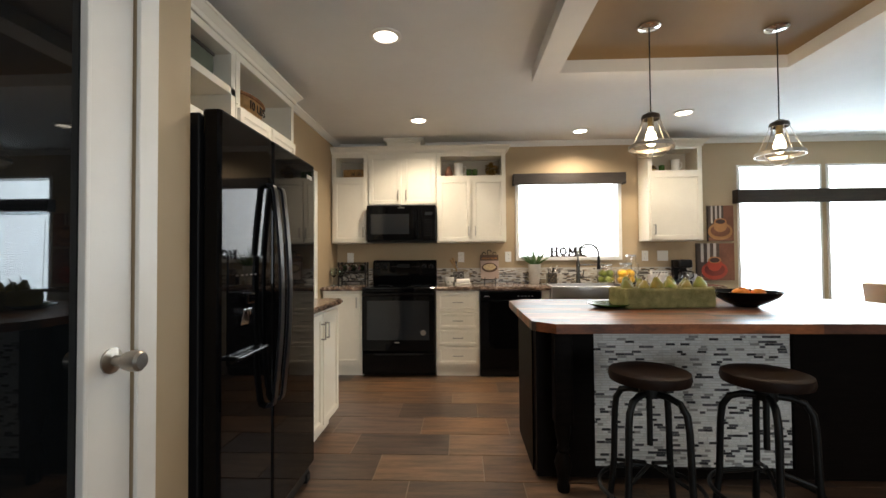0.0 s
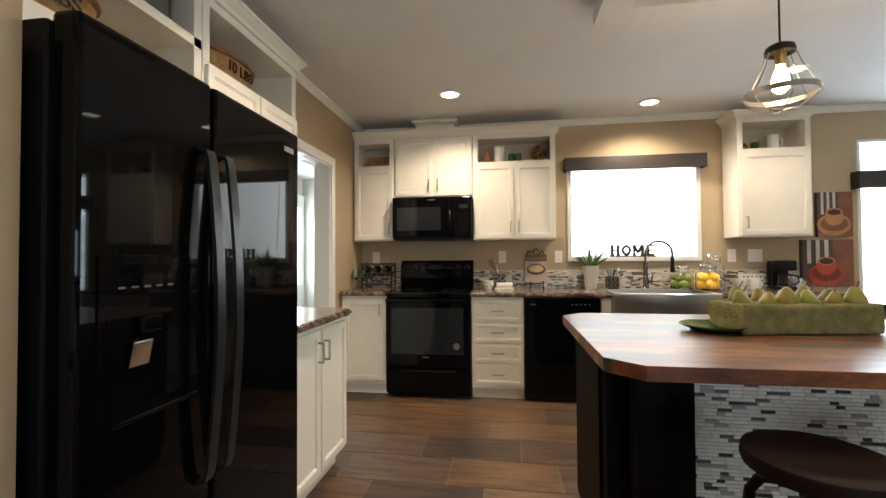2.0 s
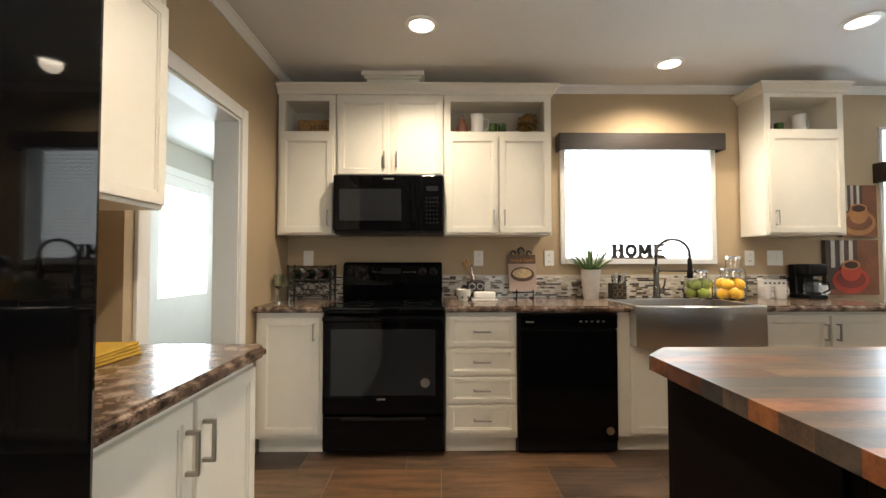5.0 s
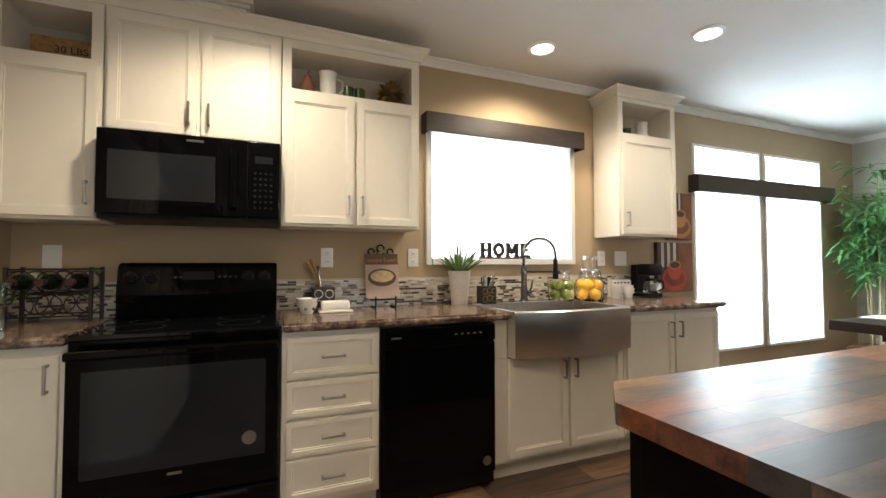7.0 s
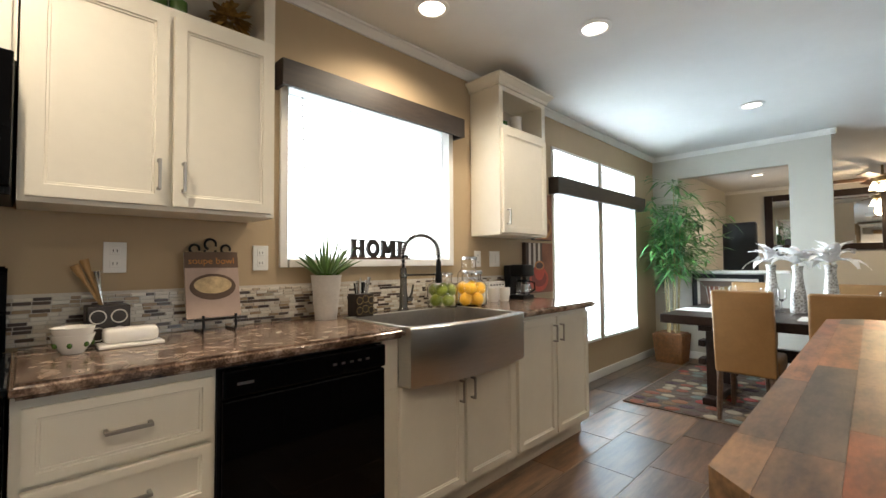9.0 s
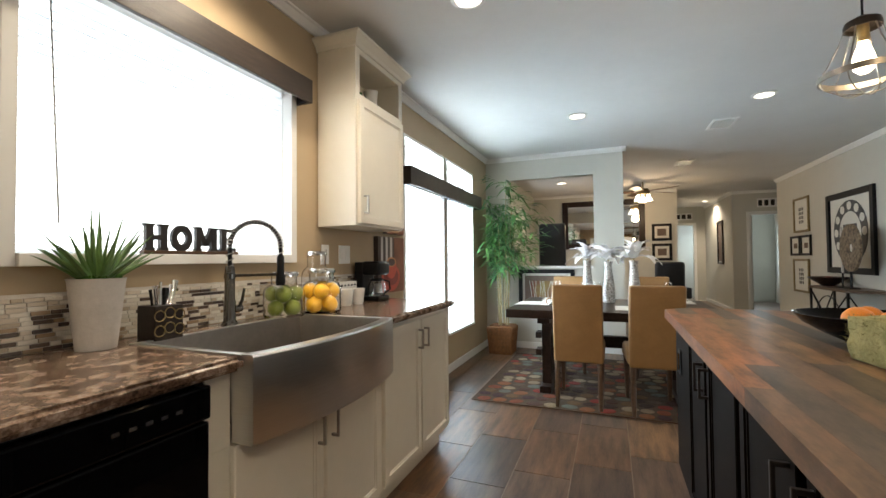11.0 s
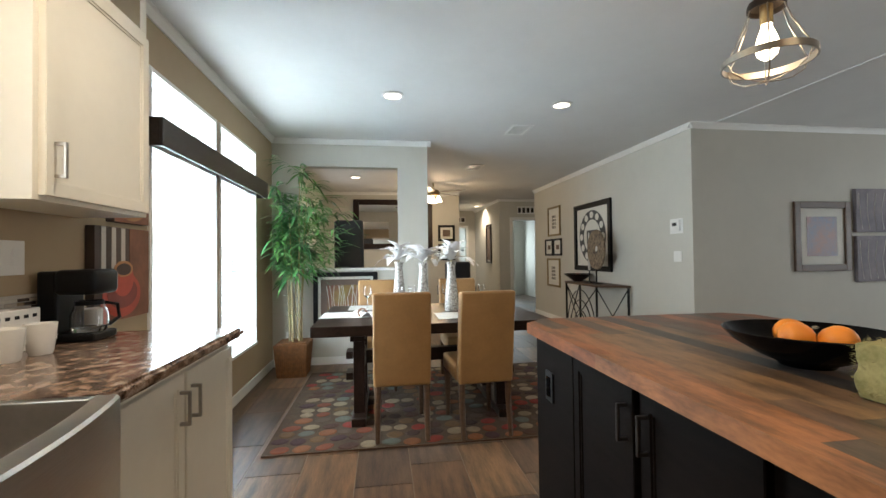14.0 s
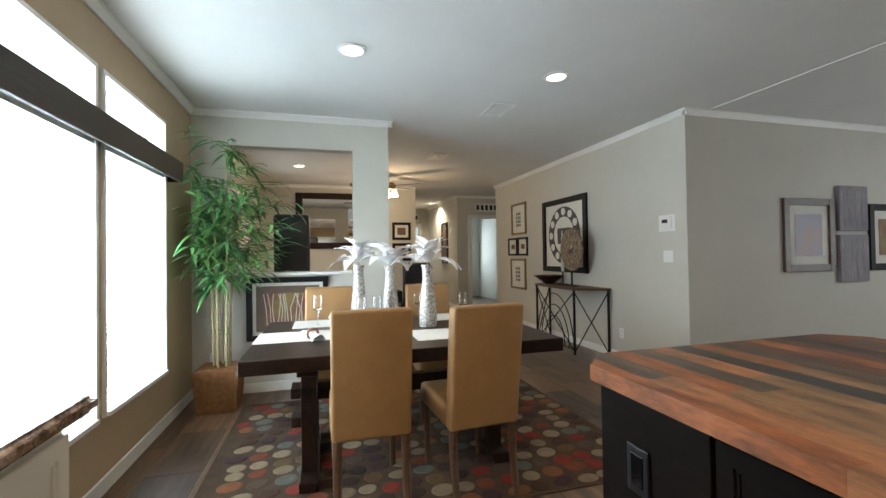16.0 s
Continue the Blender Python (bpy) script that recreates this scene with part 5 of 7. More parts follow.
def flower_vase(x, y, seed, h=0.40):
    rg = random.Random(seed)
    th = thing("flower_vase", (x, y, 0.75), "hammered silver vase with large white silk blooms", "vase", "vases on the dining table")
    part("vase", lathe([(0, 0), (0.054, 0), (0.057, 0.01), (0.056, 0.10), (0.044, 0.22), (0.034, 0.31), (0.033, h - 0.04), (0.042, h), (0.038, h), (0.029, h - 0.05), (0, h - 0.06)], (x, y, 0.75), sides=28), VASE, th, smooth=True)
    part("stem", tube([(x, y, 0.75 + h - 0.06), (x, y, 0.75 + h + 0.03)], 0.006), CANE, th)
    top = 0.75 + h + 0.02
    for k in range(22):
        tier = k // 8
        a = 2 * math.pi * k / 8 + 0.4 * tier + rg.uniform(-0.25, 0.25)
        lift = (0.35, 0.80, 1.2)[tier] + rg.uniform(-0.4, 0.3)
        ln, wd = (0.19, 0.18, 0.16)[tier] * rg.uniform(0.7, 1.25), rg.uniform(0.028, 0.044)
        out, up = Vector((math.cos(a), math.sin(a), 0)), Vector((0, 0, 1))
        side = Vector((-math.sin(a), math.cos(a), 0))
        b = bmesh.new()
        rows = []
        for i in range(7):
            t = i / 6
            ang = lift + 0.25 - 0.5 * t * t
            w = wd * math.sin(math.pi * min(0.10 + 0.85 * t, 0.97)) ** 0.75
            c = Vector((x, y, top)) + out * (0.01 + ln * t * math.cos(ang)) + up * (ln * t * math.sin(ang))
            c += side * 0.012 * math.sin(5 * t + k)
            nrm = (up * math.cos(ang) - out * math.sin(ang))
            rows.append([b.verts.new(c + side * w * s + nrm * (0.35 * w * abs(s) + 0.006 * math.sin(9 * t + 2 * s + k))) for s in (-1, -0.5, 0, 0.5, 1)])
        for u, v in zip(rows, rows[1:]):
            for i in range(4):
                b.faces.new((u[i], u[i + 1], v[i + 1], v[i]))
        part("petal", b, PETAL, th, smooth=True)


flower_vase(4.98, 4.32, 1)
flower_vase(4.80, 4.12, 2, 0.39)
flower_vase(4.60, 3.905, 3)


def goblet(x, y, z, material, h=0.2, label="clear stemmed wine glass", group="wine glasses"):
    th = thing("wine_glass", (x, y, z), label, "glass", group)
    part("bowl", lathe([(0.004, h * 0.45), (0.028, h * 0.55), (0.036, h * 0.72), (0.030, h), (0.0285, h), (0.034, h * 0.72), (0.026, h * 0.57), (0.0, h * 0.48)], (x, y, z), sides=20), material, th, smooth=True)
    part("stem", lathe([(0, 0.004), (0.033, 0.003), (0.033, 0), (0, 0)], (x, y, z), lathe([(0.004, 0.004), (0.0035, h * 0.46)], (x, y, z), sides=8), sides=20), material, th, smooth=True)


for gx, gy in ((4.90, 4.60), (4.66, 4.33), (4.72, 4.22), (4.75, 3.62), (4.95, 3.9)):
    goblet(gx, gy, 0.75, GLASS)


def place_setting(x, y, flip):
    s = -1 if flip else 1
    b = box(x - 0.16, x + 0.16, y - 0.21, y + 0.21, 0.7505, 0.7535, 0.001)
    solid("placemat", b, LINEN, "white woven placemat on the table", "placemat", "placemats")
    th = thing("napkin", (x - 0.12 * s, y - 0.10, 0.754), "cream folded napkin in a shell ring", "napkin", "napkins")
    b = bmesh.new()
    rg = random.Random(int(x * 100 + y * 10))
    rows = []
    for i in range(9):
        t = i / 8
        w = 0.012 + 0.045 * abs(t - 0.45) ** 0.7
        row = []
        for j in range(7):
            u = j / 6 - 0.5
            row.append(b.verts.new((x - 0.12 * s + (t - 0.45) * 0.20, y - 0.10 + 2 * w * u + (t - 0.45) * 0.08, 0.756 + 0.045 * (1 - 4 * u * u) * (0.6 + 0.4 * rg.random()))))
        rows.append(row)
    for u, v in zip(rows, rows[1:]):
        for j in range(6):
            b.faces.new((u[j], u[j + 1], v[j + 1], v[j]))
    part("cloth", b, LINEN, th, smooth=True)
    part("ring", turned(lathe([(0.026, -0.014), (0.034, -0.012), (0.036, 0), (0.034, 0.012), (0.026, 0.014), (0.026, -0.014)], (0, 0, 0)), pose(x - 0.12 * s, y - 0.10, 0.783, 0, 90, 20)), mat("shell_ring", (0.34, 0.15, 0.07), 0.4, noise_scale=40, amount=0.5, bump=0.6, bump_scale=120), th, "brown shell napkin ring", smooth=True)


place_setting(4.50, 4.72, False)
place_setting(4.30, 3.86, False)
place_setting(4.95, 4.55, True)
place_setting(4.95, 3.60, True)

# ---- bamboo plant ----
th = thing("potted_bamboo", (5.70, 5.38, 0), "tall artificial bamboo in a square woven basket", "plant")
b = prism([(5.56, 5.24), (5.84, 5.24), (5.84, 5.52), (5.56, 5.52)], 0, 0.33)
for v in b.verts:
    k = 0.86 + 0.16 * v.co.z / 0.33
    v.co.x, v.co.y = 5.70 + (v.co.x - 5.70) * k * 1.12, 5.38 + (v.co.y - 5.38) * k * 1.12
pot = part("basket", b, BASKET, th)
for side in range(4):
    for k in range(16):
        u = (k + 0.5) / 16 - 0.5
        r0, r1 = 0.157 * 0.86, 0.157 * 1.02
        a = side * math.pi / 2
        def at(r, z, uu=u):
            p = Vector((r + 0.003, uu * 2 * r, z))
            p.rotate(Euler((0, 0, a)))
            return (5.70 + p.x, 5.38 + p.y, z)
        part("reed", tube([at(r0, 0.004), at(r1, 0.325)], 0.0055, sides=5), BASKET, pot)
part("moss", box(5.555, 5.845, 5.235, 5.525, 0.33, 0.345, 0.006), BASKET, th)
rng = random.Random(77)
leaves = bmesh.new()


def leaf(bm, p, d, ln, wd, droop):
    d = d.normalized()
    side = d.cross(Vector((0, 0, 1)))
    side = side.normalized() if side.length > 1e-3 else Vector((1, 0, 0))
    up = side.cross(d)
    prev = None
    for i in range(5):
        t = i / 4
        w = wd * (math.sin(math.pi * min(0.08 + t * 0.92, 1.0)) ** 0.7) * (1 - 0.3 * t) if i < 4 else 0.0008
        c = p + d * ln * t + Vector((0, 0, -droop * ln * t * t))
        cur = [bm.verts.new(c - side * w + up * w * 0.3), bm.verts.new(c), bm.verts.new(c + side * w + up * w * 0.3)]
        if prev:
            for k in range(2):
                bm.faces.new((prev[k], prev[k + 1], cur[k + 1], cur[k]))
        prev = cur


for k in range(7):
    a = 2 * math.pi * k / 7 + rng.uniform(-0.3, 0.3)
    h = rng.uniform(1.45, 2.12)
    lean = rng.uniform(0.05, 0.20)
    base = Vector((5.70 + 0.06 * math.cos(a), 5.36 + 0.06 * math.sin(a), 0.34))
    pts = [base + Vector((lean * math.cos(a) * t * t, lean * math.sin(a) * t * t * 0.6, (h - 0.34) * t)) for t in [i / 10 for i in range(11)]]
    part("cane", tube(pts, [0.011 - 0.0007 * i for i in range(11)], sides=7), CANE, th, smooth=True)
    for i in range(10):
        t = 0.52 + 0.48 * i / 9
        j = min(int(t * 10), 9)
        p = pts[j].lerp(pts[j + 1], t * 10 - j)
        for tw in range(2):
            ta = rng.uniform(0, 2 * math.pi)
            tl = rng.uniform(0.15, 0.42)
            dirn = Vector((math.cos(ta), math.sin(ta) - 0.15, rng.uniform(-0.1, 0.6)))
            q = p + dirn * tl
            q.x, q.y = min(q.x, 5.97), min(q.y, 5.52)
            join(leaves, tube([p, p.lerp(q, 0.5) + Vector((0, 0, 0.02)), q], 0.0018, sides=4))
            for lf in range(8):
                s = (lf + 1) / 8
                o = p.lerp(q, s)
                la = ta + rng.uniform(-1.2, 1.2)
                dd = Vector((math.cos(la), math.sin(la), rng.uniform(-0.3, 0.55)))
                ln = rng.uniform(0.12, 0.22)
                if o.x + dd.x * ln > 6.02:
                    dd.x = -abs(dd.x)
                if o.y + dd.y * ln > 5.62:
                    dd.y = -abs(dd.y)
                leaf(leaves, o, dd, ln, rng.uniform(0.012, 0.0185), rng.uniform(0.1, 0.7))
    for lf in range(3):
        o = pts[2 + lf % 2]
        la = rng.uniform(0, 6.28)
        leaf(leaves, o, Vector((math.cos(la), math.sin(la) * 0.7, 0.3)), 0.12, 0.009, 0.3)
tagged(part("foliage", leaves, LEAF, th, "many narrow green leaves"), kind="stuff")

# ---- half wall: ledge and framed art ----
solid("wall_ledge", box(PX - 0.03, PX + 0.15, 4.30, 5.40, 1.045, 1.075, 0.005), WHITE, "white painted ledge of the pass-through", "ledge", kind="structure")


def picture(name, m, w, h, frame_m, label, rail=0.04, deep=0.025, matte=0.06, art=None, frames_group="wall pictures", glassy=False):
    """A framed picture in the frame m: it hangs in the local xz plane, facing -y."""
    th = thing(name, tuple(m.translation), label, "picture", frames_group)
    def put(nm, b, mt, lb=""):
        return part(nm, turned(b, m), mt, th, lb)
    for a in ((-w / 2, -w / 2 + rail, -h / 2, h / 2), (w / 2 - rail, w / 2, -h / 2, h / 2)):
        put("frame", box(a[0], a[1], -deep, 0, a[2], a[3], 0.004), frame_m)
    for a in ((-h / 2, -h / 2 + rail), (h / 2 - rail, h / 2)):
        put("frame", box(-w / 2 + rail, w / 2 - rail, -deep + 0.001, 0, a[0], a[1], 0.004), frame_m)
    put("mat_board", box(-w / 2 + rail, w / 2 - rail, -0.008, -0.002, -h / 2 + rail, h / 2 - rail), PAPER)
    if art:
        i = rail + matte
        put("print", box(-w / 2 + i, w / 2 - i, -0.0105, -0.0082, -h / 2 + i, h / 2 - i), art)
    return th, put


def facing(x, y, z, turn):
    return pose(x, y, z, 0, 0, turn)


ART_RED = mat("autumn_print", (0.17, 0.03, 0.04), 0.5, noise_scale=5, second=(0.24, 0.17, 0.04))
ART_TAUPE = mat("taupe_mat", (0.16, 0.11, 0.085), 0.8, noise_scale=14, amount=0.2)
th, put = picture("framed_picture", facing(PX, 4.88, 0.745, -90), 0.71, 0.57, BLACK_MATT, "black-framed print of pale bare trees", 0.05, 0.03, 0.03, ART_TAUPE)
put("print", box(-0.20, 0.20, -0.014, -0.011, -0.15, 0.14), ART_RED, "dark red and olive print")
rng = random.Random(4)
for k in range(13):
    x = -0.18 + 0.03 * k
    put("birch_trunk", tube([(x, -0.0155, -0.15), (x + rng.uniform(-0.02, 0.02), -0.0155, 0.0), (x + rng.uniform(-0.04, 0.04), -0.0155, 0.135)], 0.0032, sides=5), PAPER)

# ---- clock wall ----
th, put = picture("framed_dial_print", facing(7.15, CY, 1.463, 180), 1.12, 1.03, BLACK_MATT, "black-framed print of an old telephone dial", 0.075, 0.035, 0.05)
dial = turned(lathe([(0.26, 0), (0.40, 0), (0.40, 0.004), (0.26, 0.004), (0.26, 0)], (0, 0, 0), sides=40), pose(0, -0.009, 0, 90, 0, 0))
put("dial_ring", dial, mat("dial_grey", (0.06, 0.06, 0.06), 0.6, noise_scale=8, amount=0.3))
for k in range(10):
    a = 2 * math.pi * k / 12
    put("dial_hole", turned(lathe([(0, 0), (0.052, 0), (0.052, 0.002), (0, 0.002)], (0, 0, 0), sides=20), pose(0.33 * math.cos(a), -0.0132, 0.33 * math.sin(a), 90, 0, 0)), PAPER)
put("dial_hub", box(-0.16, 0.16, -0.012, -0.009, -0.12, 0.10), mat("dial_centre", (0.05, 0.05, 0.05), 0.6))
for x, z, w, h, fm in ((8.57, 1.81, 0.56, 0.54, GOLD), (8.43, 1.335, 0.36, 0.31, BLACK_MATT), (8.82, 1.335, 0.36, 0.31, BLACK_MATT), (8.62, 0.87, 0.58, 0.52, GOLD)):
    th, put = picture("framed_picture", facing(x, CY, z, 180), w, h, fm, "small framed print with a white mat" if fm is GOLD else "small black-framed print with mat", 0.035, 0.025, 0.08, ART_TAUPE if fm is BLACK_MATT else None)
    if fm is GOLD:
        for i in range(3):
            for j in range(4):
                put("motif", box(-0.09 + 0.06 * i, -0.055 + 0.06 * i, -0.010, -0.008, -0.13 + 0.065 * j, -0.085 + 0.065 * j), DARK_METAL)
th = thing("thermostat", (5.30, CY, 1.49), "white wall thermostat with a small display", "thermostat")
part("plate", box(5.20, 5.40, CY, CY + 0.006, 1.41, 1.57, 0.002), OUTLET, th)
part("body", box(5.23, 5.37, CY + 0.006, CY + 0.028, 1.435, 1.55, 0.004), OUTLET, th)
part("display", box(5.265, 5.335, CY + 0.028, CY + 0.03, 1.49, 1.525), BLACK_MATT, th)


def wall_plate(m, kind, w=0.07, h=0.115):
    """A switch or outlet plate in the frame m, facing -y."""
    th = thing("wall_outlet" if kind == "outlet" else "light_switch", tuple(m.translation), "white wall outlet plate" if kind == "outlet" else "white light switch wall plate", "outlet" if kind == "outlet" else "switch", "wall plates")
    part("plate", turned(box(-w / 2, w / 2, -0.006, 0, -h / 2, h / 2, 0.002), m), OUTLET, th)
    if kind == "outlet":
        for z in (-0.024, 0.024):
            o = part("socket", turned(box(-0.016, 0.016, -0.0085, -0.006, z - 0.014, z + 0.014, 0.001), m), OUTLET, th)
            for x in (-0.006, 0.006):
                part("slot", turned(box(x - 0.0012, x + 0.0012, -0.009, -0.0084, z - 0.004, z + 0.006), m), BLACK_MATT, o)
    else:
        n = 2 if w > 0.1 else 1
        for k in range(n):
            x = 0 if n == 1 else (-0.023 + 0.046 * k)
            part("toggle", turned(box(x - 0.015, x + 0.015, -0.009, -0.006, -0.03, 0.03, 0.001), m), OUTLET, th)


wall_plate(facing(5.29, CY, 1.165, 180), "switch", 0.12)
wall_plate(facing(5.99, CY, 0.30, 180), "outlet")
wall_plate(facing(PX, 5.50, 0.32, -90), "outlet")
for x, k, w in ((-0.845, "switch", 0.075), (0.44, "outlet", 0.07), (0.978, "outlet", 0.07), (2.515, "outlet", 0.07), (2.71, "switch", 0.12)):
    wall_plate(facing(x, NY, 1.21, 0), k, w)

# console with iron legs
th = thing("console_table", (6.85, 1.6, 0), "half-hexagon console table with a black iron base", "table")
OUTC = [(6.12, 1.36), (6.34, 1.72), (7.30, 1.72), (7.52, 1.36)]
part("top", prism(OUTC, 0.765, 0.795, bevel=0.004), BROWN_WOOD, th)
feet = [(6.15, 1.38), (6.36, 1.70), (7.28, 1.70), (7.49, 1.38)]
for p in feet:
    part("leg", box(p[0] - 0.011, p[0] + 0.011, p[1] - 0.011, p[1] + 0.011, 0, 0.764), BLACK_IRON, th)
for p, q in ((feet[0], feet[1]), (feet[2], feet[3])):
    part("cross_bar", tube([(*p, 0.03), (*q, 0.75)], 0.007), BLACK_IRON, th)
    part("cross_bar", tube([(*p, 0.75), (*q, 0.03)], 0.007), BLACK_IRON, th)
for r in (0.24, 0.34, 0.44):
    part("arch", tube([(6.82 + r * math.cos(a), 1.70, 0.06 + r * 1.45 * math.sin(a)) for a in [math.pi * k / 16 for k in range(17)]], 0.007), BLACK_IRON, th, smooth=True)
part("cross_bar", tube([(6.36, 1.70, 0.03), (7.28, 1.70, 0.75)], 0.007), BLACK_IRON, th)
part("cross_bar", tube([(6.36, 1.70, 0.75), (7.28, 1.70, 0.03)], 0.007), BLACK_IRON, th)
part("rail", tube([(6.36, 1.70, 0.06), (7.28, 1.70, 0.06)], 0.007), BLACK_IRON, th)
solid("decor_bowl", lathe([(0, 0), (0.07, 0), (0.08, 0.015), (0.16, 0.07), (0.21, 0.11), (0.20, 0.112), (0.15, 0.08), (0, 0.03)], (7.2, 1.55, 0.795)), DARK_WOOD, "dark wooden bowl with dried pods", "bowl", smooth=True)
solid("dried_pod", ball((7.2, 1.55, 0.87), 0.05), ART_RED, "dark red dried pod in a bowl", "decoration", smooth=True)
STRAW = mat("woven_disc", (0.30, 0.22, 0.14), 0.8, noise_scale=30, second=(0.06, 0.04, 0.03), bump=0.8, bump_scale=100)
th = thing("woven_disc_sculpture", (6.62, 1.52, 0.795), "round woven disc on a black iron stand", "sculpture")
part("disc", turned(lathe([(0.05, 0), (0.12, 0.015), (0.22, 0.02), (0.27, 0.01), (0.275, -0.01), (0.22, -0.02), (0.05, -0.012), (0.05, 0)], (0, 0, 0), sides=36), pose(6.62, 1.56, 1.26, 90, 0, 176)), STRAW, th, smooth=True)
part("stand", tube([(6.62, 1.56, 0.80), (6.62, 1.56, 1.0)], 0.012), BLACK_IRON, th)
part("foot", box(6.54, 6.70, 1.51, 1.61, 0.795, 0.808, 0.003), BLACK_IRON, th)
th = thing("carved_blade_sculpture", (6.86, 1.54, 0.795), "narrow carved blade on a black stand", "sculpture")
part("blade", turned(prism([(-0.045, -0.25), (0.045, -0.25), (0.055, 0.0), (0.0, 0.30), (-0.055, 0.0)], -0.008, 0.008, bevel=0.003), pose(6.86, 1.54, 1.22, 90, 0, 165)), STONEWARE, th)
part("stand", tube([(6.86, 1.54, 0.80), (6.86, 1.54, 1.0)], 0.01), BLACK_IRON, th)
part("foot", box(6.79, 6.93, 1.49, 1.59, 0.795, 0.806, 0.003), BLACK_IRON, th)

# pictures on the near wall
ART_BLUE = mat("blue_print", (0.10, 0.10, 0.16), 0.4, noise_scale=4, second=(0.24, 0.09, 0.06))
ART_GREY = mat("grey_blossom_canvas", (0.13, 0.11, 0.14), 0.6, noise_scale=3, second=(0.24, 0.21, 0.22), bump=0.3, bump_scale=200)
picture("framed_picture", facing(PIC_X, -0.18, 1.36, -90), 0.69, 0.74, BROWN_WOOD, "brown-framed floral print behind glass", 0.07, 0.03, 0.09, ART_BLUE)
for z0, z1 in ((1.40, 1.87), (0.87, 1.36)):
    th = thing("canvas_print", (PIC_X, -0.79, z0), "dark mauve canvas print of pale branches", "picture", "wall pictures")
    part("canvas", box(PIC_X - 0.04, PIC_X, -1.0, -0.58, z0, z1, 0.004), ART_GREY, th)
    for k in range(4):
        yy = -0.92 + 0.09 * k
        part("painted_branch", tube([(PIC_X - 0.041, yy, z0 + 0.03), (PIC_X - 0.041, yy + 0.03, (z0 + z1) / 2), (PIC_X - 0.041, yy - 0.02 + 0.02 * k, z1 - 0.05)], 0.004, sides=5), STONEWARE, th)
picture("framed_picture", facing(PIC_X, -1.40, 1.335, -90), 0.70, 0.71, BLACK_MATT, "black-framed botanical print with mat", 0.07, 0.03, 0.09, ART_RED)

# ---- living room and hall, seen from afar ----
MIRROR = mat("mirror_silver", (0.82, 0.82, 0.80), 0.02, 1.0)
th = thing("wall_mirror", (FAR_X, 4.25, 1.88), "large wall mirror in a wide dark frame", "mirror")
for a in ((3.43, 3.55, 1.36, 2.38), (4.94, 5.06, 1.36, 2.38), (3.551, 4.939, 1.36, 1.47), (3.551, 4.939, 2.27, 2.38)):
    part("frame", box(FAR_X - 0.04, FAR_X, *a, 0.006), DARK_WOOD, th)
part("mirror_glass", box(FAR_X - 0.015, FAR_X - 0.008, 3.55, 4.94, 1.47, 2.27), MIRROR, th)
for z in (1.68, 1.28):
    picture("framed_picture", facing(FAR_X, 3.13, z, -90), 0.36, 0.34, BLACK_MATT, "small black-framed landscape print, living room", 0.05, 0.025, 0.05, ART_TAUPE)
th = thing("high_back_chair", (7.0, 4.92, 0), "dark leather high-back armchair beyond the half wall", "chair")
b = box(6.96, 7.08, 4.72, 5.11, 0.45, 1.70, 0.04, seg=3)
LEATHER = mat("dark_leather", (0.02, 0.021, 0.026), 0.35, noise_scale=6, amount=0.3, bump=0.15, bump_scale=200)
part("backrest", b, LEATHER, th, smooth=True)
part("seat", box(7.081, 7.55, 4.70, 5.13, 0.30, 0.47, 0.04, seg=3), LEATHER, th, smooth=True)
for x, y in ((7.0, 4.76), (7.0, 5.07), (7.5, 4.76), (7.5, 5.07)):
    part("leg", box(x - 0.025, x + 0.025, y - 0.025, y + 0.025, 0, 0.299), DARK_WOOD, th)
th = thing("high_back_chair", (8.3, 3.2, 0), "black leather office armchair in the living room", "chair")
part("backrest", box(8.22, 8.34, 2.98, 3.42, 0.45, 1.10, 0.05, seg=3), LEATHER, th, smooth=True)
part("seat", box(8.341, 8.8, 2.96, 3.44, 0.38, 0.50, 0.04, seg=3), LEATHER, th, smooth=True)
for y in (2.93, 3.47):
    part("armrest", box(8.25, 8.7, y - 0.04, y + 0.04, 0.50, 0.68, 0.02), LEATHER, th)
part("pedestal", lathe([(0, 0), (0.26, 0), (0.26, 0.04), (0.04, 0.08), (0.035, 0.38), (0, 0.38)], (8.5, 3.2, 0)), BLACK_MATT, th)

th = thing("ceiling_fan", (8.8, 3.54, CEIL), "brass ceiling fan with lit frosted shades", "ceiling fan")
part("downrod", tube([(8.8, 3.54, CEIL), (8.8, 3.54, 2.40)], 0.015), GOLD, th)
part("motor", lathe([(0, 0.06), (0.09, 0.05), (0.12, 0), (0.10, -0.05), (0, -0.06)], (8.8, 3.54, 2.35)), GOLD, th, smooth=True)
for k in range(5):
    a = 2 * math.pi * k / 5 + 0.3
    part("blade", turned(box(0.14, 0.62, -0.065, 0.065, -0.004, 0.004, 0.003), pose(8.8, 3.54, 2.355, 12, 0, math.degrees(a))), BROWN_WOOD, th)
for k in range(3):
    a = 2 * math.pi * k / 3
    s = part("shade", lathe([(0.02, 0), (0.03, -0.03), (0.06, -0.10), (0.062, -0.11), (0.055, -0.10), (0.02, -0.02)], (8.8 + 0.10 * math.cos(a), 3.54 + 0.10 * math.sin(a), 2.29)), LAMP_GLOW, th, "lit frosted glass shade", smooth=True)
d = bpy.data.lights.new("fan_lamp", "POINT")
d.energy, d.color, d.shadow_soft_size = 34, (1.0, 0.72, 0.42), 0.08
new("fan_lamp", d).location = (8.8, 3.54, 2.08)
# Added fill for the living room; its north wall has no window.
area("living_fill", (8.2, 5.60, 1.5), (8.2, 0, 1.2), 1.2, 1.0, 10, DAY)

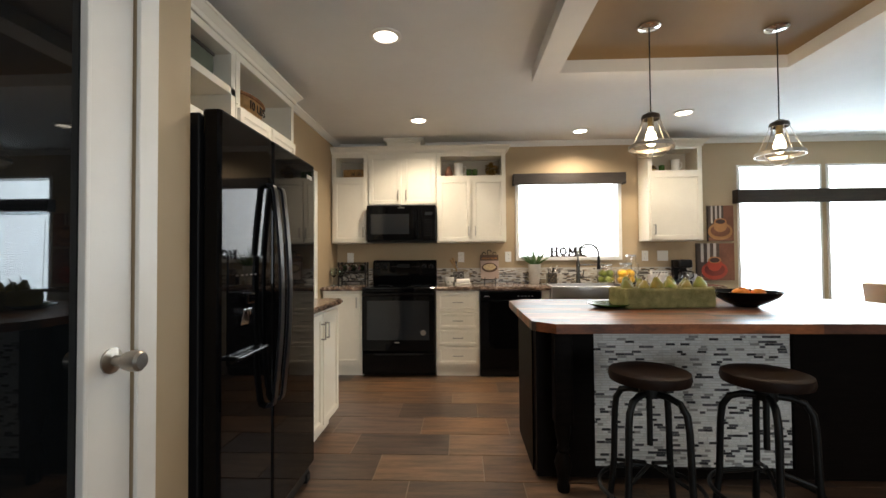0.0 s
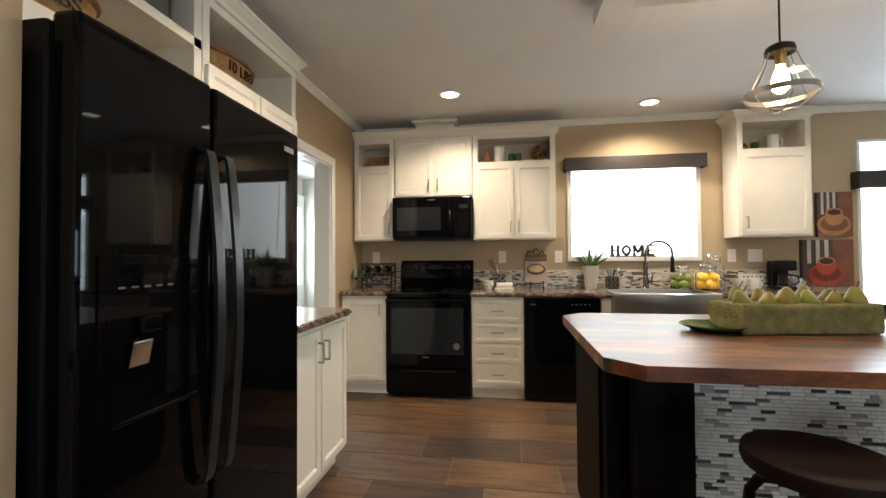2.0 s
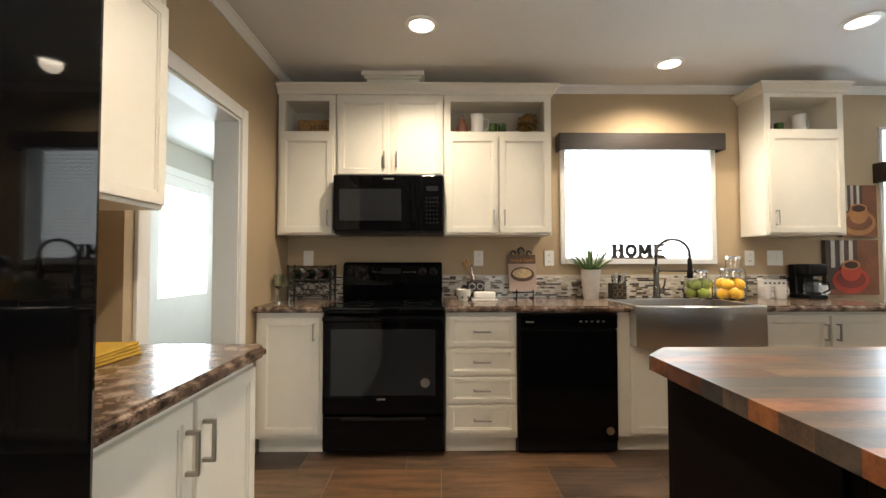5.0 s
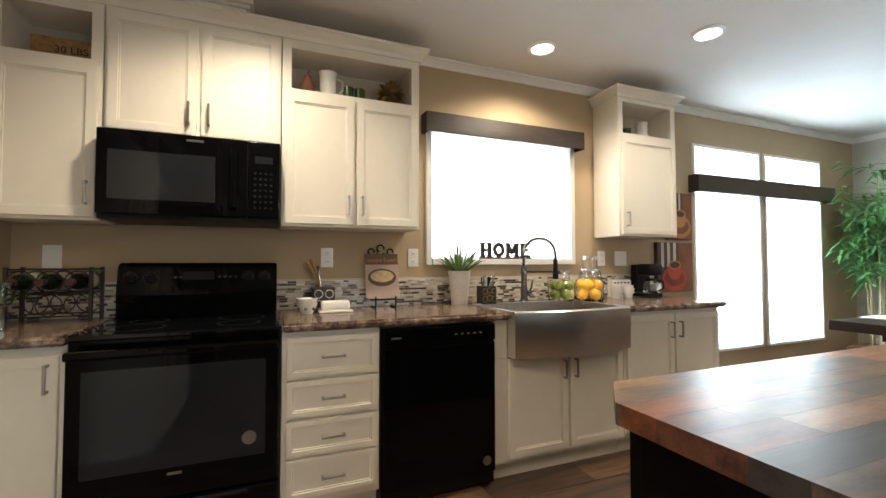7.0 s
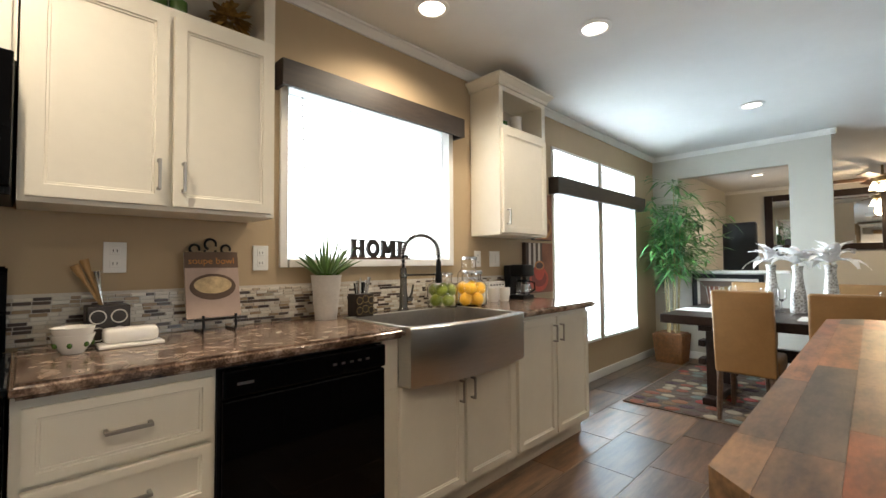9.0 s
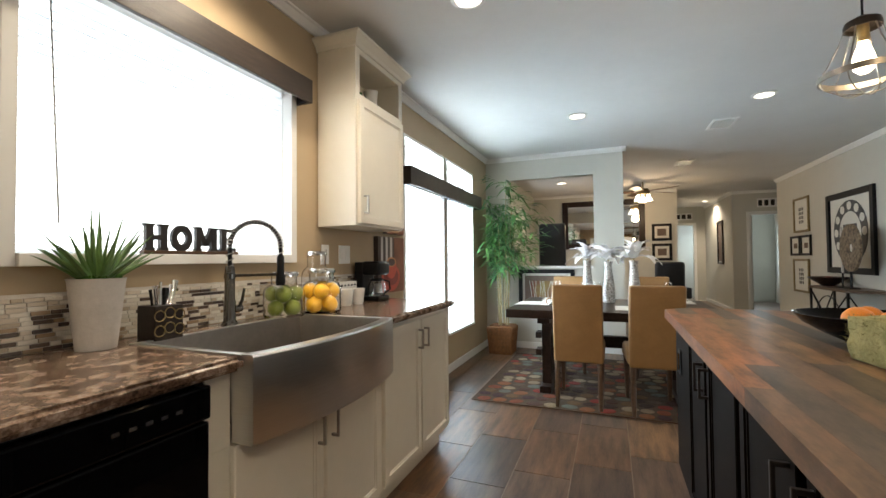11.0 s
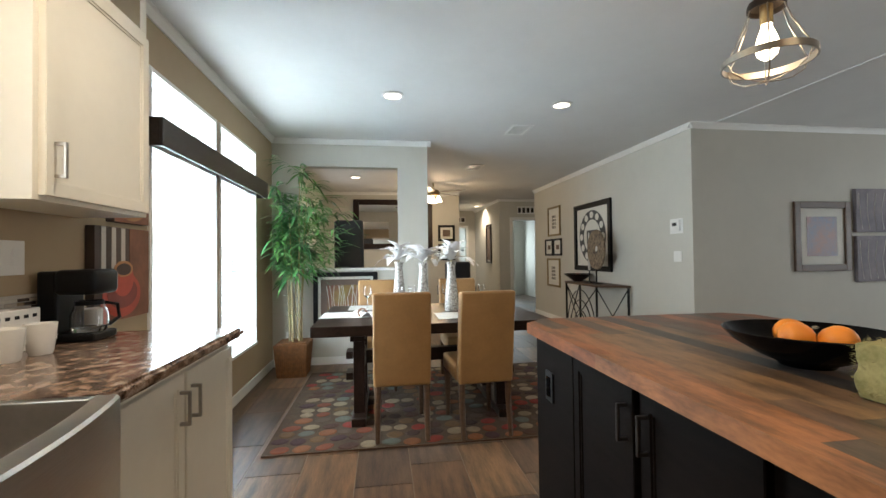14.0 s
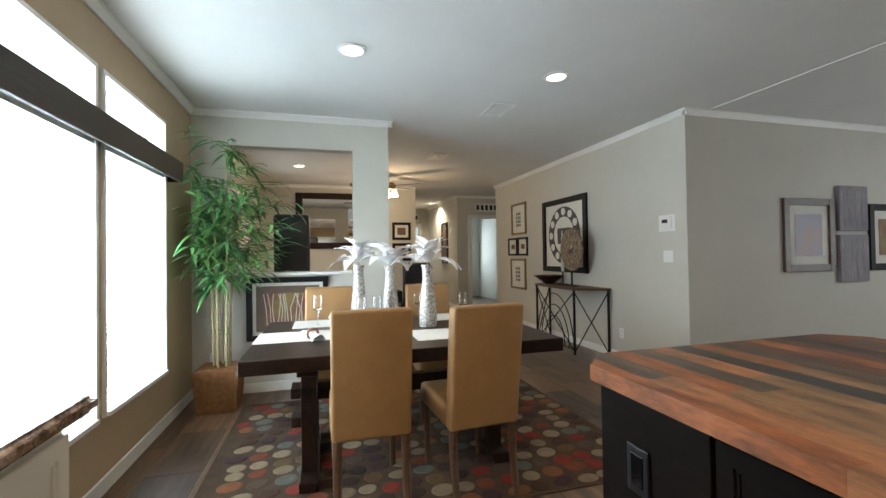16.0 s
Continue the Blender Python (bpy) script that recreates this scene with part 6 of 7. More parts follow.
for nm, x, y0, y1 in (("door_3", 13.6, 2.0, 2.72), ("door_4", 10.9, 0.62, 1.40)):
    th = thing(nm, (x, y0, 0), "white interior door standing open in a white casing", "door", kind="structure")
    part("door_leaf", box(x + 0.125, x + 0.80, y1 - 0.06, y1 - 0.02, 0.01, 2.02, 0.003), WHITE, th, "white door swung open")
    part("casing", box(x - 0.012, x, y0 - 0.07, y0, 0, 2.10, 0.003), WHITE, th)
    part("casing", box(x - 0.012, x, y1, y1 + 0.07, 0, 2.10, 0.003), WHITE, th)
    part("casing", box(x - 0.012, x, y0, y1, 2.03, 2.10, 0.003), WHITE, th)
for x, y0, y1 in ((13.6, 2.02, 2.70), (10.9, 0.75, 1.28)):
    th = thing("return_grille", (x, (y0 + y1) / 2, 2.2), "white return air grille above a door", "vent", "return grilles")
    part("frame", box(x - 0.012, x, y0, y1, 2.18, 2.36, 0.002), WHITE, th)
    for k in range(5):
        w = (y1 - y0) / 5
        part("opening", box(x - 0.014, x - 0.0122, y0 + w * k + 0.02, y0 + w * k + w - 0.02, 2.21, 2.33), DARK_METAL, th)
th, put = picture("framed_picture", facing(11.9, 1.72, 1.5, 180), 0.5, 1.0, DARK_WOOD, "tall dark wood carved wall panel", 0.05, 0.03, 0.02, ART_TAUPE)
# ---- things on the worktops ----
CT = 0.9115


def fruit(kind, x, y, z, r, seed=0):
    rg = random.Random(seed)
    if kind == "pear":
        th = thing("pear", (x, y, z), "green pear with a brown stem", "fruit", "pears")
        b = lathe([(0, 0), (r * 0.55, r * 0.05), (r * 0.92, r * 0.45), (r, r * 0.85), (r * 0.85, r * 1.35), (r * 0.58, r * 1.8), (r * 0.42, r * 2.15), (r * 0.22, r * 2.35), (0, r * 2.3)], (0, 0, 0), sides=18)
        turned(b, pose(x, y, z, rg.uniform(-14, 14), rg.uniform(-14, 14), rg.uniform(0, 90)))
        part("flesh", b, PEAR, th, smooth=True)
        part("stem", tube([(x, y, z + r * 2.2), (x + 0.006, y, z + r * 2.5), (x + 0.014, y + 0.004, z + r * 2.85)], 0.003, sides=6), BROWN_WOOD, th)
        return
    m, lb = {"orange": (ORANGE, "bright orange"), "apple": (LIME, "green apple"), "lemon": (LEMON, "ripe yellow lemon")}[kind]
    b = ball((0, 0, 0), r, squash=0.93)
    for v in b.verts:
        d = math.hypot(v.co.x, v.co.y) / r
        v.co.z -= math.copysign(0.10 * r * max(0, 1 - d * 3), v.co.z)
    if kind == "lemon":
        for v in b.verts:
            v.co.x *= 1.28 - 0.18 * abs(v.co.x) / r
            v.co.y *= 0.94
    turned(b, pose(x, y, z + r * 0.93, rg.uniform(-50, 50), rg.uniform(-50, 50), 0))
    solid(kind, b, m, lb + (" fruit in a glass jar" if kind != "orange" else " lying in a black bowl"), "fruit", kind + "s", smooth=True)


# wine rack with three bottles
th = thing("wine_rack", (-0.77, 5.55, CT), "dark scrolled iron countertop wine rack", "wine rack")
for x in (-0.93, -0.63):
    for y in (5.48, 5.62):
        part("post", box(x - 0.007, x + 0.007, y - 0.007, y + 0.007, CT, CT + 0.25), DARK_METAL, th)
    part("side_rail", tube([(x, 5.48, CT + 0.23), (x, 5.62, CT + 0.23)], 0.004), DARK_METAL, th)
for y in (5.48, 5.62):
    for z in (0.03, 0.13, 0.24):
        part("rail", tube([(-0.93, y, CT + z), (-0.63, y, CT + z)], 0.0035), DARK_METAL, th)
    for k in range(3):
        for z in (0.08, 0.185):
            cx = -0.88 + 0.10 * k
            part("ring", tube([(cx + 0.047 * math.cos(a), y, CT + z + 0.047 * math.sin(a)) for a in [2 * math.pi * i / 20 for i in range(21)]], 0.003, sides=6, caps=False), DARK_METAL, th)
CAPSULE = mat("dark_red_foil", (0.05, 0.012, 0.014), 0.35, noise_scale=20, amount=0.3)
BOTTLE = mat("dark_bottle_glass", (0.006, 0.012, 0.006), 0.06)
for k in range(3):
    x = -0.88 + 0.10 * k
    th = thing("wine_bottle", (x, 5.5, CT + 0.147), "dark wine bottle with a red capsule lying in a rack", "bottle", "wine bottles")
    prof = [(0, 0), (0.036, 0), (0.038, 0.01), (0.038, 0.17), (0.03, 0.20), (0.015, 0.225), (0.0145, 0.27), (0, 0.27)]
    part("glass", turned(lathe(prof, (0, 0, 0), sides=18), pose(x, 5.66, CT + 0.185, 90, 0, 0)), BOTTLE, th, smooth=True)
    part("label", turned(lathe([(0.0383, 0.05), (0.0387, 0.05), (0.0387, 0.14), (0.0383, 0.14)], (0, 0, 0), sides=18), pose(x, 5.66, CT + 0.185, 90, 0, 0)), PAPER, th, "pale paper label")
    part("capsule", turned(lathe([(0, 0.273), (0.0155, 0.272), (0.0155, 0.235)], (0, 0, 0), sides=14), pose(x, 5.66, CT + 0.185, 90, 0, 0)), CAPSULE, th, "dark red capsule")
GREEN_GLASS = glass("green_tinted_glass", (0.86, 0.95, 0.90))
goblet(-0.95, 5.36, CT, GREEN_GLASS, 0.19, "green-tinted goblet standing on the worktop", "green goblets")
goblet(-0.865, 5.32, CT, GREEN_GLASS, 0.19, "green-tinted goblet standing on the worktop", "green goblets")

# between range and sink
th = thing("mixing_bowls", (0.31, 5.42, CT), "stack of small white patterned bowls", "bowl")
for k in range(2):
    z = CT + 0.022 * k
    part("bowl", lathe([(0, 0), (0.028, 0), (0.03, 0.005), (0.046, 0.03), (0.055, 0.058), (0.052, 0.058), (0.042, 0.032), (0, 0.012)], (0.31, 5.42, z)), CERAMIC, th, smooth=True)
for k in range(7):
    a = 2 * math.pi * k / 7
    part("leaf_motif", ball((0.31 + 0.047 * math.cos(a), 5.42 + 0.047 * math.sin(a), CT + 0.028), 0.007, squash=1.2, seg=8), GREEN, th)
th = thing("butter_dish", (0.46, 5.45, CT), "white ceramic covered butter dish", "butter dish")
part("plate", box(0.37, 0.55, 5.40, 5.50, CT, CT + 0.012, 0.005), CERAMIC, th, smooth=True)
part("cover", box(0.385, 0.535, 5.413, 5.487, CT + 0.0125, CT + 0.062, 0.014, seg=3), CERAMIC, th, smooth=True)
th = thing("utensil_holder", (0.41, 5.585, CT), "dark square utensil holder with ring pattern", "utensil holder")
part("holder", box(0.35, 0.47, 5.53, 5.64, CT, CT + 0.13, 0.004), DARK_METAL, th)
for k in range(2):
    for j in range(2):
        part("ring_motif", tube([(0.38 + 0.058 * k + 0.022 * math.cos(a), 5.528, CT + 0.035 + 0.058 * j + 0.022 * math.sin(a)) for a in [2 * math.pi * i / 18 for i in range(19)]], 0.0022, sides=5, caps=False), STONEWARE, th)
for k, (dx, dz) in enumerate(((-0.08, 0.15), (-0.055, 0.17), (-0.02, 0.13))):
    part("wooden_spoon" if k < 2 else "whisk", tube([(0.40, 5.59, CT + 0.12), (0.40 + dx * 0.6, 5.60, CT + 0.12 + dz * 0.6), (0.40 + dx, 5.60, CT + 0.12 + dz)], [0.005, 0.006, 0.014]), mat("light_wood", (0.42, 0.25, 0.10), 0.6, noise_scale=20, amount=0.2) if k < 2 else CHROME, th, smooth=True)
th = thing("cookbook", (0.76, 5.60, CT + 0.05), "soup cookbook with a printed cover on an iron easel", "book")
MB = pose(0.76, 5.585, CT + 0.055, -12, 0, 0)
part("pages", turned(box(-0.10, 0.10, 0.0, 0.018, 0.0, 0.27, 0.002), MB), PAPER, th)
part("cover", turned(box(-0.103, 0.103, -0.003, 0.0, -0.002, 0.273, 0.001), MB), mat("cover_pink", (0.42, 0.31, 0.26), 0.4, noise_scale=6, amount=0.15), th)
part("title_band", turned(box(-0.103, 0.103, -0.0042, -0.003, 0.205, 0.273), MB), mat("cover_brown", (0.10, 0.055, 0.03), 0.4), th)
text("title", "soupe bowl", 0.038, mat("title_orange", (0.45, 0.18, 0.03), 0.5), th, MB @ pose(0, -0.0045, 0.222, 90, 0, 0), 0.0004)
part("soup_bowl_picture", turned(lathe([(0, 0), (0.088, 0), (0.088, 0.001), (0, 0.001)], (0, 0, 0)), MB @ pose(0, -0.0032, 0.125, 90, 0, 0) @ Matrix.Diagonal((1, 0.62, 1, 1))), BROWN_WOOD, th)
part("soup_picture", turned(lathe([(0, 0), (0.072, 0), (0.072, 0.001), (0, 0.001)], (0, 0, 0)), MB @ pose(0, -0.0045, 0.132, 90, 0, 0) @ Matrix.Diagonal((1, 0.5, 1, 1))), mat("soup_cream", (0.60, 0.45, 0.25), 0.6, noise_scale=40, amount=0.4), th)
th = thing("book_easel", (0.76, 5.60, CT), "black iron scrolled book easel", "easel")
for x in (0.70, 0.82):
    part("foot", tube([(x, 5.63, CT + 0.004), (x, 5.53, CT + 0.004), (x, 5.515, CT + 0.02), (x, 5.52, CT + 0.07)], 0.005), BLACK_IRON, th, smooth=True)
part("back_brace", tube([(0.70, 5.615, CT + 0.05), (0.74, 5.655, CT + 0.33)], 0.005), BLACK_IRON, th)
part("back_brace", tube([(0.82, 5.615, CT + 0.05), (0.78, 5.655, CT + 0.33)], 0.005), BLACK_IRON, th)
part("ledge_bar", tube([(0.68, 5.565, CT + 0.048), (0.84, 5.565, CT + 0.048)], 0.005), BLACK_IRON, th)
for x, r, z in ((0.76, 0.022, 0.355), (0.70, 0.018, 0.335), (0.82, 0.018, 0.335)):
    part("scroll", tube([(x + r * math.cos(a), 5.652, CT + z + r * math.sin(a)) for a in [math.pi * k / 8 - 0.4 for k in range(13)]], 0.005), BLACK_IRON, th, smooth=True)

th = thing("aloe_plant", (1.255, 5.57, CT), "spiky green aloe in a pale stoneware pot", "plant")
part("pot", lathe([(0, 0), (0.05, 0), (0.052, 0.005), (0.072, 0.205), (0.075, 0.215), (0.068, 0.215), (0.064, 0.19), (0, 0.19)], (1.255, 5.565, CT)), STONEWARE, th, smooth=True)
ab = bmesh.new()
rng = random.Random(9)
for k in range(34):
    a, lift = rng.uniform(0, 6.28), rng.uniform(0.6, 1.5)
    ln, wd = rng.uniform(0.16, 0.26), rng.uniform(0.0055, 0.0085)
    d = Vector((math.cos(a) * math.cos(lift), math.sin(a) * math.cos(lift) * (0.45 if math.sin(a) > 0 else 1), math.sin(lift)))
    o = Vector((1.255 + 0.018 * math.cos(a), 5.565 + 0.018 * math.sin(a), CT + 0.195))
    pts = [o + d * ln * t + Vector((0, 0, -0.035 * t * t * math.cos(lift))) for t in (0, 0.25, 0.5, 0.75, 1)]
    join(ab, tube(pts, [wd * 0.8, wd, wd * 0.8, wd * 0.5, 0.0006], sides=5))
part("leaves", ab, ALOE, th, "spiky fleshy leaves", smooth=True)
sb = bmesh.new()
for k in range(60):
    a, r = rng.uniform(0, 6.28), rng.uniform(0, 0.055)
    join(sb, ball((1.255 + r * math.cos(a), 5.565 + r * math.sin(a), CT + 0.205 + rng.uniform(-0.006, 0.014)), rng.uniform(0.008, 0.013), seg=6))
tagged(part("moss", sb, GREEN, th, "green succulent cover"), kind="stuff")

th = thing("utensil_caddy", (1.44, 5.545, CT), "bronze caddy with ring cut-outs full of tools", "caddy")
part("caddy", box(1.39, 1.49, 5.50, 5.59, CT, CT + 0.115, 0.003), DARK_METAL, th)
for k in range(3):
    for j in range(2):
        cx, cz = 1.405 + 0.035 * k, CT + 0.032 + 0.05 * j + (0.008 if k == 1 else 0)
        part("ring_motif", tube([(cx + 0.018 * math.cos(a), 5.498, cz + 0.018 * math.sin(a)) for a in [2 * math.pi * i / 16 for i in range(17)]], 0.002, sides=5, caps=False), GOLD, th)
for k in range(6):
    part("tool", tube([(1.41 + 0.012 * k, 5.54, CT + 0.10), (1.40 + 0.022 * k, 5.54 + 0.006 * k, CT + 0.17 + 0.012 * (k % 3))], [0.004, 0.011 if k % 2 else 0.005]), CHROME if k % 3 else BLACK_MATT, th, smooth=True)

# HOME letters on the window sill
th = thing("home_sign", (1.65, 5.635, 1.178), "dark wooden HOME letters on a base strip", "sign")
SIGN_M = mat("sign_dark_wood", (0.02, 0.016, 0.015), 0.5, noise_scale=10, amount=0.4)
part("base_strip", box(1.448, 1.86, 5.645, 5.672, 1.2045, 1.2175, 0.002), BROWN_WOOD, th)
serif = {"H": [(0, 0.30, 0, 1), (0.60, 0.90, 0, 1), (0.30, 0.60, 0.40, 0.58)], "M": [(0, 0.22, 0, 1), (0.78, 1.08, 0, 1)], "E": [(0, 0.30, 0, 1), (0.30, 0.80, 0.84, 1), (0.30, 0.66, 0.42, 0.58), (0.30, 0.84, 0, 0.16)]}
SH, SX = 0.098, 0.089
for ch, x in (("H", 1.457), ("O", 1.556), ("M", 1.657), ("E", 1.776)):
    y0, y1, z0 = 5.648, 5.665, 1.2176
    if ch == "O":
        b = turned(lathe([(0.023, -0.0075), (0.048, -0.0075), (0.048, 0.0075), (0.023, 0.0075), (0.023, -0.0075)], (0, 0, 0), sides=28), pose(x + 0.042, 5.6575, z0 + 0.049, 90, 0, 0) @ Matrix.Diagonal((0.9, 1.06, 1, 1)))
    else:
        b = None
        for a0, a1, c0, c1 in serif[ch]:
            b = box(x + a0 * SX, x + a1 * SX, y0, y1, z0 + c0 * SH, z0 + c1 * SH, bm=b)
            if c1 - c0 == 1:
                for q in (0, 1 - 0.1):
                    b = box(x + a0 * SX - 0.006, x + a1 * SX + 0.006, y0 + 0.0005, y1 - 0.0005, z0 + q * SH, z0 + (q + 0.1) * SH, bm=b)
        if ch == "M":
            for u0, u1 in ((0.12, 0.5), (0.88, 0.5)):
                p = prism([(x + u0 * SX - 0.012, z0 + SH), (x + u0 * SX + 0.014, z0 + SH), (x + u1 * SX + 0.012, z0 + 0.2 * SH), (x + u1 * SX - 0.012, z0 + 0.2 * SH)], -0.007, 0.007)
                turned(p, Matrix.Translation((0, 5.6575, 0)) @ Matrix(((1, 0, 0, 0), (0, 0, -1, 0), (0, 1, 0, 0), (0, 0, 0, 1))))
                b = join(b, p)
    part("letter", b, SIGN_M, th)


def jar(x, y, r, h, kind, n, label, seed, lid_open=False):
    th = thing("glass_jar", (x, y, CT), label, "jar", "fruit jars")
    ob = part("glass", lathe([(0, 0), (r * 0.92, 0), (r, 0.012), (r, h * 0.62), (r * 0.9, h * 0.72), (r * 0.62, h * 0.80), (r * 0.62, h), (r * 0.58, h), (r * 0.58, h * 0.80), (r * 0.86, h * 0.71), (r * 0.96, h * 0.61), (r * 0.96, 0.014), (0, 0.010)], (x, y, CT), sides=32), GLASS, th, smooth=True)
    ob.visible_shadow = False
    part("lid", lathe([(0, h * 1.0), (r * 0.70, h * 1.0), (r * 0.70, h * 1.0 + 0.012), (r * 0.66, h * 1.0 + 0.022), (0, h * 1.0 + 0.024)], (x, y, CT), sides=28), CHROME, th, "metal screw lid", smooth=True)
    rg = random.Random(seed)
    fr = r * 0.40
    for k in range(n):
        lay, i = divmod(k, 4)
        a = 2 * math.pi * i / 4 + 0.7 * lay + rg.uniform(-0.1, 0.1)
        fruit(kind, x + r * 0.53 * math.cos(a), y + r * 0.53 * math.sin(a), CT + 0.013 + lay * fr * 1.55, fr, seed + k)


jar(2.035, 5.545, 0.094, 0.19, "apple", 8, "clear glass jar filled with green apples", 30)
jar(2.225, 5.475, 0.098, 0.20, "lemon", 8, "clear glass jar filled with lemons", 50)
jar(2.325, 5.585, 0.080, 0.29, "apple", 4, "tall clear glass jar with green apples", 70)


def mug(x, y):
    th = thing("mug", (x, y, CT), "plain white ceramic mug", "mug", "white mugs")
    part("cup", lathe([(0, 0), (0.028, 0), (0.032, 0.01), (0.041, 0.095), (0.038, 0.095), (0.030, 0.012), (0, 0.008)], (x, y, CT)), CERAMIC, th, smooth=True)
    part("handle", tube([(x + 0.034, y, CT + 0.08), (x + 0.06, y, CT + 0.07), (x + 0.06, y, CT + 0.04), (x + 0.033, y, CT + 0.028)], 0.005), CERAMIC, th, smooth=True)


mug(2.515, 5.525)
mug(2.615, 5.51)
mug(3.0, 5.60)
th = thing("napkin_box", (2.64, 5.62, CT), "white box with a dark leaf-spot pattern", "box")
part("box", box(2.555, 2.735, 5.595, 5.655, CT, CT + 0.135, 0.004), CERAMIC, th)
for k in range(5):
    for j in range(3):
        part("spot", box(2.565 + 0.034 * k + 0.012 * (j % 2), 2.582 + 0.034 * k + 0.012 * (j % 2), 5.594, 5.5955, CT + 0.025 + 0.04 * j, CT + 0.036 + 0.04 * j), BLACK_MATT, th)
th = thing("coffee_maker", (2.86, 5.57, CT), "small black drip coffee maker with a glass carafe", "coffee maker")
part("base", box(2.79, 2.93, 5.47, 5.65, CT, CT + 0.03, 0.008), BLACK_MATT, th)
part("tower", box(2.79, 2.93, 5.585, 5.65, CT + 0.03, CT + 0.25, 0.008), BLACK_MATT, th)
part("brew_basket", box(2.785, 2.935, 5.465, 5.60, CT + 0.165, CT + 0.255, 0.02, seg=3), BLACK_MATT, th, smooth=True)
car = part("carafe", lathe([(0, 0), (0.05, 0), (0.056, 0.02), (0.056, 0.06), (0.04, 0.105), (0.038, 0.105), (0.053, 0.06), (0.053, 0.02), (0, 0.006)], (2.86, 5.525, CT + 0.031)), GLASS, th, smooth=True)
part("carafe_handle", tube([(2.90, 5.50, CT + 0.13), (2.935, 5.475, CT + 0.12), (2.94, 5.47, CT + 0.07), (2.91, 5.49, CT + 0.045)], 0.007), BLACK_MATT, car, smooth=True)
part("carafe_band", lathe([(0.041, 0.095), (0.043, 0.095), (0.043, 0.11), (0.041, 0.11), (0.041, 0.095)], (2.86, 5.525, CT + 0.031)), BLACK_MATT, car)

# coffee signs on the wall
ST_D, ST_L = mat("stripe_brown", (0.075, 0.05, 0.04), 0.6, noise_scale=8, amount=0.2), mat("stripe_cream", (0.52, 0.47, 0.42), 0.6, noise_scale=8, amount=0.15)
RUST = mat("rust_panel", (0.22, 0.085, 0.045), 0.6, noise_scale=6, amount=0.4)
CUP_RED = mat("red_cup_print", (0.45, 0.055, 0.025), 0.45, noise_scale=6, amount=0.3)
CUP_TAN = mat("tan_cup_print", (0.42, 0.20, 0.07), 0.45, noise_scale=6, amount=0.3)
for x0, x1, z0, z1, cup in ((3.07, 3.475, 0.93, 1.345, CUP_RED), (3.20, 3.475, 1.37, 1.765, CUP_TAN)):
    th = thing("coffee_sign", ((x0 + x1) / 2, NY, z0), "striped wall canvas picturing a coffee cup", "picture", "coffee signs")
    y = NY - 0.038
    part("canvas", box(x0, x1, y, NY - 0.0015, z0, z1, 0.002), ST_D, th)
    part("rust_panel", box(x0 + (x1 - x0) * 0.60, x1 - 0.001, y - 0.0012, y, z0 + 0.10 * (z1 - z0), z1 - 0.001), RUST, th)
    for k in range(3):
        xs = x0 + (x1 - x0) * (0.10 + 0.17 * k)
        part("stripe", box(xs, xs + (x1 - x0) * 0.075, y - 0.0014, y, z0 + 0.5 * (z1 - z0), z1 - 0.002), ST_L, th)
    part("ground_panel", box(x0 + 0.001, x1 - 0.001, y - 0.001, y, z0 + 0.001, z0 + 0.10 * (z1 - z0)), RUST, th)
    cx, cz, s = x0 + (x1 - x0) * 0.46, z0 + (z1 - z0) * 0.34, (z1 - z0)
    def disc(r, xx, zz, sq, mt, lay, nm):
        part(nm, turned(lathe([(0, 0), (r, 0), (r, 0.001), (0, 0.001)], (0, 0, 0), sides=28), pose(xx, y - 0.001 - 0.0014 * lay, zz, 90, 0, 0) @ Matrix.Diagonal((1, sq, 1, 1))), mt, th)
    disc(0.34 * s, cx, cz - 0.07 * s, 0.72, cup, 1, "saucer")
    disc(0.27 * s, cx, cz - 0.05 * s, 0.62, RUST if cup is CUP_TAN else mat("red_light", (0.20, 0.025, 0.015), 0.45, noise_scale=6, amount=0.3), 2, "saucer_well")
    disc(0.19 * s, cx, cz + 0.10 * s, 1.0, cup, 3, "cup")
    disc(0.17 * s, cx, cz + 0.21 * s, 0.52, mat("cup_rim", (0.40, 0.17, 0.06), 0.45), 4, "cup_rim")
    disc(0.13 * s, cx, cz + 0.205 * s, 0.5, mat("coffee_dark", (0.04, 0.015, 0.01), 0.4), 5, "coffee")

# ---- things in the cabinet niches ----
WICKER = mat("wicker", (0.36, 0.20, 0.07), 0.75, noise_scale=40, amount=0.45, bump=0.7, bump_scale=160)
th = thing("wooden_crate", (-0.74, 5.53, NZ0 + 0.001), "small tan crate with a stencilled number", "box")
part("crate", box(-0.87, -0.63, 5.47, 5.60, NZ0 + 0.001, NZ0 + 0.10, 0.006), WICKER, th)
text("stencil", "30 LBS", 0.045, BLACK_MATT, th, pose(-0.72, 5.469, NZ0 + 0.03, 90, 0, 0), 0.0006)
th = thing("ceramic_pear", (0.31, 5.52, NZ0 + 0.001), "rust-brown decorative ceramic pear in a niche", "decoration")
part("pear", lathe([(0, 0), (0.032, 0), (0.045, 0.03), (0.04, 0.065), (0.022, 0.10), (0.018, 0.12), (0, 0.13)], (0.31, 5.52, NZ0 + 0.001)), RUST, th, smooth=True)
part("stem", tube([(0.31, 5.52, NZ0 + 0.125), (0.318, 5.52, NZ0 + 0.155)], 0.003), BROWN_WOOD, th)


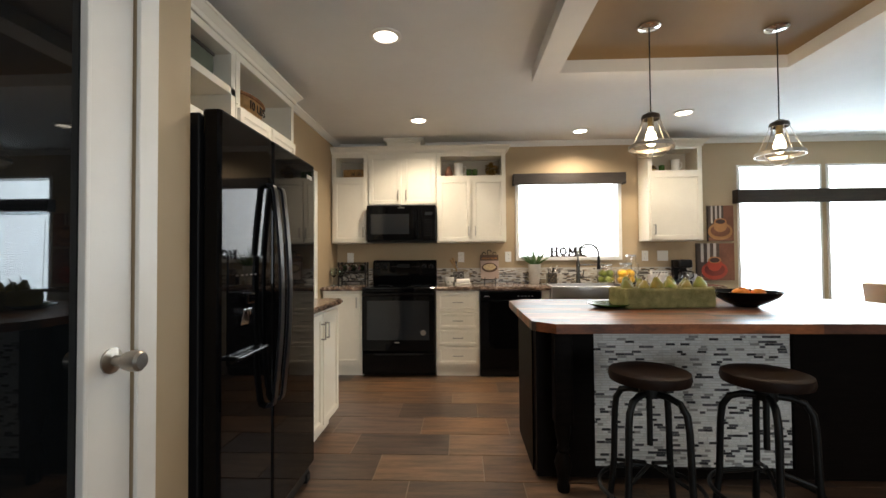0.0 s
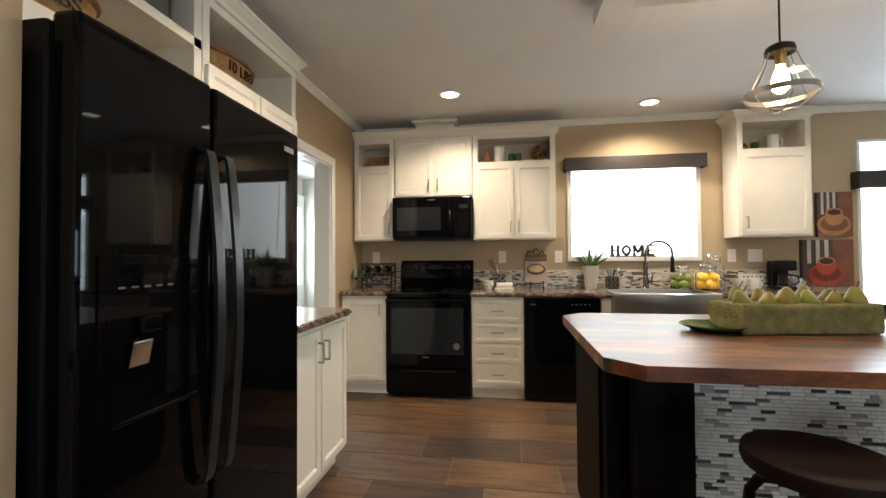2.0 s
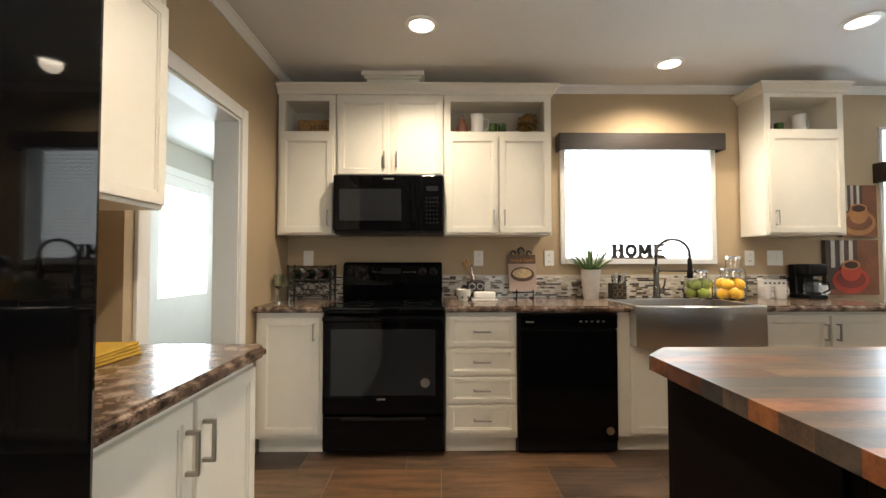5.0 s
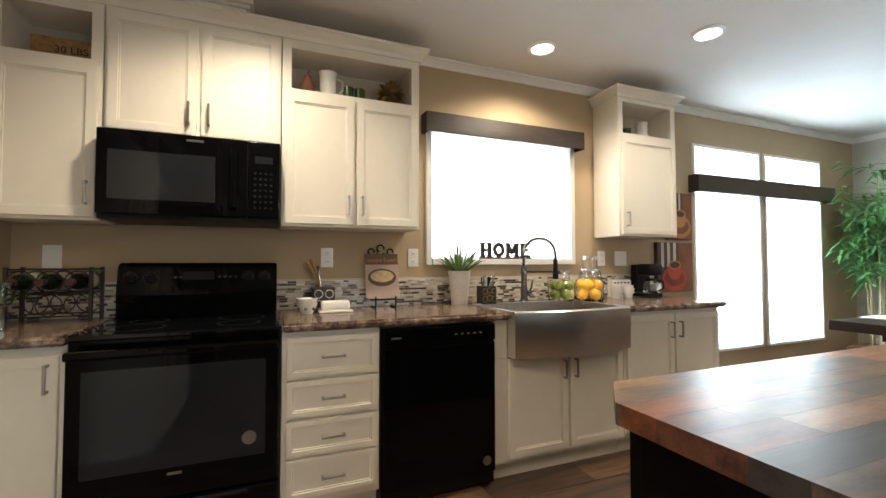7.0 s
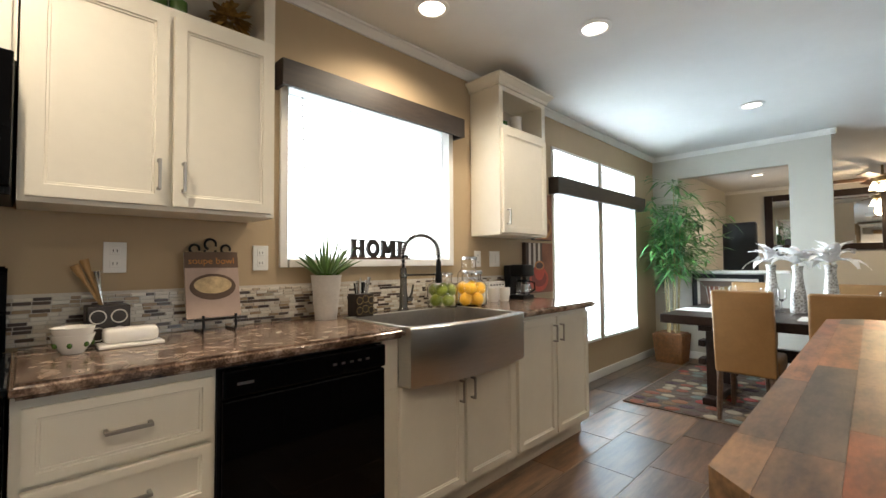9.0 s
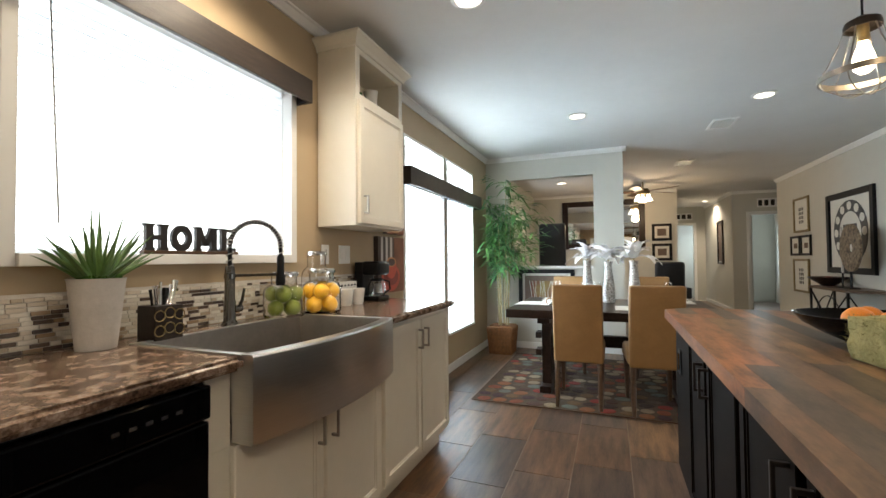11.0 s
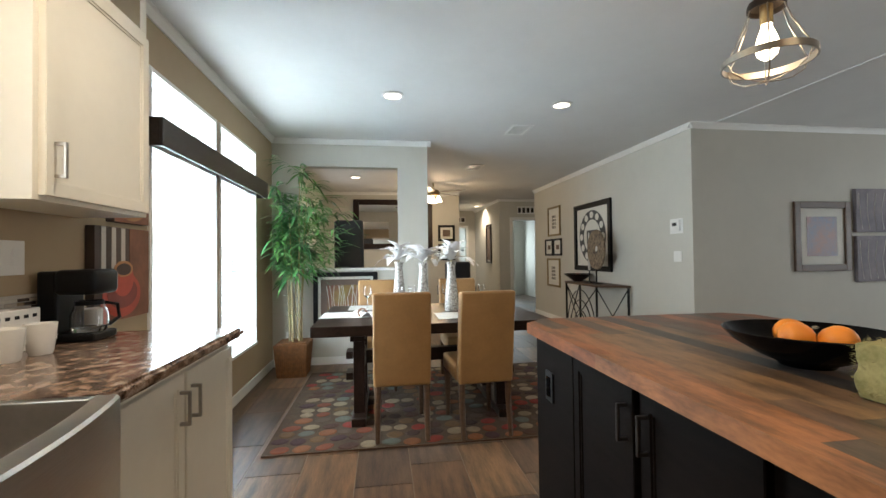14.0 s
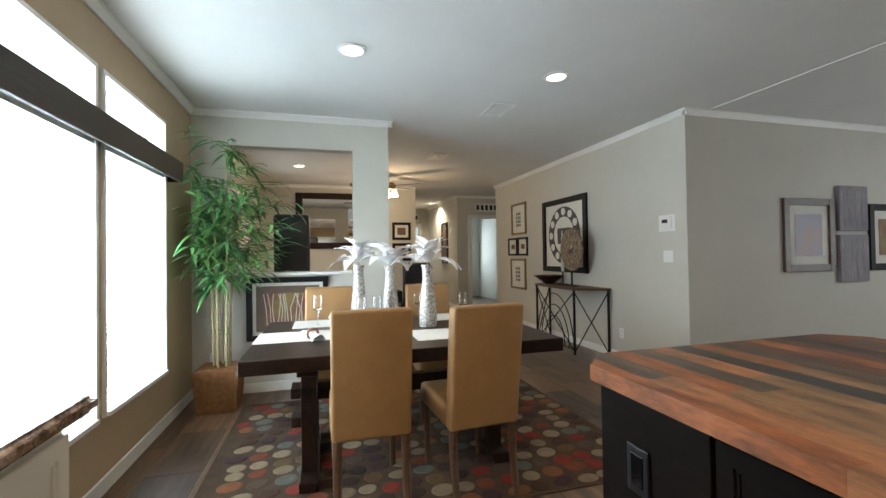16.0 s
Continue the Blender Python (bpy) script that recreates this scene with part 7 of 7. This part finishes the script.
def pitcher(x, y, z, s):
    th = thing("pitcher", (x, y, z), "white ceramic pitcher in a cabinet niche", "pitcher", "white pitchers")
    part("body", lathe([(0, 0), (0.045 * s, 0), (0.05 * s, 0.01 * s), (0.048 * s, 0.08 * s), (0.05 * s, 0.14 * s), (0.056 * s, 0.155 * s), (0.050 * s, 0.155 * s), (0.043 * s, 0.13 * s), (0, 0.02)], (x, y, z)), CERAMIC, th, smooth=True)
    part("handle", tube([(x + 0.045 * s, y, z + 0.13 * s), (x + 0.085 * s, y, z + 0.12 * s), (x + 0.085 * s, y, z + 0.06 * s), (x + 0.046 * s, y, z + 0.03 * s)], 0.006 * s), CERAMIC, th, smooth=True)


pitcher(0.42, 5.51, NZ0 + 0.001, 0.95)
for x in (0.535, 0.60):
    th = thing("green_cup", (x, 5.52, NZ0 + 0.001), "small green glass cup in a niche", "cup", "green cups")
    part("cup", lathe([(0, 0), (0.03, 0), (0.031, 0.085), (0.028, 0.085), (0.026, 0.01), (0, 0.008)], (x, 5.52, NZ0 + 0.001)), GREEN, th, smooth=True)


def dried(x, y, z, r, seed):
    rg = random.Random(seed)
    th = thing("dried_bouquet", (x, y, z), "ball of dried golden flowers", "dried flowers")
    b = bmesh.new()
    for k in range(170):
        d = Vector((rg.gauss(0, 1), rg.gauss(0, 1), rg.gauss(0, 1))).normalized()
        o = Vector((x, y, z + r * 0.78)) + d * r * rg.uniform(0.1, 0.5)
        leaf(b, o, d + Vector((rg.uniform(-0.4, 0.4), rg.uniform(-0.4, 0.4), 0)), r * rg.uniform(0.3, 0.45), r * 0.12, 0.2)
    for v in b.verts:
        v.co.z = max(v.co.z, z)
    part("flowers", b, mat("dried_flower", (0.38, 0.22, 0.05), 0.9, noise_scale=30, amount=0.4, island=0.4), th)


dried(0.785, 5.52, NZ0 + 0.001, 0.112, 3)
dried(2.56, 5.54, 2.126, 0.055, 4)
th = thing("green_cup", (2.65, 5.53, 2.126), "small green glass cup in a niche", "cup", "green cups")
part("cup", lathe([(0, 0), (0.03, 0), (0.031, 0.075), (0.028, 0.075), (0.026, 0.01), (0, 0.008)], (2.65, 5.53, 2.126)), GREEN, th, smooth=True)
pitcher(2.79, 5.52, 2.126, 0.85)


def basket(x, y, z, a, b_, h, text_body):
    th = thing("basket", (x, y, z), "tan canvas and wicker basket with stencilled numbers", "basket", "baskets above the refrigerator")
    o = [(x + a * math.cos(t), y + b_ * math.sin(t)) for t in [2 * math.pi * k / 28 for k in range(28)]]
    bb = prism(o, z, z + h)
    for v in bb.verts:
        f = 0.88 + 0.12 * (v.co.z - z) / h
        v.co.x, v.co.y = x + (v.co.x - x) * f, y + (v.co.y - y) * f
    part("body", bb, WICKER, th, smooth=True)
    part("rim", tube([(p[0], p[1], z + h) for p in o + o[:1]], 0.012, sides=8, caps=False), BASKET, th, smooth=True)
    text("stencil", text_body, 0.075, BLACK_MATT, th, pose(x + a * 0.995, y, z + 0.05, 90, 0, 90), 0.002)


basket(-0.97, 2.50, 1.931, 0.12, 0.24, 0.14, "20 LBS")
basket(-0.97, 3.42, 2.081, 0.12, 0.22, 0.13, "10 LBS")
th = thing("storage_box", (-0.98, 2.75, 2.151), "dull green box tilted inside a cabinet niche", "box")
part("box", turned(box(-0.10, 0.10, -0.27, 0.27, 0.0, 0.14, 0.006), pose(-0.98, 2.72, 2.152)), mat("dull_green_board", (0.10, 0.12, 0.09), 0.7, noise_scale=6, amount=0.25), th)
part("lid", box(-1.085, -0.875, 2.445, 2.995, 2.2925, 2.31, 0.003), DARK_METAL, th)

# napkins on the refrigerator worktop
for k in range(4):
    solid("folded_napkin", turned(box(-0.12, 0.12, -0.13, 0.13, 0, 0.008, 0.003), pose(-0.86, 3.60, CT + 0.0085 * k, 0, 0, 3 * k)), mat("mustard_cloth", (0.50, 0.30, 0.03), 0.9, noise_scale=20, amount=0.2, bump=0.4), "mustard yellow folded cloth napkin in a pile", "napkin", "mustard napkins")

# ---- things on the island ----
IT = 0.9025
solid("serving_plate", turned(lathe([(0, 0.006), (0.06, 0.006), (0.085, 0.012), (0.125, 0.03), (0.128, 0.034), (0.12, 0.033), (0.08, 0.018), (0, 0.012)], (0, 0, 0), sides=32), pose(1.31, 3.33, IT - 0.006)), GREEN, "glossy dark green ceramic plate", "plate", smooth=True)
th = thing("moss_planter", (1.66, 3.375, IT), "long moss-covered planter box filled with pears", "planter")
TR = pose(1.625, 3.375, IT, 0, 0, 8)
b = box(-0.27, 0.27, -0.11, 0.11, 0, 0.115, 0.012)
bmesh.ops.subdivide_edges(b, edges=b.edges[:], cuts=7, use_grid_fill=True)
for v in b.verts:
    n = noise.noise(v.co * 38)
    v.co += Vector((v.co.x / 0.27, v.co.y / 0.11, 0)) * 0.006 * n
    if v.co.z > 0.09:
        v.co.z += 0.006 * n
part("moss_box", turned(b, TR), MOSS, th, smooth=True)
fz = bmesh.new()
rng = random.Random(31)
for k in range(2600):
    side = rng.choice("fblrt")
    u, v = rng.uniform(-1, 1), rng.random()
    p, d = {"f": ((u * 0.27, -0.11, v * 0.115), (0, -1, 0)), "b": ((u * 0.27, 0.11, v * 0.115), (0, 1, 0)), "l": ((-0.27, u * 0.11, v * 0.115), (-1, 0, 0)), "r": ((0.27, u * 0.11, v * 0.115), (1, 0, 0)), "t": ((u * 0.27, (v - 0.5) * 0.22, 0.115), (0, 0, 1))}[side]
    p, d = Vector(p), Vector(d) + Vector((rng.uniform(-0.8, 0.8), rng.uniform(-0.8, 0.8), rng.uniform(-0.5, 0.8)))
    d.normalize()
    q = p + d * rng.uniform(0.006, 0.014)
    q.z = max(q.z, 0.0005)
    w = Vector((rng.uniform(-1, 1), rng.uniform(-1, 1), rng.uniform(-1, 1))).normalized() * 0.0011
    fz.faces.new([fz.verts.new(p - w), fz.verts.new(p + w), fz.verts.new(q)])
tagged(part("moss_fur", turned(fz, TR), MOSS, th, "short shaggy moss fibres"), kind="stuff")
for k in range(11):
    row = k % 2
    p = TR @ Vector((-0.225 + 0.0445 * k, -0.045 + 0.085 * row, 0.088))
    fruit("pear", p.x, p.y, p.z, (0.034, 0.039, 0.031)[k % 3], 200 + k)
th = solid("fruit_bowl", lathe([(0, 0), (0.06, 0), (0.065, 0.008), (0.11, 0.028), (0.165, 0.062), (0.188, 0.09), (0.183, 0.092), (0.155, 0.063), (0.10, 0.033), (0, 0.016)], (2.11, 3.365, IT), sides=40), BLACK, "wide glossy black fruit bowl", "bowl", smooth=True)
for k, (dx, dy) in enumerate(((0, 0.03), (-0.055, -0.03), (0.06, -0.02))):
    fruit("orange", 2.11 + dx, 3.365 + dy, IT + 0.032 if k else IT + 0.035, 0.042, 300 + k)

# ---- floor tiles ----
th = thing("floor", (2.5, 3, 0), "wood-look floor tiles in warm brown tones", "floor", kind="structure")
rng = random.Random(5)
TL, TW = 0.61, 0.305
far = bmesh.new()
meshes = {}
row = 0
y = -2.7
while y < 8.1:
    x = -2.9 - (row * 0.2033) % TL
    while x < 14.7:
        near = -1.0 < x < 5.6 and 2.2 < y < 5.4 and len(meshes.setdefault("n", [])) < 300
        g = 0.0022
        b = None
        if x + TL < -2.86 or x > 14.6 or (y > NY and x > -1.3) or (x < -2.9 and y < 8.1 and x + TL < -2.5):
            x += TL
            continue
        if near:
            if "tile" not in meshes:
                b = box(g, TL - g, g, TW - g, -0.003, 0.0, 0.0012, seg=1)
                me = bpy.data.meshes.new("tile")
                b.to_mesh(me)
                b.free()
                me.materials.append(FLOOR)
                meshes["tile"] = me
            ob = new("tile", meshes["tile"])
            ob.parent = th
            ob.location = (x - 2.5, y - 3, 0)
            meshes["n"].append(1)
        else:
            vs = [far.verts.new(p) for p in ((x + g, y + g, 0), (x + TL - g, y + g, 0), (x + TL - g, y + TW - g, 0), (x + g, y + TW - g, 0))]
            lo = [far.verts.new((v.co.x, v.co.y, -0.003)) for v in vs]
            far.faces.new(vs)
            for k in range(4):
                far.faces.new((vs[k], lo[k], lo[(k + 1) % 4], vs[(k + 1) % 4]))
        x += TL
    y += TW
    row += 1
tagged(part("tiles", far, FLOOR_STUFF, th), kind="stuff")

# backsplash: mosaic strips above the worktops
th = thing("backsplash", (1.0, NY, 0.90), "mosaic strip tile backsplash in cream and brown", "backsplash", kind="structure")
part("tile_backing", box(WX + 0.002, 3.03, NY - 0.006, NY - 0.001, 0.912, 1.085), TILE_GROUT, th)
kept = mosaic(WX + 0.004, 3.028, 0.913, 1.085, NY - 0.0065, th, keep=(1.05, 2.5), seed=8)
cache = {}
for a, c, z in kept:
    key = round(c - a, 3)
    if key not in cache:
        me = bpy.data.meshes.new("tile")
        b = box(0, c - a, -0.004, 0, 0, 0.0115, 0.0008, seg=1)
        b.to_mesh(me)
        b.free()
        me.materials.append(TILE)
        cache[key] = me
    ob = new("tile", cache[key])
    ob.parent = th
    ob.location = (a - 1.0, -0.0065, z - 0.90)
